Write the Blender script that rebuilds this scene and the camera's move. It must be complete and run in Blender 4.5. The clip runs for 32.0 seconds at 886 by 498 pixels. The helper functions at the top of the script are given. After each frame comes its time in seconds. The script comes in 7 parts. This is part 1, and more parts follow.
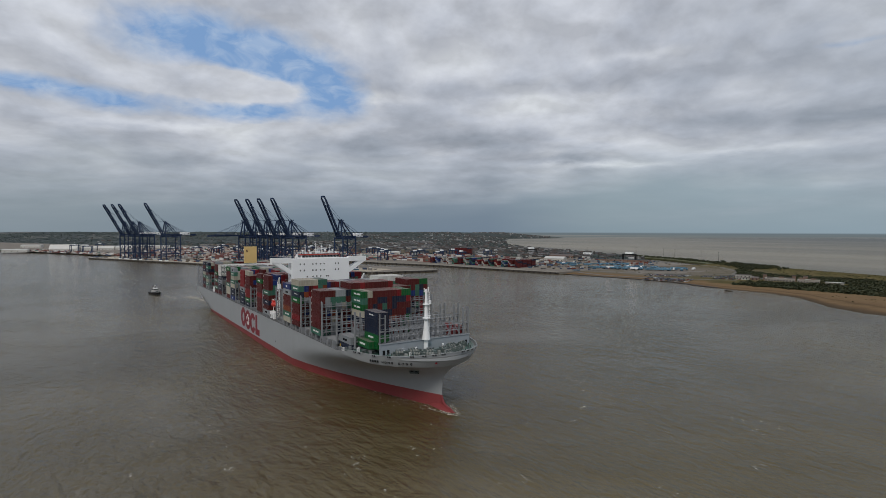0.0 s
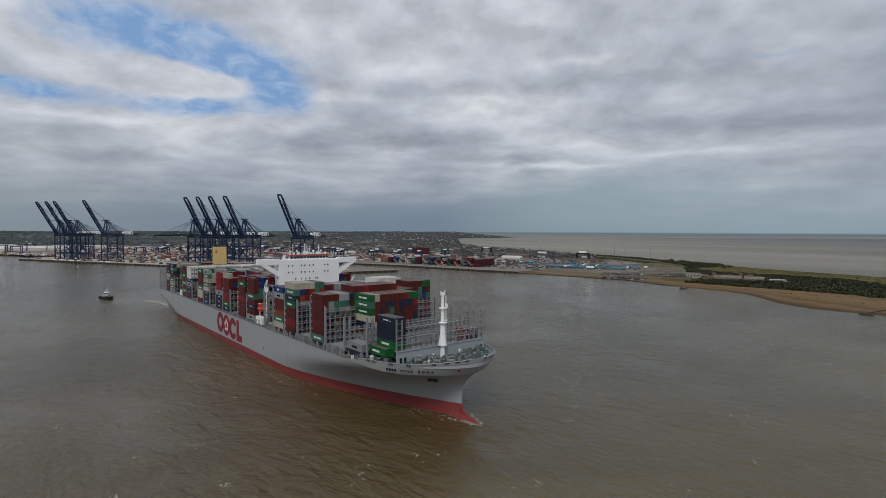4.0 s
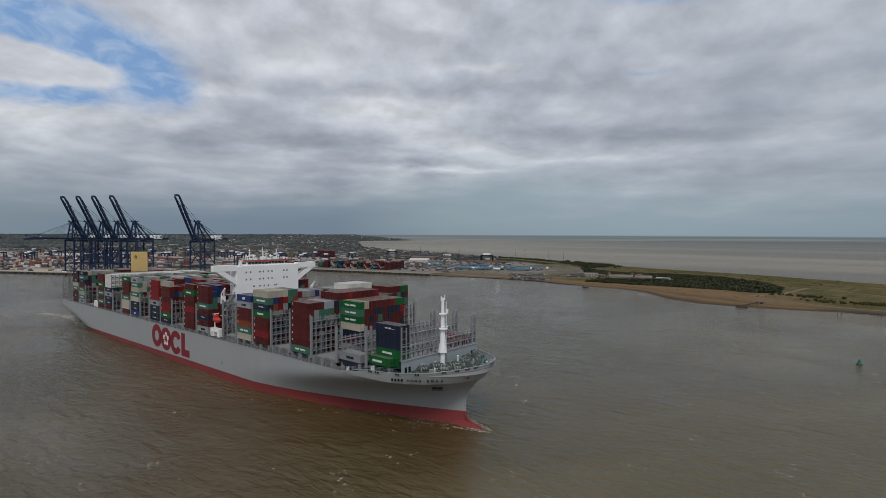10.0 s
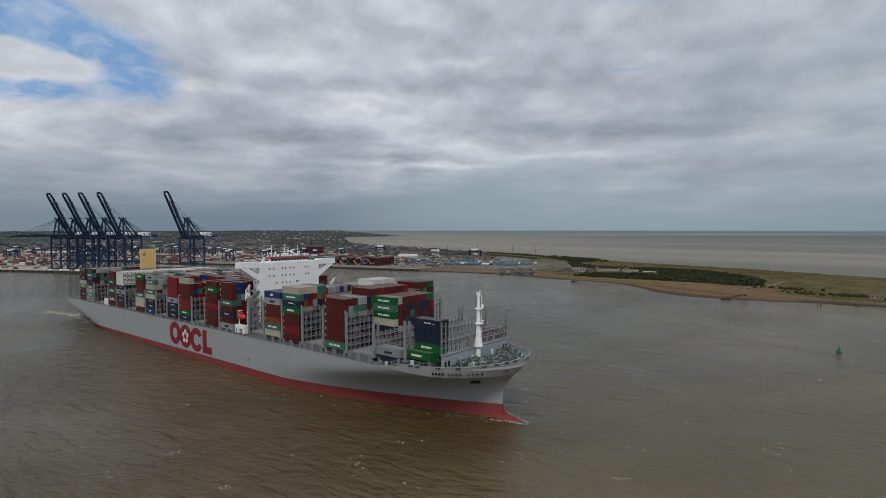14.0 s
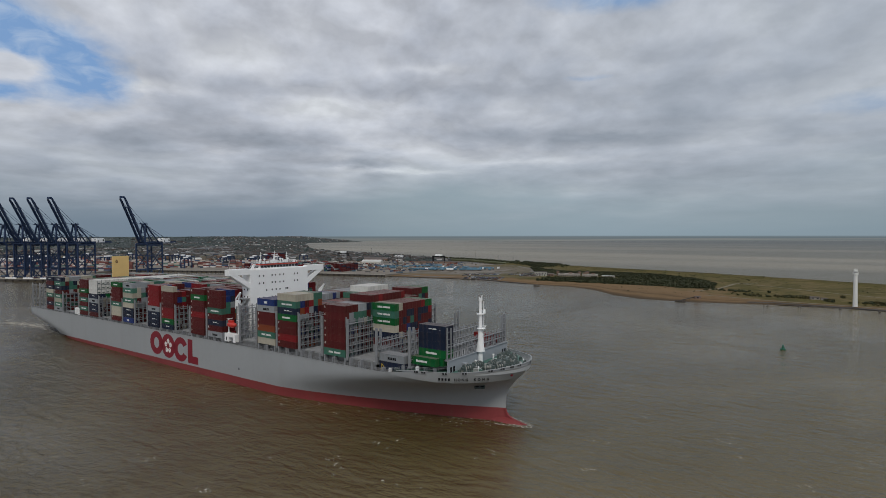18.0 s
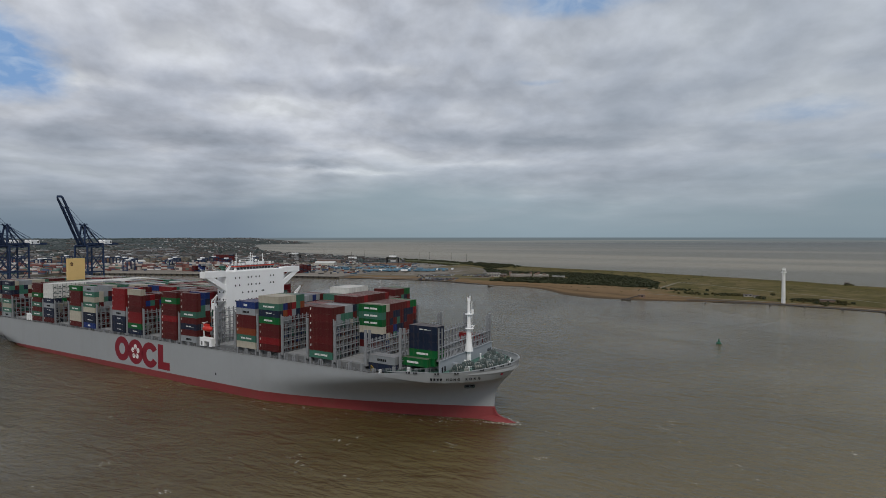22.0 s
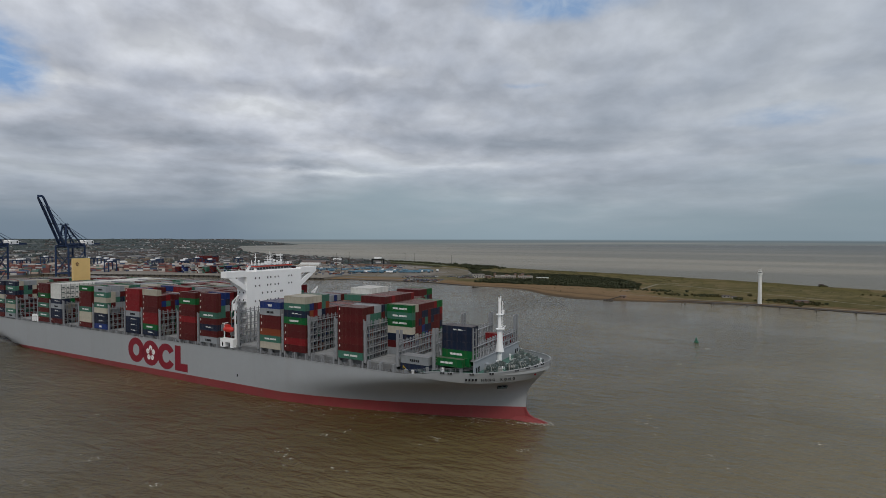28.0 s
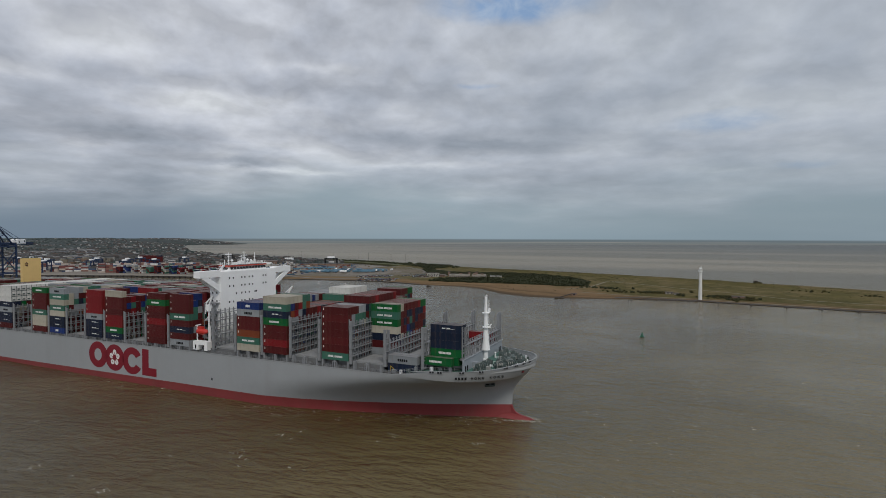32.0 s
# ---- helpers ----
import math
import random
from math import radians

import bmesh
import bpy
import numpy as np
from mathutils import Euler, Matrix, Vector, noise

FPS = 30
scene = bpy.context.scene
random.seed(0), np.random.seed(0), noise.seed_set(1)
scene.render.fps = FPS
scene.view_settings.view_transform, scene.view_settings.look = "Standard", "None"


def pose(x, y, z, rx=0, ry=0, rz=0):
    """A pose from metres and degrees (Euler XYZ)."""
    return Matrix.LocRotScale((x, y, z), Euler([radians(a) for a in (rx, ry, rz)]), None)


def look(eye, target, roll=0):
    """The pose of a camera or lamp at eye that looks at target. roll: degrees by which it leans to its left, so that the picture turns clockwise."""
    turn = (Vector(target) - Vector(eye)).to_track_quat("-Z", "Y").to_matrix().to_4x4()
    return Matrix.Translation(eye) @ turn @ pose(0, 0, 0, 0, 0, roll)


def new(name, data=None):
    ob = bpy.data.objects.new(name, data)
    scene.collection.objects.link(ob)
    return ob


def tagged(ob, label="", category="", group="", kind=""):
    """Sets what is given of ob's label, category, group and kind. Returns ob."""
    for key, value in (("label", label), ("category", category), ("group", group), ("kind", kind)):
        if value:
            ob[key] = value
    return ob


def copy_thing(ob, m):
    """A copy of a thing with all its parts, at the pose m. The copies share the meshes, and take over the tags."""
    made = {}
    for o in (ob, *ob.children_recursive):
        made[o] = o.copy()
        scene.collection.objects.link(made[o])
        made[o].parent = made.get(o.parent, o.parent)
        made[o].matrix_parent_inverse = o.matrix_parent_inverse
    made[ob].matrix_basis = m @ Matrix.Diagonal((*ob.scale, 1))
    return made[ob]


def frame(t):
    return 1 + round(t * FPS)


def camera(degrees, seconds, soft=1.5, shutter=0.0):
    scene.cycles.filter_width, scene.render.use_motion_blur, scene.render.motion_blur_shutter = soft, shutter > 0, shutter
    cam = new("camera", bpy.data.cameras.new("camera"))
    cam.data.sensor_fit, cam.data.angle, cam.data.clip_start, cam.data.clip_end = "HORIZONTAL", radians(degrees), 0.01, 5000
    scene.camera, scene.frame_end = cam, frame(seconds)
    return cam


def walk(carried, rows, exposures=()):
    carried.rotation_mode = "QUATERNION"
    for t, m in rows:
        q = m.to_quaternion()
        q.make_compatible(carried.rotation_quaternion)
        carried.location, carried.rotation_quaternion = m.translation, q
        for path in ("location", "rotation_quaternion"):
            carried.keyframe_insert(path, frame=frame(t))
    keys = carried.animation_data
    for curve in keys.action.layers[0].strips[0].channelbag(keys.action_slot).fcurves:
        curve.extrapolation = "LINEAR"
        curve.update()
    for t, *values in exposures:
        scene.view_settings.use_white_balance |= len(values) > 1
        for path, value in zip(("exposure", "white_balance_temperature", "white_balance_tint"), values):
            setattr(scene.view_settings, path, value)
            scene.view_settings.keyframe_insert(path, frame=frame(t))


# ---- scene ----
EXPOSURE = 0.0
cam = camera(78.87, 32.0, soft=0.5)
walk(cam, (
    (0, pose(522.18, -126.88, 70.28, 87.985, -0.110, 57.367)), (0.5, pose(520.45, -128.23, 70.29, 87.968, -0.137, 56.778)),
    (1, pose(518.73, -129.59, 70.29, 87.939, -0.080, 56.189)), (1.5, pose(517.01, -130.96, 70.30, 87.916, -0.122, 55.660)),
    (2, pose(515.30, -132.36, 70.30, 87.905, -0.059, 54.756)), (2.5, pose(513.60, -133.77, 70.30, 87.893, -0.093, 54.031)),
    (3, pose(511.91, -135.21, 70.31, 87.881, -0.082, 53.506)), (3.5, pose(510.25, -136.68, 70.31, 87.924, -0.108, 52.800)),
    (5.5, pose(504.20, -142.99, 70.29, 87.887, -0.464, 49.207)), (6, pose(502.94, -144.64, 70.32, 87.885, -0.495, 47.946)),
    (6.5, pose(501.73, -146.31, 70.36, 87.888, -0.592, 47.086)), (7, pose(500.58, -147.99, 70.40, 87.969, -0.624, 45.870)),
    (7.5, pose(499.50, -149.67, 70.45, 88.074, -0.636, 44.007)), (8, pose(498.51, -151.35, 70.49, 88.217, -0.595, 42.234)),
    (8.5, pose(497.63, -153.02, 70.53, 88.313, -0.525, 41.535)), (9, pose(496.87, -154.67, 70.56, 88.328, -0.394, 41.171)),
    (9.5, pose(496.24, -156.29, 70.58, 88.316, -0.301, 40.988)), (10, pose(495.75, -157.88, 70.59, 88.265, -0.214, 41.159)),
    (10.5, pose(495.39, -159.44, 70.61, 88.208, -0.079, 41.417)), (11, pose(495.14, -160.95, 70.61, 88.126, -0.056, 41.714)),
    (11.5, pose(494.99, -162.43, 70.62, 88.061, 0.002, 41.943)), (12, pose(494.92, -163.86, 70.63, 88.001, 0.004, 41.645)),
    (12.5, pose(494.91, -165.25, 70.63, 87.956, 0.055, 41.510)), (13, pose(494.95, -166.59, 70.64, 87.886, 0.050, 41.359)),
    (13.5, pose(495.02, -167.89, 70.66, 87.839, 0.043, 40.512)), (14, pose(495.13, -169.16, 70.68, 87.802, 0.030, 39.581)),
    (14.5, pose(495.24, -170.38, 70.70, 87.784, 0.068, 39.177)), (16.5, pose(495.88, -174.38, 70.85, 88.088, 0.162, 37.460)),
    (17, pose(496.03, -175.28, 70.89, 88.188, 0.125, 36.791)), (17.5, pose(496.19, -176.16, 70.92, 88.283, 0.097, 36.137)),
    (18, pose(496.35, -177.03, 70.94, 88.388, 0.107, 35.558)), (18.5, pose(496.52, -177.89, 70.96, 88.455, 0.117, 35.129)),
    (19, pose(496.71, -178.72, 70.97, 88.499, 0.125, 34.679)), (19.5, pose(496.91, -179.53, 70.97, 88.517, 0.109, 34.459)),
    (20, pose(497.13, -180.31, 70.95, 88.560, 0.091, 34.449)), (20.5, pose(497.36, -181.07, 70.92, 88.577, 0.072, 34.144)),
    (21, pose(497.59, -181.78, 70.88, 88.585, 0.055, 34.170)), (21.5, pose(497.84, -182.44, 70.82, 88.578, 0.041, 32.355)),
    (22, pose(498.08, -183.06, 70.76, 88.540, 0.084, 30.579)), (22.5, pose(498.32, -183.61, 70.71, 88.554, 0.158, 31.088)),
    (23, pose(498.56, -184.11, 70.65, 88.644, 0.229, 31.832)), (23.5, pose(498.81, -184.56, 70.60, 88.774, 0.254, 32.287)),
    (24, pose(499.05, -184.99, 70.55, 88.885, 0.246, 32.063)), (24.5, pose(499.30, -185.40, 70.50, 88.921, 0.215, 31.726)),
    (25, pose(499.54, -185.80, 70.44, 88.934, 0.170, 31.187)), (25.5, pose(499.78, -186.19, 70.38, 88.925, 0.149, 31.487)),
    (27.5, pose(500.67, -187.62, 70.00, 88.773, -0.037, 30.014)), (28, pose(500.77, -187.96, 69.94, 88.754, -0.118, 29.005)),
    (28.5, pose(500.84, -188.31, 69.88, 88.734, -0.103, 27.668)), (29, pose(500.88, -188.65, 69.83, 88.745, -0.128, 27.087)),
    (29.5, pose(500.91, -188.99, 69.78, 88.771, -0.129, 26.584)), (30, pose(500.91, -189.33, 69.74, 88.780, -0.132, 25.979)),
    (30.5, pose(500.92, -189.66, 69.70, 88.778, -0.131, 25.379)), (31, pose(500.92, -189.99, 69.67, 88.769, -0.105, 24.582)),
    (31.5, pose(500.91, -190.31, 69.64, 88.757, -0.116, 24.150)), (32, pose(500.91, -190.63, 69.60, 88.694, -0.158, 24.092)),
), exposures=((0, EXPOSURE), (32, EXPOSURE)))
SHIP_ROWS = (
    (0, -47.54, -16.48, 0.481), (4, -36.39, -11.57, 0.317), (8, -24.64, -7.27, 0.192),
    (12, -12.46, -3.46, 0.091), (16, 0.00, 0.00, 0.000), (20, 12.59, 3.22, -0.096),
    (24, 25.15, 6.34, -0.211), (28, 37.52, 9.47, -0.360), (32, 49.55, 12.74, -0.558),
)

# ---- sky and sun ----
SUN_EL, SUN_AZ = 48.0, -50.0      # degrees above the sea; from +x towards +y


def node(tree, kind, *ins, **props):
    n = tree.nodes.new(kind)
    for k, val in props.items():
        setattr(n, k, val)
    for i, val in enumerate(ins):
        if val is None:
            continue
        if isinstance(val, bpy.types.NodeSocket):
            tree.links.new(val, n.inputs[i])
        else:
            n.inputs[i].default_value = val
    return n


def maths(tree, op, a, b=0.0, clamp=False):
    return node(tree, "ShaderNodeMath", a, b, operation=op, use_clamp=clamp).outputs[0]


def mixed(tree, fac, a, b):
    n = tree.nodes.new("ShaderNodeMix")
    n.data_type = "RGBA"
    for i, val in ((0, fac), (6, a), (7, b)):
        if isinstance(val, bpy.types.NodeSocket):
            tree.links.new(val, n.inputs[i])
        else:
            n.inputs[i].default_value = val
    return n.outputs[2]


def ramp(tree, fac, *stops):
    n = tree.nodes.new("ShaderNodeValToRGB")
    while len(n.color_ramp.elements) < len(stops):
        n.color_ramp.elements.new(0.5)
    for e, (p, c) in zip(n.color_ramp.elements, stops):
        e.position = p
        e.color = (c, c, c, 1) if isinstance(c, (int, float)) else (*c, 1)
    tree.links.new(fac, n.inputs[0])
    return n.outputs[0]


def noise_of(tree, vec, scale, detail=4.0, rough=0.55, distort=0.0):
    n = tree.nodes.new("ShaderNodeTexNoise")
    if vec is not None:
        tree.links.new(vec, n.inputs["Vector"])
    n.inputs["Scale"].default_value, n.inputs["Detail"].default_value = scale, detail
    n.inputs["Roughness"].default_value, n.inputs["Distortion"].default_value = rough, distort
    return n.outputs[0]


# cloud forms: azimuth from +y to the left, elevation, half widths, tilt, weight
DARK_BASES = (
    (1.149, 0.152, 0.092, 0.014, 0, 1), (0.920, 0.162, 0.074, 0.016, 0, 1), (0.977, 0.250, 0.057, 0.015, 0, 0.8), (0.778, 0.127, 0.062, 0.007, 0, 0.7),
    (0.581, 0.252, 0.112, 0.014, 0, 0.8), (0.500, 0.181, 0.110, 0.012, 0, 0.8), (0.309, 0.159, 0.081, 0.013, 0, 1), (0.794, 0.332, 0.067, 0.019, 0, 0.6),
    (0.115, 0.241, 0.089, 0.012, 0, 0.7), (-0.141, 0.248, 0.040, 0.011, 0, 0.7), (1.444, 0.115, 0.068, 0.008, 0, 0.7), (0.361, 0.167, 0.054, 0.007, 0, 0.7),
)
BRIGHT_TOPS = (
    (0.829, 0.227, 0.056, 0.011, 0, 1), (0.643, 0.296, 0.052, 0.007, 0, 0.7), (0.695, 0.116, 0.083, 0.004, 0, 1), (1.131, 0.234, 0.076, 0.009, 0, 1),
    (0.208, 0.339, 0.142, 0.025, 0, 0.6), (1.443, 0.170, 0.060, 0.007, 0, 0.7), (-0.066, 0.112, 0.044, 0.004, 0, 0.5), (0.469, 0.131, 0.089, 0.005, 0, 0.6),
    (1.60, 0.298, 0.07, 0.032, 0, 0.5), (1.08, 0.31, 0.12, 0.06, 0, 0.6),
)
CLOUD_HOLES = (
    (1.441, 0.308, 0.088, 0.034, 0, 1.2), (1.300, 0.292, 0.085, 0.034, 0.2, 1.2), (1.210, 0.245, 0.055, 0.034, 0.3, 1.1), (1.350, 0.203, 0.080, 0.013, 0, 1.1),
    (1.558, 0.200, 0.070, 0.015, 0, 0.9), (1.656, 0.214, 0.060, 0.012, 0, 0.9), (1.354, 0.244, 0.078, 0.016, 0, -1.5), (0.363, 0.270, 0.040, 0.005, 0, 0.5),
    (0.285, 0.400, 0.115, 0.022, 0, 1.1), (-0.058, 0.188, 0.075, 0.015, 0, 0.6), (-0.166, 0.114, 0.051, 0.007, 0, 0.4),
)


def make_world():
    world = bpy.data.worlds.new("sky")
    scene.world = world
    world.use_nodes = True
    t = world.node_tree
    t.nodes.clear()
    d = node(t, "ShaderNodeTexCoord").outputs["Generated"]
    sky = node(t, "ShaderNodeTexSky", sky_type="NISHITA", sun_disc=False, sun_elevation=radians(SUN_EL),
               sun_rotation=radians(90 - SUN_AZ), air_density=1.0, dust_density=1.5, ozone_density=1.5)
    xyz = node(t, "ShaderNodeSeparateXYZ", d)
    x, y, z = xyz.outputs
    up = maths(t, "MAXIMUM", z, 0.0)
    az = maths(t, "ARCTAN2", maths(t, "MULTIPLY", x, -1.0), y)
    el = maths(t, "ARCSINE", z)
    # a low layer of cloud seen from below: forms flatten towards the horizon
    band = maths(t, "MULTIPLY", maths(t, "LOGARITHM", maths(t, "ADD", up, 0.075), 2.718), 0.62)
    flat = node(t, "ShaderNodeCombineXYZ", az, band, 0.3).outputs[0]
    above = node(t, "ShaderNodeCombineXYZ", az, maths(t, "ADD", band, 0.03), 0.3).outputs[0]
    broad = noise_of(t, flat, 2.6, 2.0, 0.5)
    rolls = noise_of(t, flat, 7.0, 5.0, 0.5, 0.15)
    upper = noise_of(t, above, 7.0, 5.0, 0.5, 0.15)
    torn = noise_of(t, flat, 15.0, 5.0, 0.55, 0.3)
    bend = node(t, "ShaderNodeTexNoise", flat)
    bend.inputs["Scale"].default_value, bend.inputs["Detail"].default_value, bend.inputs["Roughness"].default_value = 9.0, 5.0, 0.6
    shift = node(t, "ShaderNodeVectorMath", bend.outputs["Color"], (0.5, 0.5, 0.5), operation="SUBTRACT").outputs[0]
    shift = node(t, "ShaderNodeVectorMath", shift, (0.085, 0.032, 0.0), operation="MULTIPLY").outputs[0]
    place = node(t, "ShaderNodeVectorMath", node(t, "ShaderNodeCombineXYZ", az, el, 0.0).outputs[0], shift, operation="ADD").outputs[0]

    def weather(spots):
        """Soft ellipses: azimuth from +y to the left, elevation, half widths, tilt, weight."""
        total = 0.0
        for a0, e0, wa, we, tilt, gain in spots:
            mp = node(t, "ShaderNodeMapping", place, (a0, e0, 0.0), (0.0, 0.0, tilt), (wa, we, 1.0), vector_type="TEXTURE").outputs[0]
            r2 = node(t, "ShaderNodeVectorMath", mp, mp, operation="DOT_PRODUCT").outputs["Value"]
            total = node(t, "ShaderNodeMath", maths(t, "POWER", 0.5, r2), gain, total, operation="MULTIPLY_ADD").outputs[0]
        return total

    bases = weather(DARK_BASES)
    tops = weather(BRIGHT_TOPS)
    holes = weather(CLOUD_HOLES)
    thick = maths(t, "ADD", maths(t, "ADD", maths(t, "MULTIPLY", broad, 0.30), maths(t, "MULTIPLY", rolls, 0.54)), maths(t, "MULTIPLY", torn, 0.16))
    thick = maths(t, "ADD", maths(t, "ADD", thick, maths(t, "MULTIPLY", bases, 0.15)), maths(t, "MULTIPLY", tops, -0.15))
    # the high cloud is smoother than the rolls towards the horizon
    calm = ramp(t, el, (0.18, 1.0), (0.42, 0.5))
    calm = maths(t, "MULTIPLY", calm, 1.15)
    thick = maths(t, "ADD", maths(t, "MULTIPLY", maths(t, "SUBTRACT", thick, 0.47), calm), 0.47)
    white = ramp(t, thick, (0.34, (0.70, 0.725, 0.76)), (0.46, (0.560, 0.584, 0.636)), (0.56, (0.425, 0.452, 0.510)), (0.70, (0.290, 0.318, 0.368)))
    # bright upper rims and flat dark bases of the rolls
    rim = maths(t, "MULTIPLY", maths(t, "SUBTRACT", rolls, upper), 1.7)
    rim = maths(t, "ADD", 1.0, maths(t, "MAXIMUM", maths(t, "MINIMUM", rim, 0.19), -0.15))
    lit = node(t, "ShaderNodeVectorMath", white, operation="SCALE")
    t.links.new(rim, lit.inputs["Scale"])
    white = lit.outputs[0]
    gap = maths(t, "ADD", holes, maths(t, "MULTIPLY", maths(t, "MULTIPLY", maths(t, "SUBTRACT", torn, 0.5), 1.7), holes))
    gap = ramp(t, gap, (0.18, 0.0), (0.90, 1.0))
    wisps = noise_of(t, flat, 22.0, 4.0, 0.55, 0.6)
    blue = mixed(t, ramp(t, wisps, (0.40, 0.0), (0.75, 1.0)), (0.20, 0.345, 0.60, 1), (0.42, 0.53, 0.70, 1))
    cloud = mixed(t, gap, white, blue)
    # the layer thins and greys to the east
    cloud = mixed(t, ramp(t, az, (0.05, 0.46), (0.70, 0.0)), cloud, (0.312, 0.366, 0.425, 1))
    # haze under the cloud base near the horizon, clearer to the east
    low = ramp(t, maths(t, "ADD", el, maths(t, "MULTIPLY", maths(t, "SUBTRACT", broad, 0.5), 0.16)), (0.0, 1.0), (0.045, 0.90), (0.09, 0.42), (0.15, 0.0))
    haze = ramp(t, maths(t, "MULTIPLY", maths(t, "ADD", az, 0.3), 0.5), (0.10, (0.232, 0.304, 0.356)), (0.33, (0.266, 0.348, 0.408)), (0.51, (0.238, 0.312, 0.364)), (0.61, (0.166, 0.224, 0.294)), (0.77, (0.172, 0.230, 0.296)), (0.95, (0.225, 0.280, 0.325)))
    seen = mixed(t, low, cloud, haze)
    # open sea past the edge of the water sheet, with long pale lanes
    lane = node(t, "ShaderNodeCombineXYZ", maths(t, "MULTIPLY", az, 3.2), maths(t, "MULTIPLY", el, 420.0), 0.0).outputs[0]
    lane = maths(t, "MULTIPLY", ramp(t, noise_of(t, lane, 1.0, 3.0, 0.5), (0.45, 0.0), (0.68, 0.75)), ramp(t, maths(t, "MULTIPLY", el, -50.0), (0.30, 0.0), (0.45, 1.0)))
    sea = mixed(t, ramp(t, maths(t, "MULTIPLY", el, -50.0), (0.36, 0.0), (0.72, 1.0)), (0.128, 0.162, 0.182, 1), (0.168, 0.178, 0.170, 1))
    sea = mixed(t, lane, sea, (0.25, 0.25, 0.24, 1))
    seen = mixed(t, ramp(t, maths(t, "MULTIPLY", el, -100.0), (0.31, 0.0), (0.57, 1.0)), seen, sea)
    veil = mixed(t, 0.93, sky.outputs[0], seen)
    # sky texture gives far larger numbers than the cloud tones: weigh it down first
    dim = node(t, "ShaderNodeVectorMath", sky.outputs[0], (0.08, 0.08, 0.08), operation="MULTIPLY").outputs[0]
    t.links.new(dim, veil.node.inputs[6])
    bg = node(t, "ShaderNodeBackground", veil, 1.0)
    out = node(t, "ShaderNodeOutputWorld")
    t.links.new(bg.outputs[0], out.inputs[0])


make_world()
sun = new("sun", bpy.data.lights.new("sun", "SUN"))
sun.data.energy, sun.data.angle, sun.data.color = 1.3, radians(14), (1.0, 0.945, 0.85)
_e, _a = radians(SUN_EL), radians(SUN_AZ)
sun.matrix_world = look((0, 0, 0), (-math.cos(_e) * math.cos(_a), -math.cos(_e) * math.sin(_a), -math.sin(_e)))

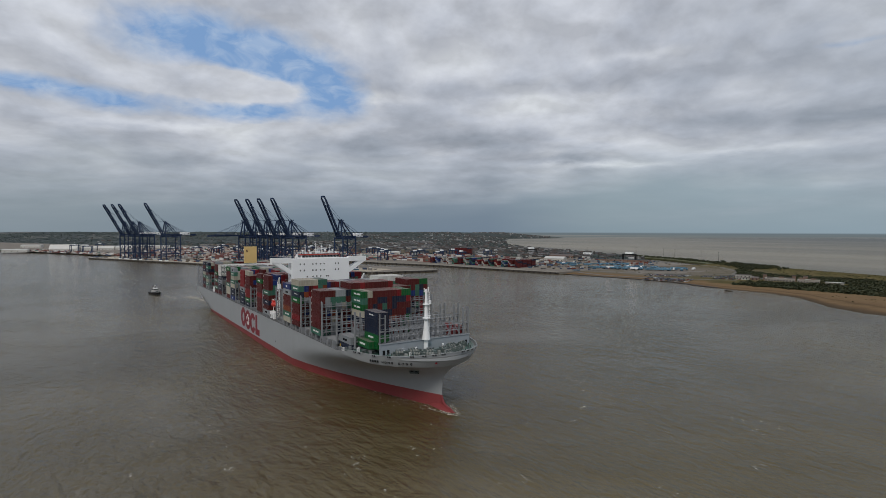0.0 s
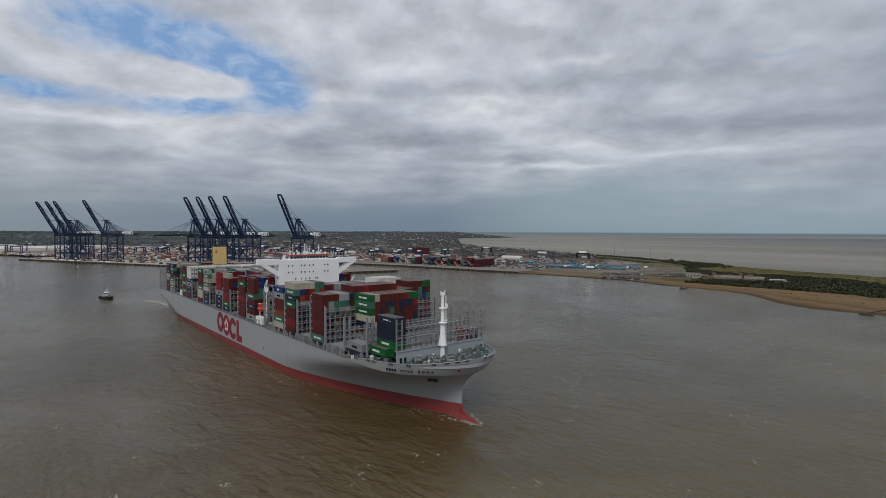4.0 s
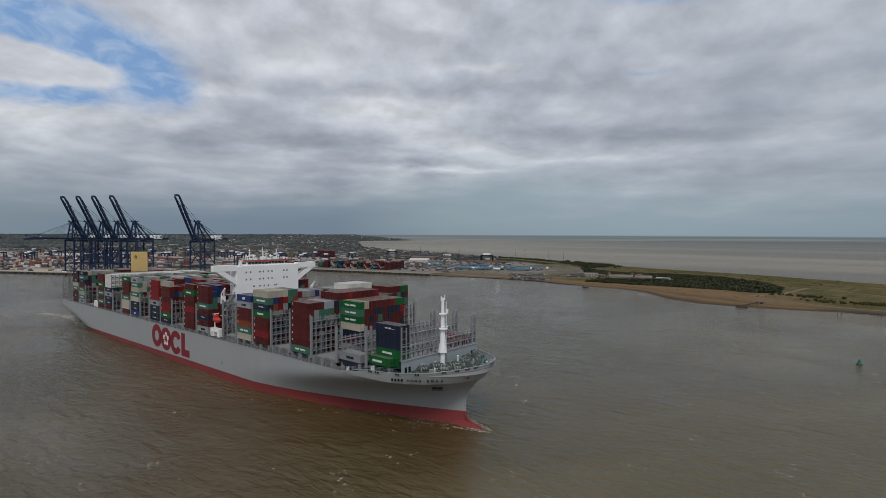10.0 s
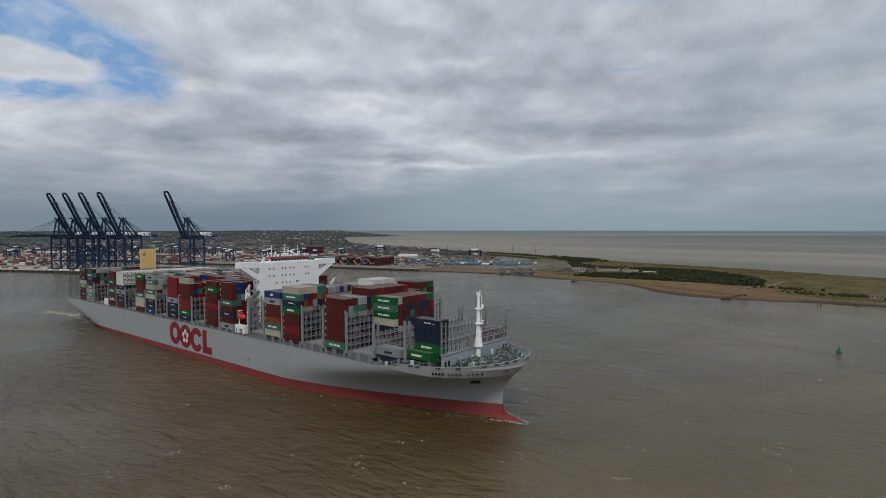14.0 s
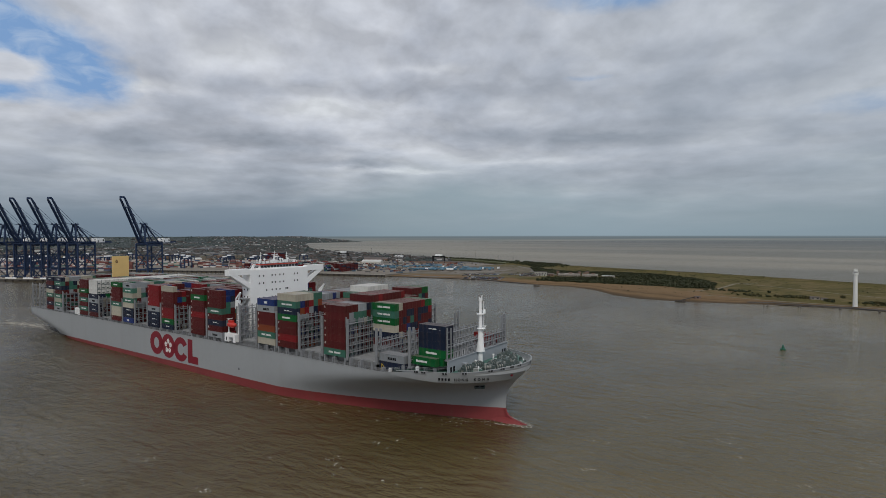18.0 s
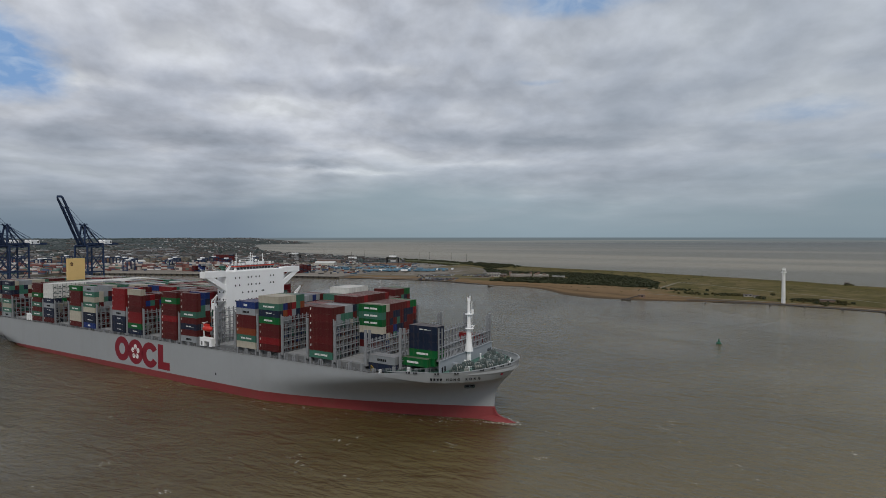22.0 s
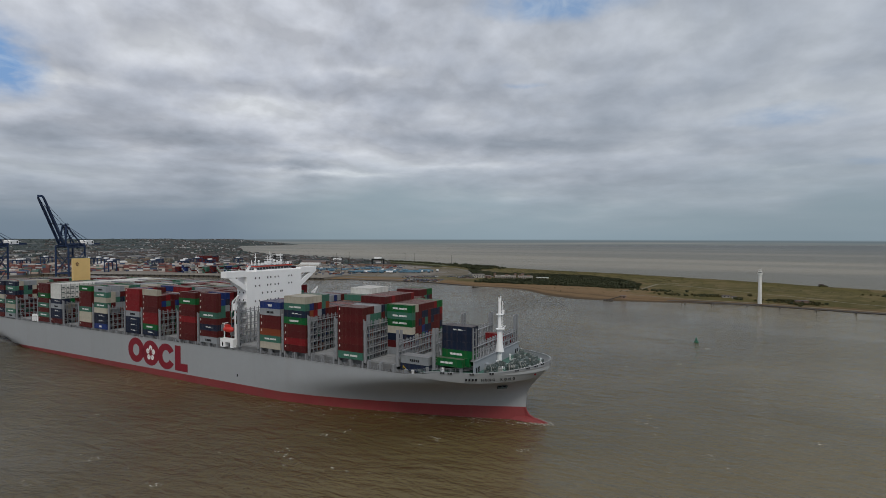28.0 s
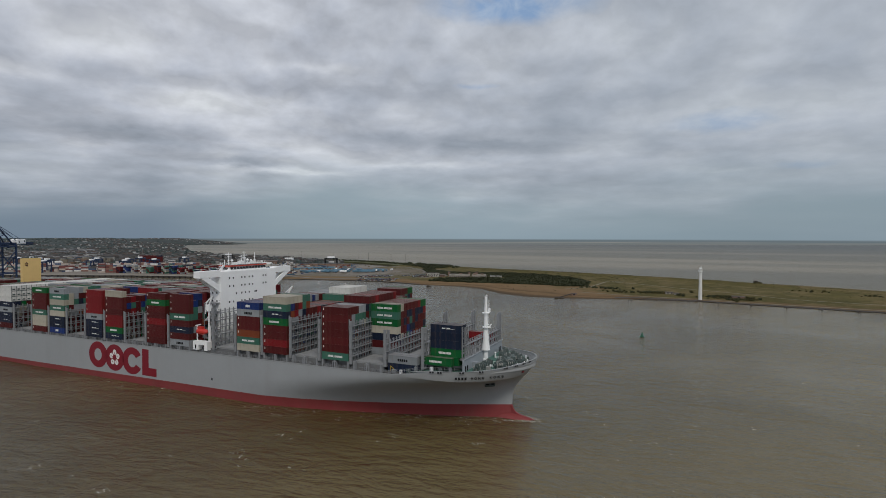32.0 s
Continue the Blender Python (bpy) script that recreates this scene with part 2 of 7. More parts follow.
# ---- mesh tools ----
class Geo:
    """Collects plain boxes, bars and tubes, then becomes one mesh."""

    def __init__(self):
        self.v, self.f = [], []

    def add(self, verts, faces):
        k = len(self.v)
        self.v += [tuple(p) for p in verts]
        self.f += [tuple(i + k for i in q) for q in faces]
        return self

    def box(self, x0, x1, y0, y1, z0, z1):
        return self.add([(x, y, z) for x in (x0, x1) for y in (y0, y1) for z in (z0, z1)],
                        [(0, 1, 3, 2), (4, 6, 7, 5), (0, 4, 5, 1), (2, 3, 7, 6), (0, 2, 6, 4), (1, 5, 7, 3)])

    def bar(self, p, q, w, h=None, up=(0, 0, 1)):
        p, q = Vector(p), Vector(q)
        d = (q - p).normalized()
        up = Vector(up)
        if abs(d.dot(up)) > 0.98:
            up = Vector((1, 0, 0))
        s = d.cross(up).normalized() * (w / 2)
        u = s.cross(d).normalized() * ((h or w) / 2)
        pts = [a + i * s + j * u for a in (p, q) for i in (-1, 1) for j in (-1, 1)]
        return self.add(pts, [(0, 1, 3, 2), (4, 6, 7, 5), (0, 4, 5, 1), (2, 3, 7, 6), (0, 2, 6, 4), (1, 5, 7, 3)])

    def tube(self, p, q, r, r2=None, n=10):
        p, q = Vector(p), Vector(q)
        d = (q - p).normalized()
        a = d.orthogonal().normalized()
        b = d.cross(a)
        r2 = r if r2 is None else r2
        ring = [(math.cos(2 * math.pi * i / n), math.sin(2 * math.pi * i / n)) for i in range(n)]
        pts = [p + r * (c * a + s * b) for c, s in ring] + [q + r2 * (c * a + s * b) for c, s in ring]
        return self.add(pts, [(i, (i + 1) % n, n + (i + 1) % n, n + i) for i in range(n)] + [tuple(range(n))[::-1], tuple(range(n, 2 * n))])

    def prism(self, outline, z0, z1):
        n = len(outline)
        pts = [(x, y, z0) for x, y in outline] + [(x, y, z1) for x, y in outline]
        return self.add(pts, [(i, (i + 1) % n, n + (i + 1) % n, n + i) for i in range(n)] + [tuple(range(n))[::-1], tuple(range(n, 2 * n))])

    def side(self, outline, y0, y1):
        """A shape drawn in x and z, from y0 to y1."""
        n = len(outline)
        pts = [(x, y0, z) for x, z in outline] + [(x, y1, z) for x, z in outline]
        return self.add(pts, [(i, (i + 1) % n, n + (i + 1) % n, n + i)[::-1] for i in range(n)] + [tuple(range(n)), tuple(range(n, 2 * n))[::-1]])

    def blob(self, x, y, z, r, squash=0.75, seed=0, rough=0.35, n=22):
        """A ragged tuft made of loose leaf-like faces round a centre."""
        rnd = random.Random(seed)
        core, k0 = 0.78 * r, rnd.random() * 6
        ring = [(x + core * math.cos(k0 + i * 1.257) * rnd.uniform(0.85, 1.1), y + core * math.sin(k0 + i * 1.257) * rnd.uniform(0.85, 1.1)) for i in range(5)]
        self.add([(a, b, z - 0.4 * r) for a, b in ring] + [(x + (a - x) * 0.75, y + (b - y) * 0.75, z + 0.5 * core * squash) for a, b in ring] + [(x, y, z + core * squash)],
                 [(i, (i + 1) % 5, 5 + (i + 1) % 5, 5 + i) for i in range(5)] + [(5 + i, 5 + (i + 1) % 5, 10) for i in range(5)])
        for _ in range(n):
            a, e = rnd.uniform(0, 6.283), rnd.uniform(-0.2, 1.0)
            k = r * rnd.uniform(0.55, 1.0)
            c = Vector((x + k * math.cos(a) * math.cos(e), y + k * math.sin(a) * math.cos(e), z + k * squash * max(math.sin(e), -0.1)))
            s = r * rnd.uniform(0.16, 0.38)
            o = Vector((rnd.uniform(-1, 1), rnd.uniform(-1, 1), rnd.uniform(0.2, 1.4))).normalized()
            t = o.orthogonal().normalized()
            b = o.cross(t)
            self.add([c + s * t, c + s * b * 0.8, c - s * t, c - s * b * 0.8 + o * s * rough], [(0, 1, 2, 3)])
        return self

    def mesh(self, name, material, smooth=False, bevel=0.0):
        me = bpy.data.meshes.new(name)
        me.from_pydata(self.v, [], self.f)
        bm = bmesh.new()
        bm.from_mesh(me)
        bmesh.ops.recalc_face_normals(bm, faces=bm.faces)
        if bevel:
            bmesh.ops.bevel(bm, geom=bm.edges[:], offset=bevel, segments=1, affect="EDGES", clamp_overlap=True)
        bm.to_mesh(me)
        bm.free()
        if material:
            me.materials.append(material)
        if smooth:
            me.polygons.foreach_set("use_smooth", [True] * len(me.polygons))
        return me


def part(name, geo, material, parent, label="", smooth=False, at=None):
    """One mesh object under a thing or a part; geo may be a Geo or a mesh."""
    data = geo.mesh(name, material, smooth) if isinstance(geo, Geo) else geo
    ob = new(name, data)
    ob.parent = parent
    if at is not None:
        ob.matrix_basis = at
    if label:
        ob["label"] = label
    return ob


def thing(name, label, category, group="", kind="", at=None, geo=None, material=None, smooth=False):
    data = geo.mesh(name, material, smooth) if isinstance(geo, Geo) else geo
    ob = tagged(new(name, data), label, category, group, kind)
    if at is not None:
        ob.matrix_basis = at
    return ob


# ---- materials ----
def paint(name, color, rough=0.5, metal=0.0, vary=0.12, scale=0.6, bump=0.0, dirt=0.0, ribs=0.0, island=0.0, spec=0.5, roof=0.0):
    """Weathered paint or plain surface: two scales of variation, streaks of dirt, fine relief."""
    m = bpy.data.materials.new(name)
    m.use_nodes = True
    t = m.node_tree
    b = t.nodes["Principled BSDF"]
    pos = node(t, "ShaderNodeTexCoord").outputs["Object"]
    big, small = noise_of(t, pos, scale, 5.0), noise_of(t, pos, scale * 9, 3.0)
    k = maths(t, "ADD", maths(t, "MULTIPLY", big, 1.4), maths(t, "MULTIPLY", small, 0.6))
    k = maths(t, "ADD", maths(t, "MULTIPLY", maths(t, "SUBTRACT", k, 1.0), vary * 2), 1.0)
    if island:
        r = node(t, "ShaderNodeObjectInfo").outputs["Random"]
        k = maths(t, "MULTIPLY", k, maths(t, "ADD", maths(t, "MULTIPLY", maths(t, "SUBTRACT", r, 0.5), island * 2), 1.0))
    col = node(t, "ShaderNodeVectorMath", (*color, ), operation="SCALE")
    t.links.new(k, col.inputs["Scale"])
    col = col.outputs[0]
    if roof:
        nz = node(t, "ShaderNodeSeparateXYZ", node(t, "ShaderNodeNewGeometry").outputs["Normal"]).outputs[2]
        # upward faces are mixed unevenly towards a dull brown-grey
        top_tint = maths(t, "MULTIPLY", ramp(t, nz, (0.6, 0.0), (0.8, 1.0)), maths(t, "ADD", maths(t, "MULTIPLY", big, 0.5), roof - 0.25))
        col = mixed(t, top_tint, col, (0.20, 0.17, 0.155, 1))
    if dirt:
        mp = node(t, "ShaderNodeMapping", pos)
        mp.inputs["Scale"].default_value = (0.9, 0.9, 0.12)
        st = ramp(t, noise_of(t, mp.outputs[0], scale * 2.2, 6.0, 0.65), (0.52, 0.0), (0.75, dirt))
        col = mixed(t, st, col, (0.16, 0.11, 0.075, 1))
    t.links.new(col, b.inputs["Base Color"])
    b.inputs["Roughness"].default_value, b.inputs["Metallic"].default_value = rough, metal
    b.inputs["Specular IOR Level"].default_value = spec
    if bump or ribs:
        h = noise_of(t, pos, scale * 14, 4.0)
        if ribs:
            w = node(t, "ShaderNodeTexWave", pos, bands_direction="X")
            w.inputs["Scale"].default_value = ribs
            h = maths(t, "ADD", maths(t, "MULTIPLY", h, 0.2), w.outputs[1])
        bp = node(t, "ShaderNodeBump")
        bp.inputs["Strength"].default_value, bp.inputs["Distance"].default_value = (bump or 0.4), 0.05
        t.links.new(h, bp.inputs["Height"])
        t.links.new(bp.outputs[0], b.inputs["Normal"])
    return m


def spread(name, colors, rough=0.7, vary=0.15, scale=0.05):
    """One surface whose loose pieces take their colour from a row of colours."""
    m = bpy.data.materials.new(name)
    m.use_nodes = True
    t = m.node_tree
    b = t.nodes["Principled BSDF"]
    r = node(t, "ShaderNodeNewGeometry").outputs["Random Per Island"]
    n = t.nodes.new("ShaderNodeValToRGB")
    n.color_ramp.interpolation = "CONSTANT"
    while len(n.color_ramp.elements) < len(colors):
        n.color_ramp.elements.new(0.5)
    for i, (e, c) in enumerate(zip(n.color_ramp.elements, colors)):
        e.position, e.color = i / len(colors), (*c, 1)
    t.links.new(r, n.inputs[0])
    k = maths(t, "ADD", maths(t, "MULTIPLY", maths(t, "SUBTRACT", noise_of(t, node(t, "ShaderNodeTexCoord").outputs["Object"], scale, 5.0), 0.5), vary * 4), 1.0)
    col = node(t, "ShaderNodeVectorMath", n.outputs[0], operation="SCALE")
    t.links.new(k, col.inputs["Scale"])
    t.links.new(col.outputs[0], b.inputs["Base Color"])
    b.inputs["Roughness"].default_value = rough
    b.inputs["Specular IOR Level"].default_value = 0.25
    return m


MAROON, RED, EVER, TEAL, CREAM = (0.086, 0.010, 0.011), (0.195, 0.011, 0.015), (0.003, 0.100, 0.026), (0.045, 0.145, 0.106), (0.42, 0.39, 0.32)
NAVY, BLUE, GREY, ORANGE, WHITE = (0.009, 0.017, 0.040), (0.013, 0.034, 0.15), (0.27, 0.29, 0.31), (0.21, 0.052, 0.021), (0.66, 0.655, 0.63)
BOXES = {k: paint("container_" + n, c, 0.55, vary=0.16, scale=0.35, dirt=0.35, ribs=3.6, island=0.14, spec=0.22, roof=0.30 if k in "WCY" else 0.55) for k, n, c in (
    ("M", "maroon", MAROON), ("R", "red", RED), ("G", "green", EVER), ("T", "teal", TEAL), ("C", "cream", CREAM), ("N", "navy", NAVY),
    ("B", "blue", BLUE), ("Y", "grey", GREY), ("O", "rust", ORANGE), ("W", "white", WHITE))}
M_HULL = paint("hull_grey", (0.335, 0.350, 0.365), 0.45, vary=0.06, scale=0.05, dirt=0.10, bump=0.05)
M_BOOT = paint("antifouling_red", (0.225, 0.036, 0.038), 0.6, vary=0.12, scale=0.08, dirt=0.25)
M_LASH = paint("lashing_grey", (0.235, 0.245, 0.26), 0.55, vary=0.15, scale=0.5, dirt=0.2)
M_DECK = paint("deck_grey", (0.15, 0.155, 0.16), 0.75, vary=0.2, scale=0.3, dirt=0.3)
M_FOC = paint("deck_green", (0.060, 0.150, 0.122), 0.6, vary=0.2, scale=0.3, dirt=0.2)
M_WHITE = paint("ship_white", (0.90, 0.905, 0.91), 0.45, vary=0.04, scale=0.2, dirt=0.04)
M_GLASS = paint("dark_glass", (0.02, 0.025, 0.03), 0.08, vary=0.05)
M_REDTRIM = paint("red_trim", (0.55, 0.06, 0.035), 0.5, vary=0.08)
M_FUNNEL = paint("funnel_yellow", (0.72, 0.50, 0.20), 0.5, vary=0.06, scale=0.2, dirt=0.1)
M_LOGO = paint("logo_red", (0.21, 0.008, 0.020), 0.5, vary=0.08, scale=0.1)
M_BLACK = paint("black_paint", (0.015, 0.016, 0.018), 0.8, spec=0.15, vary=0.2)
M_STEEL = paint("winch_steel", (0.075, 0.10, 0.098), 0.6, vary=0.35, scale=0.8, dirt=0.3)
M_ORANGE = paint("lifeboat_orange", (0.56, 0.035, 0.024), 0.45, vary=0.08)
M_YELLOW = paint("safety_yellow", (0.42, 0.30, 0.03), 0.5, vary=0.1)
M_CRANE = paint("crane_blue", (0.018, 0.036, 0.088), 0.55, spec=0.3, vary=0.15, scale=0.1)
M_BAR = paint("lettering_white", (0.75, 0.75, 0.73), 0.5, vary=0.05)
M_CONC = paint("concrete", (0.33, 0.31, 0.28), 0.85, spec=0.15, vary=0.2, scale=0.05, bump=0.1, dirt=0.2)
M_TOWER = paint("tower_white", (0.72, 0.72, 0.70), 0.6, vary=0.06, scale=0.15, dirt=0.12)
M_TUG = paint("tug_black", (0.02, 0.02, 0.022), 0.5, vary=0.2)
M_BUOY = paint("buoy_green", (0.008, 0.10, 0.058), 0.5, vary=0.15, scale=1.0)
M_TIMBER = paint("wet_timber", (0.05, 0.042, 0.035), 0.8, vary=0.3, scale=0.5)
M_TUGHOUSE = paint("tug_house", (0.42, 0.41, 0.40), 0.6, vary=0.1)
M_BREAK = paint("breakwater_grey", (0.31, 0.34, 0.375), 0.55, vary=0.08, scale=0.2, dirt=0.12)

# ---- water ----
def make_water_material():
    m = bpy.data.materials.new("estuary_water")
    m.use_nodes = True
    t = m.node_tree
    b = t.nodes["Principled BSDF"]
    pos = node(t, "ShaderNodeTexCoord").outputs["Object"]
    silt = maths(t, "ADD", maths(t, "MULTIPLY", noise_of(t, pos, 0.006, 4.0, 0.5, 0.6), 0.6), maths(t, "MULTIPLY", noise_of(t, pos, 0.0011, 3.0, 0.5, 0.4), 0.4))
    px, py, _ = node(t, "ShaderNodeSeparateXYZ", pos).outputs
    # the silt colour gets paler towards the east
    silt = maths(t, "ADD", silt, ramp(t, maths(t, "MULTIPLY", px, 0.001), (0.30, 0.0), (0.60, 0.30)))
    silt = maths(t, "SUBTRACT", silt, 0.11)
    col = mixed(t, ramp(t, silt, (0.35, 0.0), (0.7, 1.0)), (0.064, 0.046, 0.014, 1), (0.152, 0.117, 0.053, 1))
    # the open sea past the spit is paler, greyer far out, with sand-coloured streaks
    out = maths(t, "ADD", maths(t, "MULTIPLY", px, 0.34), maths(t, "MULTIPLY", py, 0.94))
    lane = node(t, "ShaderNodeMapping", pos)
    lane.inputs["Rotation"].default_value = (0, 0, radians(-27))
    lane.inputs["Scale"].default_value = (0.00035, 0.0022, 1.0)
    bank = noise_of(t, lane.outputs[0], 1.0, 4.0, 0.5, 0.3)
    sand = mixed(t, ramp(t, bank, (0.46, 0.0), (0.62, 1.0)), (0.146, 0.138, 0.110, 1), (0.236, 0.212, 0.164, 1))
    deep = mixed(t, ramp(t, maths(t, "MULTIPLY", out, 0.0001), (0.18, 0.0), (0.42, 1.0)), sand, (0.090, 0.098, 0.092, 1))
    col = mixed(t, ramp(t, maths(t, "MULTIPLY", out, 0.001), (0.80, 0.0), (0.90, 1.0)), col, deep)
    t.links.new(col, b.inputs["Base Color"])
    # the open sea is steeper and rougher than the sheltered estuary
    sea = ramp(t, maths(t, "MULTIPLY", out, 0.001), (0.80, 0.0), (0.90, 1.0))
    t.links.new(maths(t, "ADD", 0.13, maths(t, "MULTIPLY", sea, 0.30)), b.inputs["Roughness"])
    t.links.new(maths(t, "SUBTRACT", 0.85, maths(t, "MULTIPLY", sea, 0.57)), b.inputs["Specular IOR Level"])
    b.inputs["IOR"].default_value = 1.33
    mp = node(t, "ShaderNodeMapping", pos)
    mp.inputs["Rotation"].default_value = (0, 0, radians(-38))
    mp.inputs["Scale"].default_value = (0.75, 1.9, 1.0)
    # long low swell, wind waves and ripples; gusts ruffle some patches more than others
    gust = maths(t, "ADD", 0.60, maths(t, "MULTIPLY", ramp(t, noise_of(t, pos, 0.012, 4.0, 0.6, 0.8), (0.35, 0.0), (0.65, 1.0)), 0.75))
    waves = maths(t, "ADD", maths(t, "MULTIPLY", noise_of(t, mp.outputs[0], 0.085, 3.0, 0.5, 0.4), 1.5), maths(t, "MULTIPLY", noise_of(t, mp.outputs[0], 0.30, 5.0, 0.62, 0.3), 0.75))
    h = maths(t, "MULTIPLY", waves, gust)
    bp = node(t, "ShaderNodeBump")
    bp.inputs["Strength"].default_value, bp.inputs["Distance"].default_value = 1.0, 1.25
    t.links.new(h, bp.inputs["Height"])
    t.links.new(bp.outputs[0], b.inputs["Normal"])
    return m


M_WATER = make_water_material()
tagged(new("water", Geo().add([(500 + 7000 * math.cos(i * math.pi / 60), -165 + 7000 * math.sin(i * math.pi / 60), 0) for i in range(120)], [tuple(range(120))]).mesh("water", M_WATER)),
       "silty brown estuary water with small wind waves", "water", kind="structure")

# ---- land ----
Q0, QD, QN = Vector((-317.5, 215.6)), Vector((0.887, 0.462)), Vector((-0.462, 0.887))   # the quay: a point, along it, inland


def quay(s, off):
    return Q0 + s * QD + off * QN


SHORE = [(-120, 487), (-69, 498), (6, 511), (72, 521), (130, 505), (172, 497), (214, 494), (250, 474), (276, 443), (298, 416), (332, 399),
         (356, 402), (380, 409), (410, 420), (450, 436), (518, 449), (564, 442), (600, 435), (640, 428), (700, 421), (800, 405), (1050, 360)]
BACK = [(-1000, 1240), (-749, 1165), (-430, 1085), (-247, 1046), (-136, 991), (-31, 924), (48, 886), (173, 845), (267, 829), (352, 797), (423, 770),
        (493, 748), (525, 730), (604, 692), (667, 671), (728, 640), (850, 590), (1050, 520)]


def at_x(line, x):
    for (x0, y0), (x1, y1) in zip(line, line[1:]):
        if x <= x1:
            return y0 + (y1 - y0) * (x - x0) / (x1 - x0)
    return line[-1][1]


def ground_height(x, y):
    """Height of the spit: beach, low dunes, flat grass, shingle ridge on the sea side."""
    a, b = y - at_x(SHORE, x), at_x(BACK, x) - y
    n = noise.noise((x * 0.012, y * 0.012, 3.0)) * 0.6 + noise.noise((x * 0.05, y * 0.05, 7.0)) * 0.25
    wide = 26 + 60 * math.exp(-((x - 315) / 85.0) ** 2)
    z = -0.9 + 3.9 * (1 - math.exp(-max(a, -8) / wide)) if a > -8 else -1.4
    z += n * min(max(a - 15, 0) / 40, 1.0)
    ridge = math.exp(-((b - 14) / 22.0) ** 2) * (1.6 + 1.5 * min(max((720 - x) / 300.0, 0), 1))
    z += ridge
    if b < 12:
        z = min(z, 5.6 + (b - 12) * 0.17)
    return z


def land_material():
    m = bpy.data.materials.new("spit_ground")
    m.use_nodes = True
    t = m.node_tree
    b = t.nodes["Principled BSDF"]
    geo = node(t, "ShaderNodeNewGeometry")
    pos = geo.outputs["Position"]
    x, y, z = node(t, "ShaderNodeSeparateXYZ", pos).outputs
    n1, n2, n3 = noise_of(t, pos, 0.014, 5.0, 0.6, 0.5), noise_of(t, pos, 0.09, 5.0, 0.6), noise_of(t, pos, 0.9, 4.0)
    sand = mixed(t, n2, (0.118, 0.075, 0.039, 1), (0.195, 0.130, 0.071, 1))
    # strand lines of wrack and paler dry sand between them
    tide = maths(t, "ADD", maths(t, "MULTIPLY", z, 0.1), maths(t, "MULTIPLY", maths(t, "SUBTRACT", n1, 0.5), 0.05))
    tone = node(t, "ShaderNodeVectorMath", sand, operation="SCALE")
    t.links.new(ramp(t, tide, (0.055, 0.80), (0.085, 1.10), (0.115, 0.98), (0.125, 0.70), (0.138, 1.0), (0.19, 1.15)), tone.inputs["Scale"])
    sand = tone.outputs[0]
    sand = mixed(t, ramp(t, maths(t, "MULTIPLY", z, 0.1), (0.02, 1.0), (0.065, 0.0)), sand, (0.075, 0.055, 0.036, 1))
    grass = mixed(t, ramp(t, n1, (0.35, 0.0), (0.65, 1.0)), (0.062, 0.058, 0.017, 1), (0.106, 0.090, 0.028, 1))
    grass = mixed(t, ramp(t, n2, (0.45, 0.0), (0.7, 0.75)), grass, (0.040, 0.046, 0.016, 1))
    tan = noise_of(t, pos, 0.03, 5.0, 0.65, 0.8)
    grass = mixed(t, ramp(t, tan, (0.46, 0.0), (0.60, 0.8)), grass, (0.150, 0.115, 0.056, 1))
    grass = mixed(t, maths(t, "MULTIPLY", n3, 0.35), grass, (0.13, 0.10, 0.05, 1))
    turf = maths(t, "ADD", z, maths(t, "MULTIPLY", maths(t, "SUBTRACT", n2, 0.5), 1.3))
    turf = maths(t, "ADD", turf, ramp(t, maths(t, "MULTIPLY", x, 0.001), (0.40, 0.0), (0.47, 1.0)))
    turf = ramp(t, maths(t, "DIVIDE", turf, 10.0), (0.215, 0.0), (0.265, 1.0))
    col = mixed(t, turf, sand, grass)
    # worn bare ground by the port end of the spit
    bare = maths(t, "MULTIPLY", ramp(t, maths(t, "ADD", maths(t, "MULTIPLY", x, 0.001), maths(t, "MULTIPLY", n1, 0.12)), (0.09, 1.0), (0.15, 0.0)), ramp(t, maths(t, "MULTIPLY", y, 0.001), (0.78, 1.0), (0.84, 0.0)))
    bare = maths(t, "MULTIPLY", bare, turf)
    col = mixed(t, maths(t, "MULTIPLY", bare, 0.85), col, mixed(t, n2, (0.13, 0.112, 0.092, 1), (0.19, 0.168, 0.138, 1)))
    t.links.new(col, b.inputs["Base Color"])
    b.inputs["Roughness"].default_value = 0.95
    b.inputs["Specular IOR Level"].default_value = 0.08
    bp = node(t, "ShaderNodeBump")
    bp.inputs["Strength"].default_value, bp.inputs["Distance"].default_value = 0.6, 0.5
    t.links.new(maths(t, "ADD", n2, n3), bp.inputs["Height"])
    t.links.new(bp.outputs[0], b.inputs["Normal"])
    return m


M_SPIT = land_material()


def make_spit():
    xs = np.arange(-100, 1051, 6.0)
    rows = 74
    verts, faces = [], []
    for x in xs:
        y0, y1 = at_x(SHORE, x) - 14, at_x(BACK, x) + 60
        for j in range(rows):
            u = j / (rows - 1)
            y = y0 + (y1 - y0) * (0.55 * u + 0.45 * u * u)
            verts.append((x, y, ground_height(x, y)))
    for i in range(len(xs) - 1):
        for j in range(rows - 1):
            k = i * rows + j
            faces.append((k, k + rows, k + rows + 1, k + 1))
    tagged(new("ground", Geo().add(verts, faces).mesh("ground", M_SPIT, smooth=True)),
           "low sandy spit with beach, rough grass and dunes", "ground", kind="structure")


make_spit()
M_YARD = paint("yard_surface", (0.195, 0.174, 0.150), 0.9, spec=0.15, vary=0.25, scale=0.012, bump=0.1)


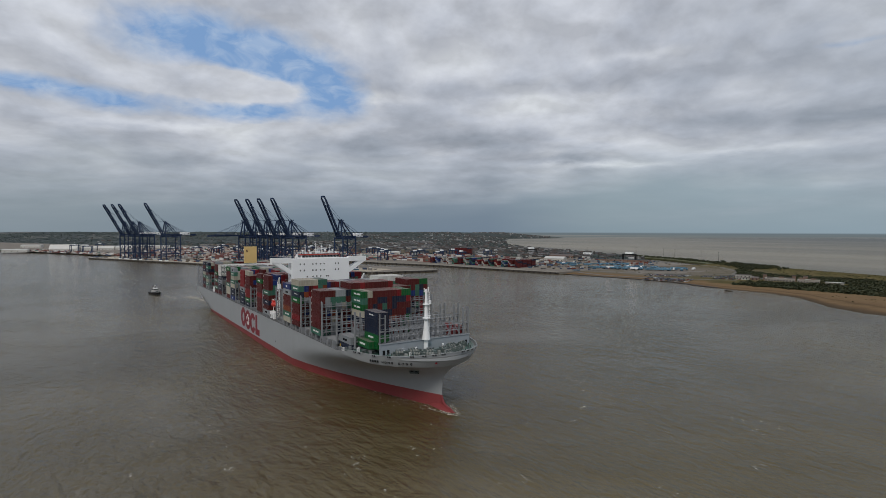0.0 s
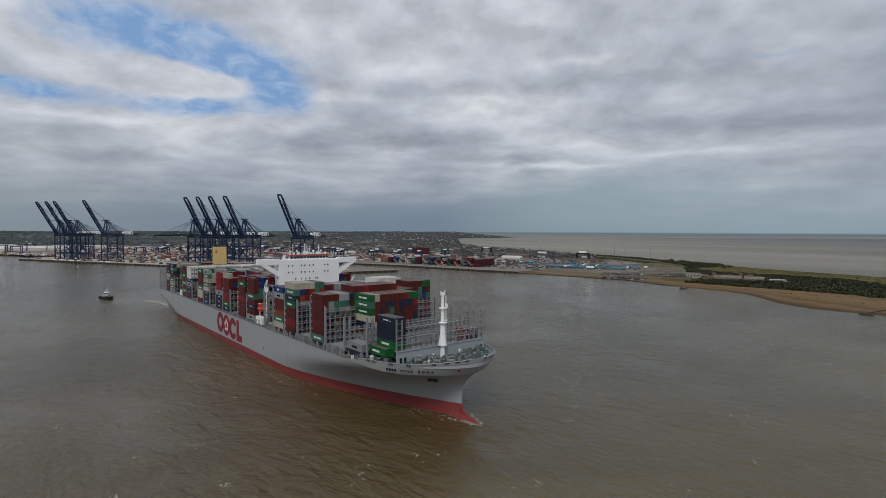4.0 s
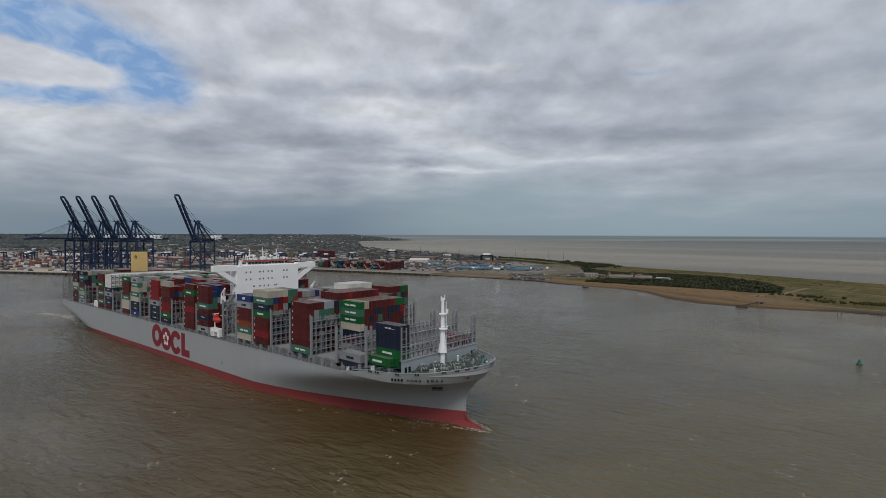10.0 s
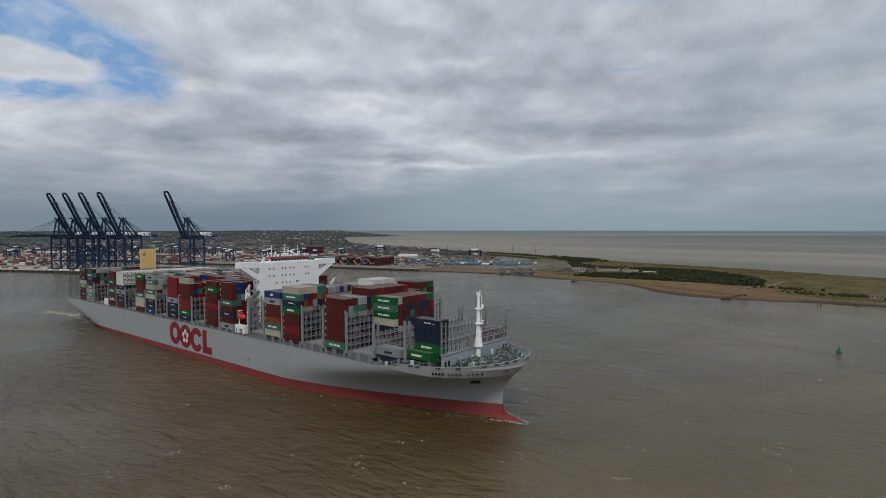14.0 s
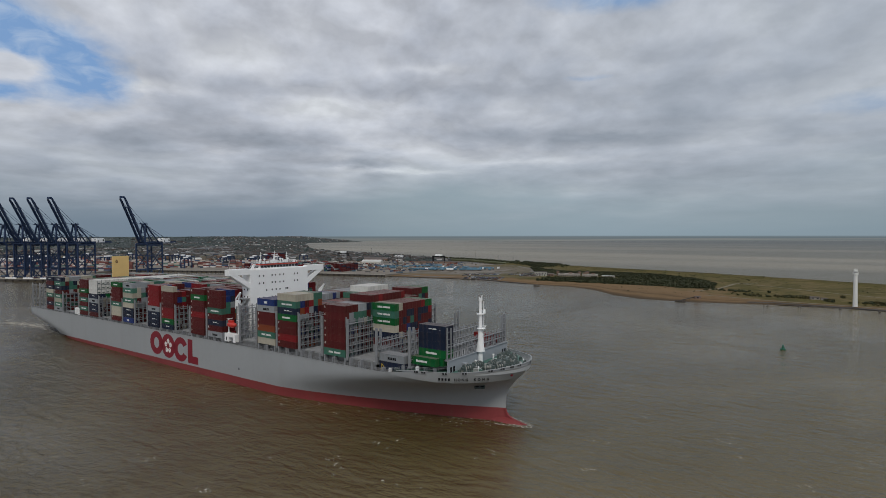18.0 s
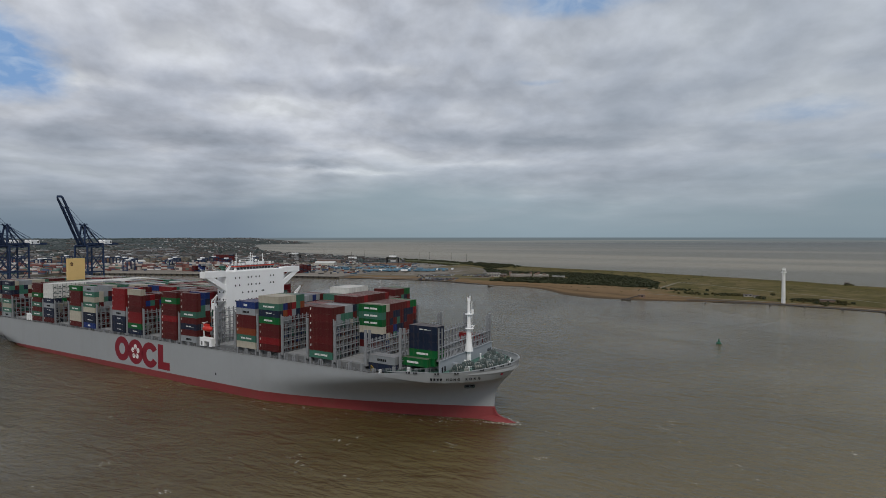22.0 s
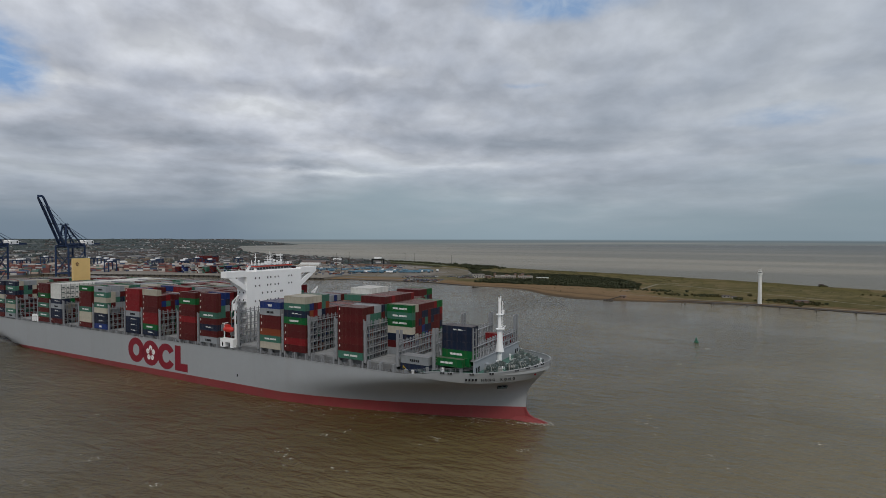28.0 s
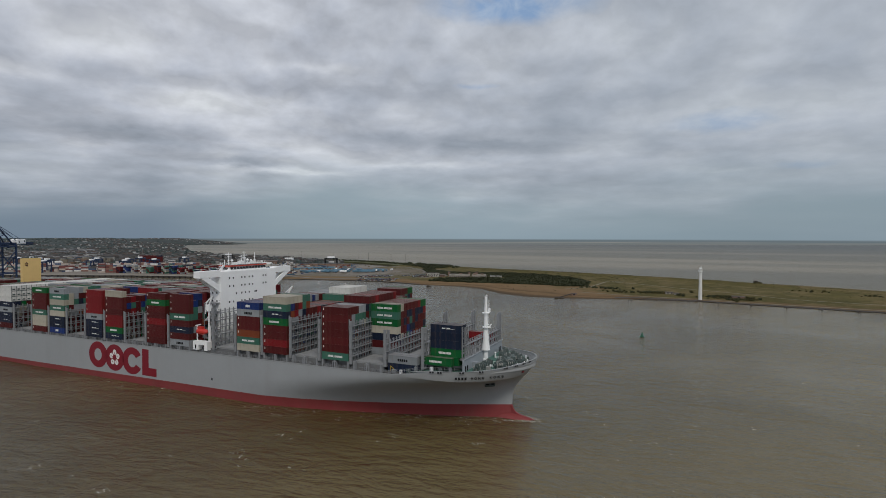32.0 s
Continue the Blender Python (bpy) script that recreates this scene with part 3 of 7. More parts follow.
def field_material():
    """Parcels of pasture, plough and hedge-dark ground, with blue-grey distance haze put into the colours."""
    m = bpy.data.materials.new("far_ground")
    m.use_nodes = True
    t = m.node_tree
    b = t.nodes["Principled BSDF"]
    pos = node(t, "ShaderNodeTexCoord").outputs["Object"]
    cells = node(t, "ShaderNodeTexVoronoi", pos)
    cells.inputs["Scale"].default_value = 0.0055
    pick = node(t, "ShaderNodeSeparateXYZ", cells.outputs["Color"]).outputs[0]
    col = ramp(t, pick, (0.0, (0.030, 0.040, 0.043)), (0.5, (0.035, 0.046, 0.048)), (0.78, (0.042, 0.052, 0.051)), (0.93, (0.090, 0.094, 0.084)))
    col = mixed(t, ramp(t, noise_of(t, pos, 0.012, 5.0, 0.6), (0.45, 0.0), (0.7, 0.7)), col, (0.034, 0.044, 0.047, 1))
    t.links.new(col, b.inputs["Base Color"])
    b.inputs["Roughness"].default_value = 0.95
    return m


M_HAZY_FIELD = field_material()
PORT_Z = 3.6


def flat_land(name, label, outline, z, material, depth=6.0):
    bm = bmesh.new()
    face = bm.faces.new([bm.verts.new((x, y, z)) for x, y in outline])
    out = bmesh.ops.extrude_face_region(bm, geom=[face])
    bmesh.ops.translate(bm, vec=(0, 0, -depth), verts=[g for g in out["geom"] if isinstance(g, bmesh.types.BMVert)])
    bmesh.ops.triangulate(bm, faces=[f for f in bm.faces if len(f.verts) > 4])
    bmesh.ops.recalc_face_normals(bm, faces=bm.faces)
    me = bpy.data.meshes.new(name)
    bm.to_mesh(me)
    bm.free()
    me.materials.append(material)
    return tagged(new(name, me), label, "ground", kind="structure")


PORT = [quay(-775, -4), quay(60, -4), quay(62, 0), quay(128, 88), quay(108, 108), quay(-210, 112), quay(-210, 216),
        Vector((-353, 423)), Vector((-196, 463)), Vector((-99.9, 492)), Vector((-99.9, 850)), Vector((-330, 900)), quay(-200, 560), quay(-3900, 560),
        quay(-3900, 95), quay(-775, 95)]
flat_land("pavement", "wide container terminal surface of worn asphalt and concrete", PORT, PORT_Z, M_YARD)


# the country behind the port: rises gently inland, ends at the shore of a wide bay
EYE0 = (510.0, -165.0)
COAST = [(900, 0.45), (1500, 0.647), (1830, 0.76), (2060, 0.823), (2670, 0.863), (3600, 0.874), (4450, 0.868), (4640, 0.82), (4760, 0.79), (4880, 0.778), (4980, 0.772)]


def coast_at(r):
    for (r0, a0), (r1, a1) in zip(COAST, COAST[1:]):
        if r <= r1:
            return a0 + (a1 - a0) * max(0, (r - r0) / (r1 - r0))
    return COAST[-1][1]


def country_height(az, r):
    k = min(max((r - 1700) / 2900.0, 0), 1)
    rise = 3.3 + 44 * k ** 2.4 + 5 * noise.noise((az * 9, r * 0.0011, 1.0)) * k + 2.5 * noise.noise((az * 40, r * 0.004, 4.0)) * k
    inland = (az - coast_at(r)) * r
    behind = (EYE0[0] - Q0.x - math.sin(az) * r) * QN.x + (EYE0[1] - Q0.y + math.cos(az) * r) * QN.y - 540
    rise = 3.3 + (rise - 3.3) * min(max(behind / 700.0, 0), 1)
    return min(rise, -1.5 + inland * 0.16 if inland < 30 else 3.3 + (inland - 30) * 0.09)


def country_point(az, r):
    return (EYE0[0] - math.sin(az) * r, EYE0[1] + math.cos(az) * r, country_height(az, r))


def make_country():
    azs, verts, faces, rows = [], [], [], 70
    a = 0.40
    while a < 2.30:
        azs.append(a)
        a += 0.006 if a < 0.95 else 0.012
    for az in azs:
        d = Vector((-math.sin(az), math.cos(az)))
        den = d.dot(QN)
        r0 = (480 - (Vector(EYE0) - Q0).dot(QN)) / den if den > 0.05 else 4900
        r0 = min(max(r0, 700), 4900)
        for j in range(rows):
            u = j / (rows - 1)
            verts.append(country_point(az, r0 + (5400 - r0) * u ** 1.15))
    for i in range(len(azs) - 1):
        for j in range(rows - 1):
            k = i * rows + j
            faces.append((k, k + 1, k + rows + 1, k + rows))
    tagged(new("ground", Geo().add(verts, faces).mesh("ground", M_HAZY_FIELD, smooth=True)), "gently rising farmland and suburbs behind the port", "ground", kind="structure")


make_country()

# ---- the container ship: x from the stern forward, z from the waterline ----
ship = thing("container_ship", "very large grey container ship with red boot top, partly loaded", "ship")
cargo = []          # things that ride on the ship


def table(rows, x):
    for (x0, y0), (x1, y1) in zip(rows, rows[1:]):
        if x <= x1:
            return y0 + (y1 - y0) * max(0.0, (x - x0) / (x1 - x0))
    return rows[-1][1]


def boot_z(x):
    return 1.0 + 0.0102 * x


def deck_z(x):
    z = 16.6 + 0.0085 * x
    k = min(max((x - 352) / 18.0, 0), 1)
    return z + (21.8 - z) * (k * k * (3 - 2 * k)) + 2.3 * (min(max((x - 381) / 21.0, 0), 1)) ** 1.7


def knuckle_z(x):
    return min(deck_z(x) - 0.6, table([(350, 19.4), (364, 18.7), (376, 17.7), (390, 17.8), (403, 18.3)], x))


def coaming_z(x):
    return 17.3 + 0.0125 * x + (0.9 if x > 262 else 0.0)


STEM = [(-3, 393.5), (0, 393.0), (3.2, 392.4), (5, 391.7), (8.3, 391.8), (11, 392.3), (13.5, 393.7), (16, 395.8), (18.5, 398.2), (20.5, 399.7), (23, 400.9), (25, 401.3)]


def hull_b(x, z):
    """Half breadth of the hull."""
    w = min(max(z, 0) / 17.7, 1.0) ** 1.7
    sx = table(STEM, z)
    length, p = 105 + (48 - 105) * w, 1.35 + 1.05 * w
    u = min(max((sx - x) / length, 0), 1)
    b = 29.4 * (1 - (1 - u) ** p) ** (1 - 0.40 * w ** 4)
    low = table([(0, 11.2), (4, 10.2), (10, 9.1), (25, 6.6), (45, 3.0), (60, 0.6), (78, -2.5)], x)
    if x < 78 and z < low:
        b *= max(0.0, (z - low + 7) / 7) ** 0.5
    return b


def hull_mesh():
    s = [0, 0.01, 0.03, 0.055, 0.09, 0.13, 0.17, 0.2, 0.3, 0.45, 0.6, 0.7, 0.75, 0.79, 0.825, 0.855, 0.88, 0.9, 0.92, 0.937, 0.952, 0.965, 0.976, 0.985, 0.990, 0.994, 0.9965, 0.998, 0.999, 1.0]
    levels = 15
    upper, lower, band = Geo(), Geo(), Geo()

    def point(i, j, side):
        u = s[i]
        x = u * 392.0
        zb, zk, zd = boot_z(x), knuckle_z(x), deck_z(x)
        if j <= 3:
            z = -2.5 + (zb + 2.5) * j / 3
        elif j <= 12:
            z = zb + (zk - zb) * (j - 3) / 9
        else:
            z = zk + (zd - zk) * (j - 12) / 2
        sx = table(STEM, z)
        xx = x if u < 0.7 else x + (sx - 392.0) * ((u - 0.7) / 0.3) ** 3
        b = hull_b(xx, z) if u < 1 else 0.0
        if j > 12:
            b = max(b, hull_b(xx, zk)) + (0.12 if u < 1 else 0)
        return (xx, side * b, z)

    for geo, j0, j1 in ((lower, 0, 3), (upper, 3, 12), (band, 12, levels - 1)):
        for side in (-1, 1):
            rows = j1 - j0 + 1
            pts = [point(i, j, side) for i in range(len(s)) for j in range(j0, j1 + 1)]
            geo.add(pts, [(i * rows + j, (i + 1) * rows + j, (i + 1) * rows + j + 1, i * rows + j + 1)
                          for i in range(len(s) - 1) for j in range(rows - 1)])
        for j in range(j0, j1):
            geo.add([point(0, j, -1), point(0, j, 1), point(0, j + 1, 1), point(0, j + 1, -1)], [(0, 1, 2, 3)])
    return upper, lower, band


def weld(geo, name, material):
    me = geo.mesh(name, material)
    bm = bmesh.new()
    bm.from_mesh(me)
    bmesh.ops.remove_doubles(bm, verts=bm.verts, dist=0.02)
    bmesh.ops.recalc_face_normals(bm, faces=bm.faces)
    bm.to_mesh(me)
    bm.free()
    me.polygons.foreach_set("use_smooth", [True] * len(me.polygons))
    return me


upper, lower, band = hull_mesh()
part("hull", weld(upper, "hull", M_HULL), None, ship, "tall grey steel hull with flared bow")
part("sheer_strake", weld(band, "sheer_strake", M_HULL), None, ship)
part("boot_top", weld(lower, "boot_top", M_BOOT), None, ship, "faded red antifouling paint down to the water")


def bulbous_bow():
    g = Geo()
    rings, n = 9, 14
    pts = []
    for i in range(rings):
        u = i / (rings - 1)
        x = 386 + 15.2 * u
        r = 3.3 * math.sqrt(max(0.0, 1 - max(0, (u - 0.25) / 0.75) ** 2.2)) + 0.05
        cz = 0.5 - 2.1 + 1.0 * (1 - u) * 0.8
        pts += [(x, 0.8 * r * math.cos(2 * math.pi * k / n), cz + 0.85 * r * math.sin(2 * math.pi * k / n)) for k in range(n)]
    g.add(pts, [(i * n + k, i * n + (k + 1) % n, (i + 1) * n + (k + 1) % n, (i + 1) * n + k) for i in range(rings - 1) for k in range(n)] + [tuple(range((rings - 1) * n, rings * n))])
    g.side([(386, 0.0), (393.4, 0.0), (400.4, 0.15), (398.0, 0.75), (395.0, 1.35), (393.0, 2.3), (392.0, 3.6), (391.75, 4.6), (386, 4.6)], -0.45, 0.45)
    return g


part("bulbous_bow", bulbous_bow(), M_BOOT, ship, "red bulbous bow just breaking the water", smooth=False)


def deck_strip(x0, x1, dz, inset, step=6.0):
    n = max(2, int((x1 - x0) / step))
    g, pts = Geo(), []
    for i in range(n + 1):
        x = x0 + (x1 - x0) * i / n
        z = dz(x) if callable(dz) else dz
        b = max(hull_b(x, min(z, 19.4)) - inset, 0.05)
        pts += [(x, -b, z), (x, b, z)]
    return g.add(pts, [(2 * i, 2 * i + 2, 2 * i + 3, 2 * i + 1) for i in range(n)])


part("main_deck", deck_strip(0.2, 362, lambda x: 16.55 + 0.0085 * x, 0.05), M_DECK, ship)
part("forecastle_deck", deck_strip(362, 399.5, 20.9, 0.05, 2.0), M_FOC, ship, "green painted forecastle deck")


# containers
def container_mesh(name, key, length=12.19, high=2.9):
    return container_geo(length, high).mesh(name, BOXES[key])


def container_geo(length=12.19, high=2.9):
    g = Geo()
    w, x1 = 1.219, length
    g.box(0.06, x1 - 0.06, -w + 0.05, w - 0.05, 0.08, high - 0.05)
    for y in (-w, w - 0.09):
        g.box(0, x1, y, y + 0.09, 0, 0.17).box(0, x1, y, y + 0.09, high - 0.13, high)
        for x in (0, x1 - 0.16):
            g.box(x, x + 0.16, y, y + 0.09, 0.17, high - 0.13)
    for x in (0.0, x1 - 0.09):
        g.box(x, x + 0.09, -w + 0.09, w - 0.09, 0, 0.17).box(x, x + 0.09, -w + 0.09, w - 0.09, high - 0.13, high)
    for y in (-0.75, -0.2, 0.2, 0.75):
        g.box(x1 - 0.06, x1 - 0.01, y - 0.03, y + 0.03, 0.2, high - 0.15)
    return g


FRAMED = container_geo()
COLOR_WORDS = {"M": "maroon", "R": "bright red", "G": "dark green", "T": "pale teal", "C": "cream", "N": "navy blue", "B": "blue", "Y": "light grey",
               "O": "rust orange", "W": "white"}
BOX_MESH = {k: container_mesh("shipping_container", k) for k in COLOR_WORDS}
UNIT = 2.9
SMALL = {}


def small_box(key):
    if key not in SMALL:
        SMALL[key] = Geo().box(0.05, 12.1, -1.2, 1.2, 0.05, 2.62).box(0, 0.2, -1.22, 1.22, 0, 2.7).box(11.99, 12.19, -1.22, 1.22, 0, 2.7).mesh("container", BOXES[key])
    return SMALL[key]


BAR_MESH = {}


def lettering(key):
    """One joined row of white or dark bars where the line's name stands on the long side."""
    if key not in BAR_MESH:
        spans = {"Y": [(4.2 + i * 0.85, 4.82 + i * 0.85) for i in range(5)], "T": [(2.9 + i * 0.52, 3.28 + i * 0.52) for i in range(13) if i != 5],
                 "G": [(3.3 + i * 0.56, 3.74 + i * 0.56) for i in range(9)], "N": [(4.6 + i * 0.48, 4.96 + i * 0.48) for i in range(7) if i != 3],
                 "B": [(4.9 + i * 0.8, 5.5 + i * 0.8) for i in range(3)]}[key]
        z0, z1 = {"Y": (0.85, 1.75), "T": (1.05, 1.75), "G": (1.0, 1.75), "N": (1.4, 1.85), "B": (0.9, 1.9)}[key]
        far = spans[-1][1] + (2.0 if key == "N" else 0.0)
        outline = [(spans[0][0], z0), (far, z0)]
        if far > spans[-1][1]:
            outline.append((far, z0 + 0.06))
        for i, (x0, x1) in reversed(list(enumerate(spans))):
            if i < len(spans) - 1 or far > x1:
                outline.append((x1, z0 + 0.06))
            outline += [(x1, z1), (x0, z1)]
            if i:
                outline.append((x0, z0 + 0.06))
        BAR_MESH[key] = Geo().side(outline, -1.25, -1.165).mesh("lettering", M_BLACK if key == "Y" else M_BAR)
    return BAR_MESH[key]


MARK_MESH = Geo().box(0.7, 0.95, -1.24, -1.165, 1.5, 2.4).mesh("code_mark", M_BAR)


def add_box(key, x, y, z, marked=False, end="closed"):
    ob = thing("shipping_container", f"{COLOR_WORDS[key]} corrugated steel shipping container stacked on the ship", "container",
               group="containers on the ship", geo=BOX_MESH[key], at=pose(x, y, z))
    if marked and key in "GTYNB":
        part("lettering", lettering(key), None, ob, "row of lettering bars")
    elif marked and key in "MRO":
        part("code_mark", MARK_MESH, None, ob, "small white marking")
    cargo.append(ob)
    return ob


ROW = 2.455


def row_y(j):
    return -28.2 + j * ROW


# outer starboard stacks, bottom to top
STACKS = ((31.0, "MNMTCNMN"), (45.7, "YTCTMNTN"), (87.5, "MTMTMGMM"), (102.5, "MNNYNWWW"), (134.0, "MCCTMMMG"), (149.3, "BNNCTCTY"), (179.3, "NNNYRRRR"),
          (194.3, "NGRRMMMC"), (224.0, "MMMRMMGM"), (239.4, "YMNMTMMM"), (280.0, "CTOMMYB"), (294.4, "MRMMGNTC"), (323.9, "TMMMMMM"))
rnd = random.Random(7)
for x, keys in STACKS:
    for k, key in enumerate(keys):
        add_box(key, x, row_y(0), coaming_z(x) + k * UNIT, marked=True)

# the stacks behind them: what lies deep in the load is one joined mass
deep = {}            # colour key: joined boxes


def stack(x, j, keys, loose, base=None, things=True):
    """A column in row j: the upper `loose` boxes show their frames, and are things of their own unless they are too many to count."""
    z0 = coaming_z(x) if base is None else base
    y = row_y(j)
    for k, key in enumerate(keys):
        z = z0 + k * UNIT
        if k < len(keys) - loose:
            deep.setdefault(key, Geo()).box(x + 0.03, x + 12.16, y - 1.2, y + 1.2, z + 0.03, z + UNIT - 0.05)
        elif things:
            add_box(key, x, y, z, marked=False)
        else:
            deep.setdefault(key, Geo()).add([(p[0] + x, p[1] + y, p[2] + z) for p in FRAMED.v], FRAMED.f)


def random_keys(n, pool="MMMMMRRNNTGCYBO"):
    return "".join(rnd.choice(pool) for _ in range(n))


# after bays, filled across: tiers, first filled row, colours of the upper boxes, how many tiers show at the forward end
AFTER_BAYS = ((31.0, 8, 1, "MNTMR", 2), (45.7, 8, 1, "NTMYC", 3), (60.5, 8, 11, "MYTC", 1), (73.5, 8, 16, "MYRC", 1), (87.5, 8, 1, "MMGTY", 1), (102.5, 8, 1, "W", 3), (117.4, 8, 6, "WYCY", 2),
              (134.0, 8, 1, "GMMTY", 1), (149.3, 8, 1, "YTMYC", 4), (164.4, 8, 7, "YWTC", 2), (179.3, 8, 1, "RRMMB", 1), (194.3, 8, 1, "MTBRC", 4), (209.0, 8, 8, "MGTYG", 2),
              (224.0, 8, 1, "MMRM", 1), (239.4, 8, 1, "MRMYB", 4))
for x, n, j0, pool, shown in AFTER_BAYS:
    for j in range(j0, 24):
        if 57 < x < 80 and 10 <= j <= 15:
            continue
        tiers = n - (1 if rnd.random() < 0.2 and pool != "W" else 0) - (1 if x == 194.3 and j < 6 else 0)
        loose = shown if j < j0 + 7 else 1
        stack(x, j, random_keys(tiers - loose) + random_keys(loose - 1, pool + "MTN" if pool != "W" else "W") + random_keys(1, pool), loose, things=pool == "W")
# ends of the white refrigerated boxes: grilles, and dark bars for the shaded gaps
grilles = Geo()
for j in range(24):
    for k in (5, 6, 7):
        y, z, x = row_y(j), coaming_z(102.5) + k * UNIT, 102.5 + 12.2
        grilles.box(x, x + 0.05, y - 1.22, y - 1.02, z, z + UNIT).box(x, x + 0.05, y - 1.02, y + 1.22, z - 0.02, z + 0.28).box(x, x + 0.05, y - 0.7, y + 0.6, z + 0.7, z + 1.35)
cargo.append(thing("reefer_grilles", "dark frames and grilles on the ends of white refrigerated containers", "grilles", kind="stuff", geo=grilles, material=M_STEEL))
# forward bays
for j in range(1, 24):
    stack(280.0, j, random_keys(6) + ("B" if j < 4 else rnd.choice("MYRB")) if j < 18 else random_keys(5) + "RY", 1)
    if j < 6:
        stack(294.4, j, random_keys(7) + ("C" if j < 4 else "T"), 2)
    elif j < 16:
        stack(294.4, j, random_keys(6), 1)
    elif j < 18:
        stack(294.4, j, random_keys(6) + "T", 1)
    else:
        stack(294.4, j, random_keys(7, "MRMT") + "W", 2)
    if j < 6:
        stack(323.9, j, random_keys(4) + random_keys(3, "CTTNMMY"), 3)
    elif j < 15:
        stack(323.9, j, random_keys(7) + rnd.choice("MMMR"), 1)
    elif j < 19:
        stack(323.9, j, random_keys(6) + "M", 1)
    else:
        stack(320.2, j, random_keys(5) + random_keys(2, "MTBN") + ("M" if j < 22 else "G"), 3, coaming_z(324))
    if 6 <= j <= 15:
        front = "GTGC"[::-1] if j == 6 else random_keys(3, "MMMNNBMNMRMT") + ("C" if j == 7 else "G" if j > 13 else rnd.choice("MMMRMM"))
        stack(337.1, j, ("YMN" if j == 6 else random_keys(3)) + front, 4)
        if j == 6:
            for ob in cargo[-4:]:
                key = ob.data.materials[0].name
                part("lettering", lettering("T"), None, ob, "row of lettering bars") if "green" in key or "teal" in key else None
# low stacks behind the forecastle
add_box("N", 352.0, row_y(1), 20.1)
add_box("Y", 352.0, row_y(1), 23.0, marked=True)
add_box("Y", 352.0, row_y(2), 23.0)
for j in (3, 4):
    for k, key in enumerate("GGNNN"):
        add_box(key, 367.2 if k else 366.2, row_y(j), 23.2 + k * UNIT, marked=(j == 3 and k != 2 and k != 3))
add_box("G", 364.6, row_y(2), 23.2, marked=True)
add_box("M", 366.5, row_y(19), 22.9)
add_box("R", 366.5, row_y(19), 25.8)
joined = Geo()
slots = []
for n, key in enumerate(sorted(deep)):
    joined.add(deep[key].v, deep[key].f)
    slots += [n] * len(deep[key].f)
deep_mesh = bpy.data.meshes.new("container_stacks")
deep_mesh.from_pydata(joined.v, [], joined.f)
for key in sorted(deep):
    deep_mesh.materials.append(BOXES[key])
deep_mesh.polygons.foreach_set("material_index", slots)
cargo.append(thing("container_stacks", "tightly packed shipping containers of many colours in the hold rows", "containers", kind="stuff", geo=deep_mesh))


# lashing bridges between the bays
def lashing_bridge(x, high, levels, half=29.3, base=None, deep_x=1.1, braces=True, slim=1.0, rise=0.72):
    z0 = coaming_z(x) - 1.2 if base is None else base
    ob = part("lashing_bridge", Geo().box(-deep_x / 2, deep_x / 2, -half, half, 0, 0.3), M_LASH, ship, at=pose(x, 0, z0))
    key = (round(high, 1), round(half, 1), slim)
    low = high if slim == 1.0 else high * rise       # the middle of the forward bridges stands lower than their end towers
    if key not in POSTS:
        rungs = Geo().box(-0.1, 0.95, -0.25, 0.25, 0, high + 1.6).box(-0.1, 0.95, 2.2, 2.6, 0, high + 1.2) if slim < 1.0 else Geo().box(-0.1, 1.0, -0.3, 0.3, 0, high + 1.6).box(-0.35, -0.1, -0.2, 0.2, high - 2, high + 2.2)
        if slim < 1.0:
            for i in range(int(high / 2.6)):
                rungs.box(0.2, 0.6, 0.25, 2.2, 2.4 + i * 2.6, 2.65 + i * 2.6)
        POSTS[key] = (Geo().bar((0, 0, 0), (0, 0, low + (1.3 if slim == 1.0 else 0.9)), 0.32, 0.36).bar((0.85, 0, 0), (0.85, 0, low - 1.0), 0.2, 0.2).mesh("post", M_LASH),
                      rungs.mesh("end_post", M_LASH),
                      Geo().box(-0.15, 0.95, -half, half, -0.12, 0.06).box(-0.15, -0.08, -half, half, 0.98, 1.06).box(0.88, 0.95, -half, half, 0.92, 1.08)
                      .box(-0.15, -0.1, -half, half, 0.5, 0.56).mesh("walkway", M_LASH))
    post, end, way = POSTS[key]
    n = int(round(2 * half / ROW))
    for i in range(1, n):
        part("post", post, None, ob, at=pose(-0.4, -half + 2 * half * i / n, 0))
    for k in (-1, 1):
        part("end_post", end, None, ob, at=pose(-0.4, k * (half - 0.3), 0) if slim == 1.0 or k < 0 else pose(0.45, k * (half - 0.3), 0, 0, 0, 180))
    for k in range(levels):
        part("walkway", way, None, ob, at=pose(-0.4, 0, (k + 1) * (low - 0.5) / levels))
    if braces:
        step = 2 * half / n
        me = Geo().bar((0, 0, 0.2), (0, 2 * step, low * 0.5), 0.22).mesh("brace", M_LASH)
        me2 = Geo().bar((0, 2 * step, 0.2), (0, 0, low * 0.5), 0.22).mesh("brace", M_LASH)
        for i in range(0, n - 1, 6):
            part("brace", me, None, ob, at=pose(-0.45, -half + step * i, 0))
            part("brace", me2, None, ob, at=pose(-0.55, -half + step * i, 0))
    return ob


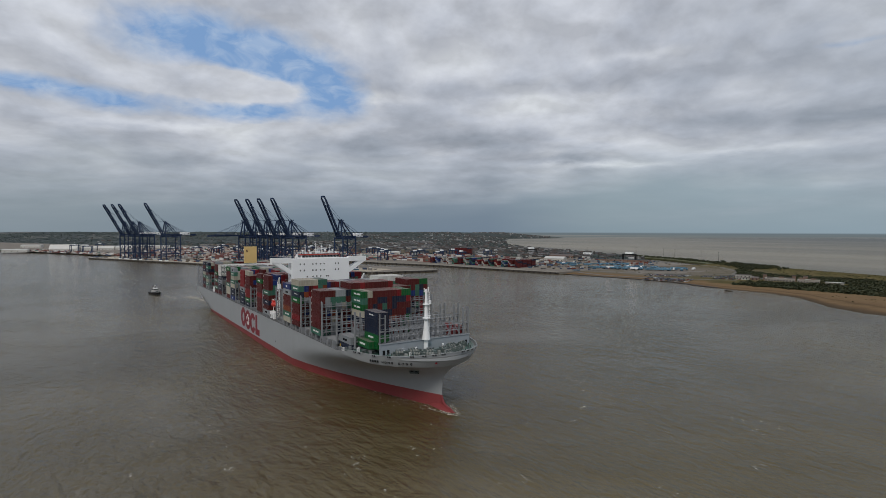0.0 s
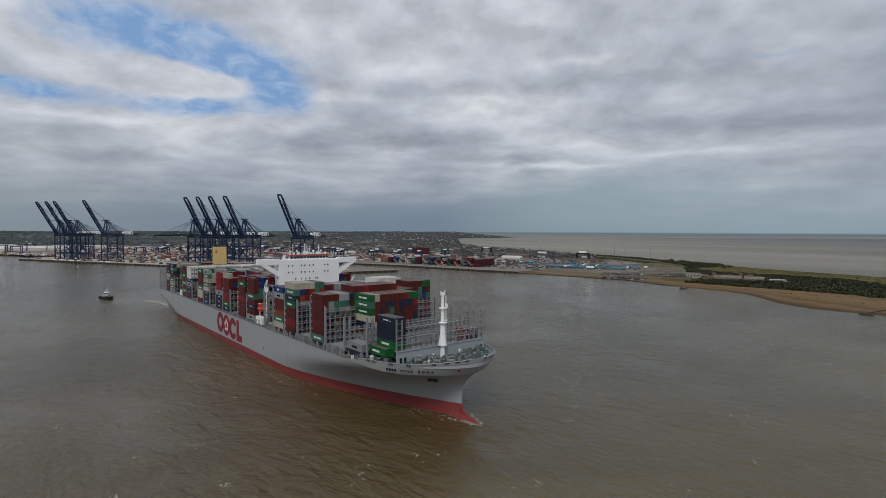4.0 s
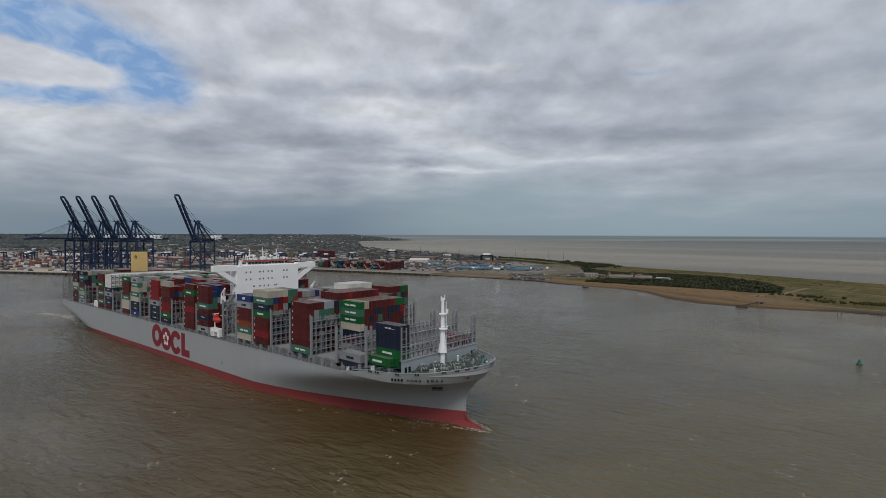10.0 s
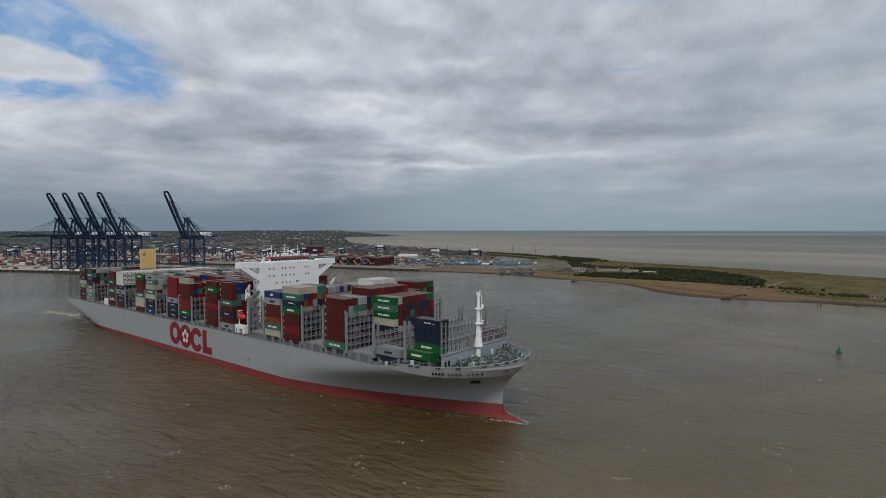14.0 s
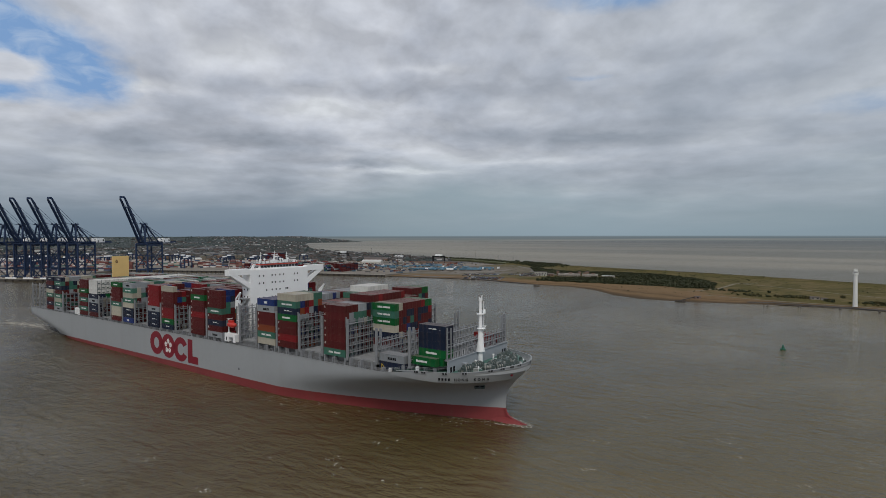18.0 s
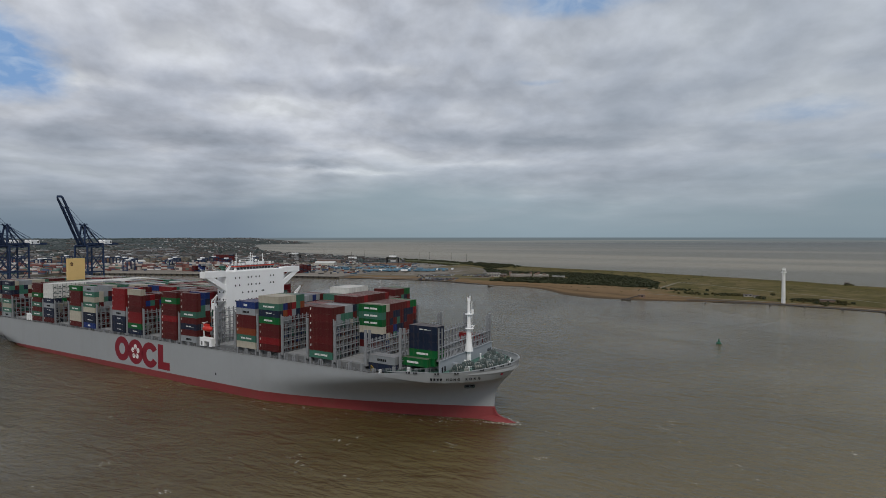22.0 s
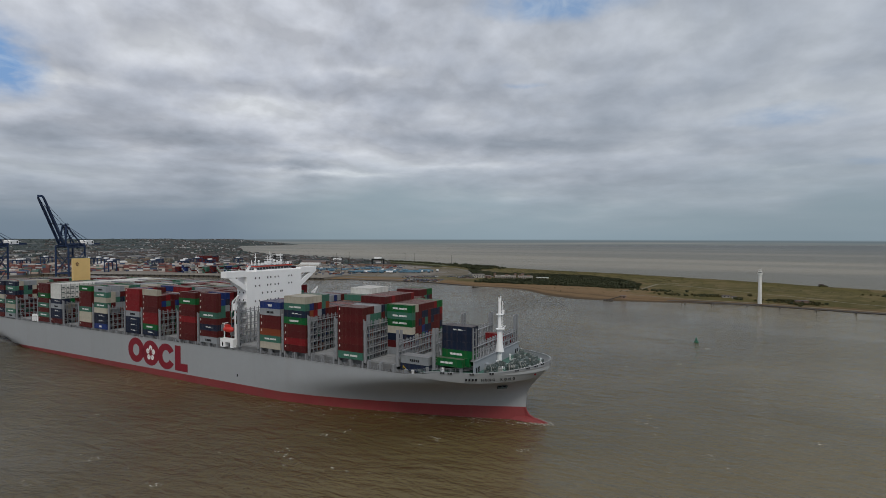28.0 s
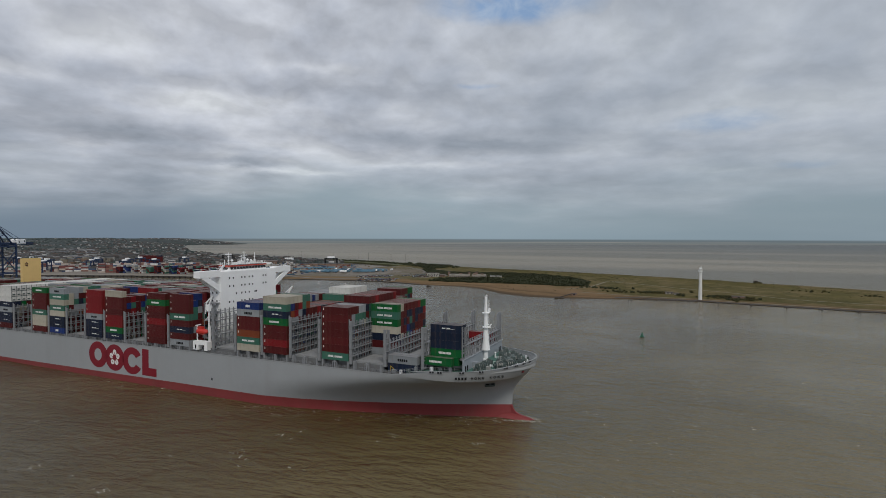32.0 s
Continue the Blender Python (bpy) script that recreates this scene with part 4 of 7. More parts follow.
POSTS = {}
for x in (3.0, 17.0):
    lashing_bridge(x, 16.6, 5)
for x in (29.6, 44.4, 59.2, 86.2, 101.1, 116.0, 132.6, 147.7, 163.0, 177.9, 193.0, 208.0, 222.7, 237.9):
    lashing_bridge(x, 12.8, 4)
for x in (278.6, 293.3, 308.2, 322.5, 337.0):
    lashing_bridge(x, 14.8, 5)
lashing_bridge(265.8, 16.0, 5)
lashing_bridge(351.2, 12.2, 3, 28.0, slim=0.7)
lashing_bridge(365.8, 13.6, 3, 26.0, slim=0.7)
lashing_bridge(379.2, 10.4, 2, 21.6, base=25.2, slim=0.7, rise=0.52)

# hatch covers, coamings, side passage
M_HATCH = paint("hatch_grey", (0.25, 0.255, 0.26), 0.7, vary=0.15, scale=0.25, dirt=0.25)
RIB = Geo().box(-0.1, 12.3, -0.12, 0.12, -0.06, 0).mesh("stiffener", M_HATCH)
for x in (17.9, 31.0, 45.7, 60.5, 73.5, 87.5, 102.5, 117.4, 134.0, 149.3, 164.4, 179.3, 194.3, 209.0, 224.0, 239.4, 266.5, 280.0, 294.4, 309.4, 323.9, 338.3):
    for y0, y1 in ((-27.5, -9.6), (-9.3, 9.3), (9.6, 27.5)):
        g = Geo().box(x - 0.2, x + 12.4, y0, y1, coaming_z(x) - 0.75, coaming_z(x) - 0.06)
        hc = part("hatch_cover", g, M_HATCH, ship)
        for k in range(1, 6):
            part("stiffener", RIB, None, hc, at=pose(x, y0 + (y1 - y0) * k / 6, coaming_z(x)))
part("hatch_cover", Geo().box(352, 364.4, -23, 23, 21.4, 22.9).box(352, 364.4, -22.7, -22.2, 22.9, 23.0), M_HATCH, ship)
part("hatch_cover", Geo().box(366.4, 378.8, -19, 19, 21.6, 22.9), M_HATCH, ship)
coam = Geo()
for k in (-1, 1):
    coam.add([(8, k * 27.6, 16.5), (350, k * 27.6, 19.5), (350, k * 27.6, coaming_z(350) - 0.7), (8, k * 27.6, coaming_z(8) - 0.7)], [(0, 1, 2, 3)])
part("coaming", coam, M_DECK, ship)


VENT = Geo().box(0, 0.5, -0.2, 0.2, 0, 0.9).mesh("deck_vent", M_DECK)


def side_gear(k):
    rail = Geo()
    x = 3.0
    while x < 356:
        z = 16.55 + 0.0085 * x
        y = k * 29.25
        rail.bar((x, y, z), (x, y, z + 1.15), 0.09)
        x += 1.9
    for i in range(36):
        x0, x1 = 3 + i * 9.8, 3 + (i + 1) * 9.8
        for h in (0.4, 0.78, 1.15):
            rail.bar((x0, k * 29.25, 16.55 + 0.0085 * x0 + h), (x1, k * 29.25, 16.55 + 0.0085 * x1 + h), 0.07)
    for x in (31.0, 45.7, 60.5, 73.5, 87.5, 102.5, 117.4, 134.0, 149.3, 164.4, 179.3, 194.3, 209.0, 224.0, 239.4, 280.0, 294.4, 309.4, 323.9, 338.3):
        for dx in (0.2, 5.9, 12.0):
            z = 16.55 + 0.0085 * (x + dx)
            top = coaming_z(x) - 0.02
            ped = Geo().box(x + dx - 0.35, x + dx + 0.35, k * 28.2 - 1.1, k * 28.2 + 1.1, z, top)
            if dx == 5.9:
                for q in (-1.0, 1.0):
                    ped.bar((x + dx + q, k * 29.2, z), (x + dx + q, k * 29.2, z + 2.3), 0.25)
                ped.bar((x + dx - 1, k * 29.2, z + 2.2), (x + dx + 1, k * 29.2, z + 2.2), 0.25)
            part("pedestal", ped, M_LASH, ship)
        for dx in (2.5, 4.0, 8.5, 10.0):
            z = 16.55 + 0.0085 * (x + dx)
            part("deck_vent", VENT, None, ship, at=pose(x + dx, k * 28.9, z))
    part("railing", rail, M_LASH, ship)


side_gear(-1)
side_gear(1)

# deckhouse, bridge and wings
house = part("deckhouse", Geo().box(251.9, 258.5, -18, 18, 19, 53.2), M_WHITE, ship, "white deckhouse block with rows of small windows")
pane = Geo().box(-0.02, 0.05, -0.33, 0.33, -0.42, 0.42).mesh("window", M_GLASS)
for z in (50.0, 46.3, 42.6, 38.9):
    for y in (-12.8, -10.4, -5.2, -3.2, -0.4, 1.8, 9.0, 10.9) if z != 42.6 else (-8.6, -5.2, -2.8, -0.4, 3.4, 4.4):
        part("window", pane, None, house, at=pose(258.5, y, z))
for z in (47.0, 43.4, 39.8):
    for x in (253.6, 256.2):
        part("window", pane, None, house, at=pose(x, -18.0, z, 0, 0, -90))
for k in (-1, 1):
    wing = part("bridge_wing", Geo().side([(254.6, 51.0), (258.45, 51.0), (258.45, 53.9), (254.6, 53.9)], k * 18.0, k * 29.4), M_WHITE, ship, "white enclosed bridge wing on a slanted strut")
    for x in (254.8, 257.6):
        y0, y1 = k * 28.8, k * 18.0
        part("strut", Geo().add([(x, y0, 51.0), (x, k * 24.6, 51.0), (x, y1, 46.9), (x, y1, 44.0), (x + 0.7, y0, 51.0), (x + 0.7, k * 24.6, 51.0), (x + 0.7, y1, 46.9), (x + 0.7, y1, 44.0)],
                                [(0, 1, 2, 3), (7, 6, 5, 4), (0, 4, 5, 1), (1, 5, 6, 2), (2, 6, 7, 3), (3, 7, 4, 0)]), M_WHITE, wing)
    part("rail", Geo().bar((254.7, k * 29.2, 54.9), (258.4, k * 29.2, 54.9), 0.08).bar((258.4, k * 29.2, 54.9), (258.4, k * 13, 54.9), 0.08)
         .bar((258.4, k * 29.2, 53.9), (258.4, k * 29.2, 54.9), 0.08).bar((258.4, k * 24, 53.9), (258.4, k * 24, 54.9), 0.08).bar((258.4, k * 18.5, 53.9), (258.4, k * 18.5, 54.9), 0.08), M_WHITE, wing)
wheel = part("wheelhouse", Geo().add([(251.5, -12.5, 53.2), (258.2, -12.5, 53.2), (258.2, 11.8, 53.2), (251.5, 11.8, 53.2), (251.5, -11.5, 55.3), (257.4, -11.5, 55.3), (257.4, 10.8, 55.3), (251.5, 10.8, 55.3)],
                                     [(0, 1, 5, 4), (1, 2, 6, 5), (2, 3, 7, 6), (3, 0, 4, 7), (4, 5, 6, 7)]), M_WHITE, ship, "wheelhouse with a band of windows and red roof edge")
part("roof_edge", Geo().box(251.2, 258.4, -12.3, 11.6, 55.35, 55.85), M_REDTRIM, wheel, "red roof edge")
part("roof_deck", Geo().box(251.4, 258.2, -12.1, 11.4, 55.85, 56.0), M_DECK, wheel)
for x, y, lx, ly, h in ((252, -1.5, 2.4, 2.4, 1.6), (254.5, -6.0, 1.2, 1.0, 1.1), (255, 1.2, 1.4, 1.2, 0.9), (252, 6.5, 2.2, 2.0, 1.3), (256.4, 9.6, 0.8, 0.8, 1.4), (256.4, -9.4, 0.8, 0.8, 1.2)):
    part("roof_locker", Geo().box(x, x + lx, y, y + ly, 56.0, 56.0 + h), M_WHITE, wheel)
glaze = Geo().box(0, 0.06, -0.8, 0.8, -0.55, 0.55).mesh("window", M_GLASS)
for i in range(12):
    part("window", glaze, None, wheel, at=pose(257.82, -10.6 + i * 1.93, 54.45, 0, -20, 0))
for i in range(3):
    part("window", glaze, None, wheel, at=pose(252.3 + i * 1.8, -12.05, 54.45, 0, -20, -90))
part("stair", Geo().side([(253.0, 53.2), (253.7, 53.2), (256.4, 56.0), (255.7, 56.0)], -14.4, -13.2).bar((253.0, -14.4, 54.2), (255.7, -14.4, 57.0), 0.1), M_WHITE, wheel)
part("sloped_stair", Geo().side([(252.2, 31), (253.0, 31), (257.4, 35), (256.6, 35)], -21.6, -20.4).side([(252.2, 35), (253.0, 35), (257.4, 39), (256.6, 39)], -20.2, -19.0), M_WHITE, ship)
# masts and domes on the bridge roof
for x, y, top, arm in ((258, -3.2, 62.5, 1.8), (253, -7.9, 61.8, 0.9), (255, 6.8, 61.6, 0.8), (253, 0.0, 60.4, 2.6), (252, -9.5, 58.4, 0.5), (252.5, 2.5, 61.0, 1.2), (256.5, -0.5, 59.4, 0.7)):
    part("radar_mast", Geo().tube((x, y, 56), (x, y, top), 0.2, 0.12).bar((x, y - arm, top - 2.0), (x, y + arm, top - 2.0), 0.18).bar((x, y - arm * 0.6, top - 0.9), (x, y + arm * 0.6, top - 0.9), 0.14), M_WHITE, ship, "white radar mast with cross arms")
for x, y, r in ((252.3, -5.2, 0.6), (252.5, 4.6, 0.7), (252.3, 9.6, 0.55), (256, 3.4, 0.45), (255, -10, 0.45)):
    dome = Geo().tube((x, y, 56), (x, y, 57.2), 0.2, n=6)
    for i in range(4):
        a0, a1 = i * math.pi / 4 - math.pi / 2, (i + 1) * math.pi / 4 - math.pi / 2
        dome.tube((x, y, 57.8 + r * math.sin(a0)), (x, y, 57.8 + r * math.sin(a1)), max(r * math.cos(a0), 0.02), max(r * math.cos(a1), 0.02), 10)
    part("radar_dome", dome, M_WHITE, ship)
roof_rail = Geo()
for a, b in (((251.3, -12.2), (258.3, -12.2)), ((258.3, -12.2), (258.3, 11.5)), ((258.3, 11.5), (251.3, 11.5))):
    for h in (56.6, 57.1):
        roof_rail.bar((*a, h), (*b, h), 0.07)
    for i in range(7):
        p = [a[c] + (b[c] - a[c]) * i / 6 for c in (0, 1)]
        roof_rail.bar((*p, 56.0), (*p, 57.1), 0.08)
part("roof_rail", roof_rail, M_WHITE, ship)

# provision crane, lifeboats, side stations
for k in (-1, 1):
    pc = part("provision_crane", Geo().tube((259.6, k * 25.6, 18.6), (259.6, k * 25.6, 37.5), 0.42, 0.34).tube((259.6, k * 25.6, 36.4), (259.6, k * 25.6, 36.7), 1.0, 1.0)
              .box(258.8, 260.4, k * 25.6 - 0.8, k * 25.6 + 0.8, 36.7, 39.2), M_WHITE, ship, "white deck crane folded beside the deckhouse")
    part("jib", Geo().bar((259.6, k * 25.6, 38.2), (262.4, k * 26.2, 43.2), 0.55, 0.7).bar((262.4, k * 26.2, 43.2), (258.4, k * 26.0, 40.0), 0.4, 0.5)
         .bar((258.4, k * 26.0, 40.0), (257.6, k * 25.8, 35.0), 0.35).bar((259.0, k * 25.2, 38.6), (261.2, k * 26.0, 42.4), 0.2), M_WHITE, pc)
    lad = Geo()
    for i in range(12):
        lad.bar((260.2, k * 24.6, 20 + i * 1.4), (261.3, k * 24.6, 20 + i * 1.4), 0.12).bar((260.2 + (i % 2) * 1.1, k * 24.6, 20 + i * 1.4), (261.3 - (i % 2) * 1.1, k * 24.6, 21.4 + i * 1.4), 0.1)
    lad.bar((260.2, k * 24.6, 19), (260.2, k * 24.6, 37), 0.2).bar((261.3, k * 24.6, 19), (261.3, k * 24.6, 37), 0.2)
    part("ladder_tower", lad, M_LASH, pc)
    gal = Geo()
    for z in (23.0, 27.0, 31.0, 35.0, 39.0):
        gal.box(252.2, 258.2, k * 18.0, k * 22.0, z, z + 0.2).bar((252.2, k * 21.9, z + 1.1), (258.2, k * 21.9, z + 1.1), 0.1).bar((258.2, k * 21.9, z + 1.1), (258.2, k * 18, z + 1.1), 0.1)
        for x in (252.3, 255.2, 258.1):
            gal.bar((x, k * 21.9, z), (x, k * 21.9, z + 1.1), 0.1)
    for x in (252.4, 258):
        gal.bar((x, k * 21.8, 19), (x, k * 21.8, 39), 0.3)
    part("side_gallery", gal, M_LASH, ship, "open steel galleries down the side of the deckhouse")
for k in (-1, 1):
    st = part("boat_station", Geo().box(254.2, 262.7, k * 28.3 - 1.3, k * 28.3 + 1.3, 21.9, 23.4).box(254.2, 257.4, k * 28.3 - 1.3, k * 28.3 + 1.3, 19.6, 21.9).box(260.9, 262.7, k * 28.3 - 1.3, k * 28.3 + 1.3, 19.6, 21.9).box(254.2, 254.6, k * 27.4 - 0.2, k * 27.4 + 0.2, 23.4, 30.2).box(262.2, 262.6, k * 27.4 - 0.2, k * 27.4 + 0.2, 23.4, 30.2).bar((254.4, k * 28.4, 30), (254.4, k * 25.4, 30), 0.3).bar((262.4, k * 28.4, 30), (262.4, k * 25.4, 30), 0.3), M_WHITE, ship, "white lifeboat station")
    boat = Geo()
    prof = [(-3.1, 0.2), (-2.6, 0.9), (-1.0, 1.3), (1.1, 1.35), (2.6, 1.0), (3.3, 0.25)]
    for (xa, ra), (xb, rb) in zip(prof, prof[1:]):
        boat.tube((258.4 + xa, k * 28.4, 27.6), (258.4 + xb, k * 28.4, 27.6), ra, rb, 12)
    boat.box(256.4, 259.2, k * 28.4 - 0.7, k * 28.4 + 0.7, 28.8, 29.7)
    part("lifeboat", boat, M_ORANGE, ship, "enclosed orange lifeboat hanging in its davit", smooth=False)
    part("hatch_opening", Geo().box(255.4, 256.2, k * 29.6 - 0.03, k * 29.6 + 0.03, 20.0, 21.8), M_BLACK, st)
    part("pilot_station", Geo().box(80.0, 81.5, k * 28.6 - 0.9, k * 28.6 + 0.9, 17.8, 21.0).box(82.8, 84.2, k * 28.6 - 0.9, k * 28.6 + 0.9, 17.8, 21.0).box(85.6, 87.0, k * 28.6 - 0.9, k * 28.6 + 0.9, 17.8, 21.0).box(80.0, 87.0, k * 28.6 - 0.9, k * 28.6 + 0.9, 21.0, 22.0), M_WHITE, ship)

# funnel casing and the emblem on it
fun = part("funnel", Geo().box(69.6, 72, -1.7, 8.9, 18, 55.2), M_FUNNEL, ship, "plain yellow funnel casing")
part("exhaust", Geo().box(64, 69.6, 2.5, 8.5, 18, 51).tube((66, 4, 51), (66, 4, 53.6), 0.6).tube((66, 6.5, 51), (66, 6.5, 53.6), 0.6), M_LASH, fun)

M_EMBLEM = paint("emblem_brown", (0.10, 0.022, 0.018), 0.6, vary=0.1)
g = Geo()
for i in range(5):
    a, b = [2 * math.pi * (i + d) / 5 + math.pi / 2 for d in (0, 1)]
    g.tube((72.0, 0.6 + 0.62 * math.cos(a), 51.4 + 0.98 * math.sin(a)), (72.06, 0.6 + 0.62 * math.cos(a), 51.4 + 0.98 * math.sin(a)), 0.36, n=10)
    g.bar((72.03, 0.6 + 0.62 * math.cos(a), 51.4 + 0.98 * math.sin(a)), (72.03, 0.6 + 0.62 * math.cos(b), 51.4 + 0.98 * math.sin(b)), 0.6, 0.06)
part("emblem", g, M_EMBLEM, fun, "small brown-red flower emblem")
g = Geo()
for y, h, w in ((-1.2, 1.2, 0.3), (0.6, 0.8, 0.5), (2.3, 1.5, 0.4), (4.2, 0.9, 0.6), (6.0, 1.6, 0.35), (7.6, 1.1, 0.5)):
    g.tube((70.6, y, 55.1), (70.6, y, 55.2 + h), w, w * 0.8, 8)
part("exhaust_pipes", g, M_STEEL, fun, "stubby dark pipe ends on the funnel top")

# the big red mark on the side: rings, an open ring and an angle
HULL_Y = -29.4


def ring(cx, cz, rx, rz, ix, iz, a0=0.0, a1=360.0, n=40):
    g = Geo()
    pts = []
    for i in range(n + 1):
        a = radians(a0 + (a1 - a0) * i / n)
        pts.append((cx + rx * math.cos(a), cz + rz * math.sin(a), cx + ix * math.cos(a), cz + iz * math.sin(a)))
    closed = a1 - a0 > 359
    if closed:
        pts.pop()
    y0, y1, k = HULL_Y - 0.06, HULL_Y + 0.05, len(pts)
    faces = []
    for i in range(k if closed else k - 1):
        a, b = 4 * i, 4 * ((i + 1) % k)
        faces += [(a + j, b + j, b + (j + 1) % 4, a + (j + 1) % 4) for j in range(4)]
    if not closed:
        faces += [(3, 2, 1, 0), (4 * k - 4, 4 * k - 3, 4 * k - 2, 4 * k - 1)]
    g.add([v for p in pts for v in ((p[0], y0, p[1]), (p[0], y1, p[1]), (p[2], y1, p[3]), (p[2], y0, p[3]))], faces)
    return g


m = part("side_mark", ring(188.4, 11.1, 6.9, 6.4, 2.8, 3.0), M_LOGO, ship, "large deep red rings painted on the hull side")
part("ring", ring(200.9, 10.7, 6.9, 6.4, 4.3, 4.2), M_LOGO, m)
part("open_ring", ring(213.6, 10.4, 7.0, 6.4, 3.0, 3.1, 30, 330), M_LOGO, m)
part("angle", Geo().box(220.6, 225.0, HULL_Y - 0.06, HULL_Y + 0.05, 4.4, 16.7).box(225.0, 230.3, HULL_Y - 0.06, HULL_Y + 0.05, 4.4, 8.2), M_LOGO, m)
fl = Geo()
for i in range(5):
    a = 2 * math.pi * i / 5 + math.pi / 2
    fl.side([(200.9 + 2.45 * math.cos(a) + 1.32 * math.cos(b), 10.7 + 2.6 * math.sin(a) + 1.36 * math.sin(b)) for b in [k * math.pi / 6 for k in range(12)]], HULL_Y - 0.09 - 0.004 * i, HULL_Y)
part("ring_field", Geo().side([(200.9 + 4.5 * math.cos(k * math.pi / 16), 10.7 + 4.4 * math.sin(k * math.pi / 16)) for k in range(32)], HULL_Y - 0.05, HULL_Y + 0.05), M_LOGO, m)
part("white_petals", fl, M_BAR, m, "white flower in the second ring")
ft = Geo()
for i in range(5):
    a = 2 * math.pi * i / 5 + math.pi / 2
    ft.bar((200.9 + 0.8 * math.cos(a), HULL_Y - 0.13, 10.7 + 0.8 * math.sin(a)), (200.9 + 2.6 * math.cos(a), HULL_Y - 0.13, 10.7 + 2.6 * math.sin(a)), 0.34, 0.06)
ft.side([(200.9 + 1.0 * math.cos(k * math.pi / 6), 10.7 + 1.1 * math.sin(k * math.pi / 6)) for k in range(12)], HULL_Y - 0.15, HULL_Y)
part("stamens", ft, M_LOGO, m)

part("tug_mark", Geo().box(265.0, 265.7, HULL_Y - 0.06, HULL_Y + 0.05, 7.0, 8.1), M_BLACK, ship, "small dark push mark on the side")
# forecastle: bulwark, breakwater, mast, winches
bw, n = Geo(), 60
lip = Geo()
pts = []
for i in range(n + 1):
    u = i / n
    x = 362 + 38.8 * (1 - (1 - u) ** 2.0)
    b = max(hull_b(x, knuckle_z(x)), hull_b(x, min(deck_z(x), 22.9))) + 0.1 if i < n else 0.0
    pts.append((min(x, 400.85), b, deck_z(x)))
for k in (-1, 1):
    for p, q in zip(pts, pts[1:]):
        lip.bar((p[0], k * p[1], p[2]), (q[0], k * q[1], q[2] + 0.001), 0.22, 0.14)
        bw.add([(p[0] - 0.35, k * max(p[1] - 0.4, 0), 20.8), (q[0] - 0.35, k * max(q[1] - 0.4, 0), 20.8), (q[0] - 0.35, k * max(q[1] - 0.4, 0), q[2]), (p[0] - 0.35, k * max(p[1] - 0.4, 0), p[2])], [(0, 1, 2, 3)])
bul = part("bulwark", bw, M_HULL, ship)
part("bulwark_rail", lip, M_HULL, bul)
for i in range(6, n - 2, 2):
    p = pts[i]
    for k in (-1, 1):
        part("bulwark_stay", Geo().bar((p[0] - 0.5, k * max(p[1] - 0.6, 0), p[2] - 0.2), (p[0] - 1.6, k * max(p[1] - 1.6, 0), 20.9), 0.18), M_HULL, bul)


def hull_frame(x, z, k=-1):
    """Place and turn of a flat thing on the bow's side."""
    y = max(hull_b(x, min(z, 22.0)), hull_b(x, knuckle_z(x))) if z > knuckle_z(x) else hull_b(x, z)
    y2 = max(hull_b(x + 0.5, min(z, 22.0)), hull_b(x + 0.5, knuckle_z(x + 0.5))) if z > knuckle_z(x) else hull_b(x + 0.5, z)
    return pose(x, k * (y + 0.2), z, 0, 0, k * math.degrees(math.atan2(y2 - y, 0.5)))


lead = Geo().box(-0.75, 0.75, -0.22, 0.1, -0.32, 0.28)
frame_g = Geo().box(-1.0, 1.0, -0.16, 0.1, 0.28, 0.44).bar((-1.15, -0.03, -0.44), (-0.85, -0.03, 0.36), 0.26, 0.2).bar((1.15, -0.03, -0.44), (0.85, -0.03, 0.36), 0.26, 0.2).box(-0.09, 0.09, -0.26, 0.1, -0.32, 0.28)
lead_me, lead_fr = lead.mesh("fairlead", M_BLACK), frame_g.mesh("fairlead_frame", M_HULL)
for x in (370.5, 373.2, 380.5, 386.6, 393.6, 396.4, 398.3, 399.6):
    for k in (-1, 1):
        fl = part("fairlead", lead_me, None, ship, "dark mooring opening in the bulwark", at=hull_frame(x, deck_z(x) - 0.3, k) @ pose(0, 0, 0, 0, 0, 0 if k < 0 else 180))
        part("fairlead_frame", lead_fr, None, fl)
anc = part("anchor_pocket", Geo().box(-1.9, 1.9, -0.25, 0.2, -0.9, 0.5), M_BLACK, ship, "anchor stowed in a dark pocket", at=hull_frame(385.6, 14.4))
part("anchor", Geo().bar((-1.6, -0.5, -0.6), (1.6, -0.5, -0.6), 0.5).bar((0, -0.45, -0.6), (0, -0.3, 0.6), 0.4).bar((-1.6, -0.5, -0.6), (-1.9, -0.5, 0.2), 0.4).bar((1.6, -0.5, -0.6), (1.9, -0.5, 0.2), 0.4), M_STEEL, anc)
part("stem_emblem", Geo().tube((0, 0.4, 0), (0, -0.25, 0), 0.46, 0.42, 12), M_LOGO, ship, "small red disc on the stem", at=hull_frame(397.6, 19.8))
bk = part("breakwater", Geo().box(379.7, 380.2, -21.6, 21.6, 20.9, 25.4), M_BREAK, ship, "pale grey breakwater wall across the forecastle")
for y in (-19.8, -17.9, 17.9, 19.8):
    part("doorway", Geo().box(380.18, 380.26, y - 0.55, y + 0.55, 20.95, 22.9), M_BLACK, bk)
part("stiffener", Geo().box(380.2, 380.5, -21.6, 21.6, 25.2, 25.5).box(380.2, 381.8, -12.9, -10.9, 20.9, 23.0), M_BREAK, bk)
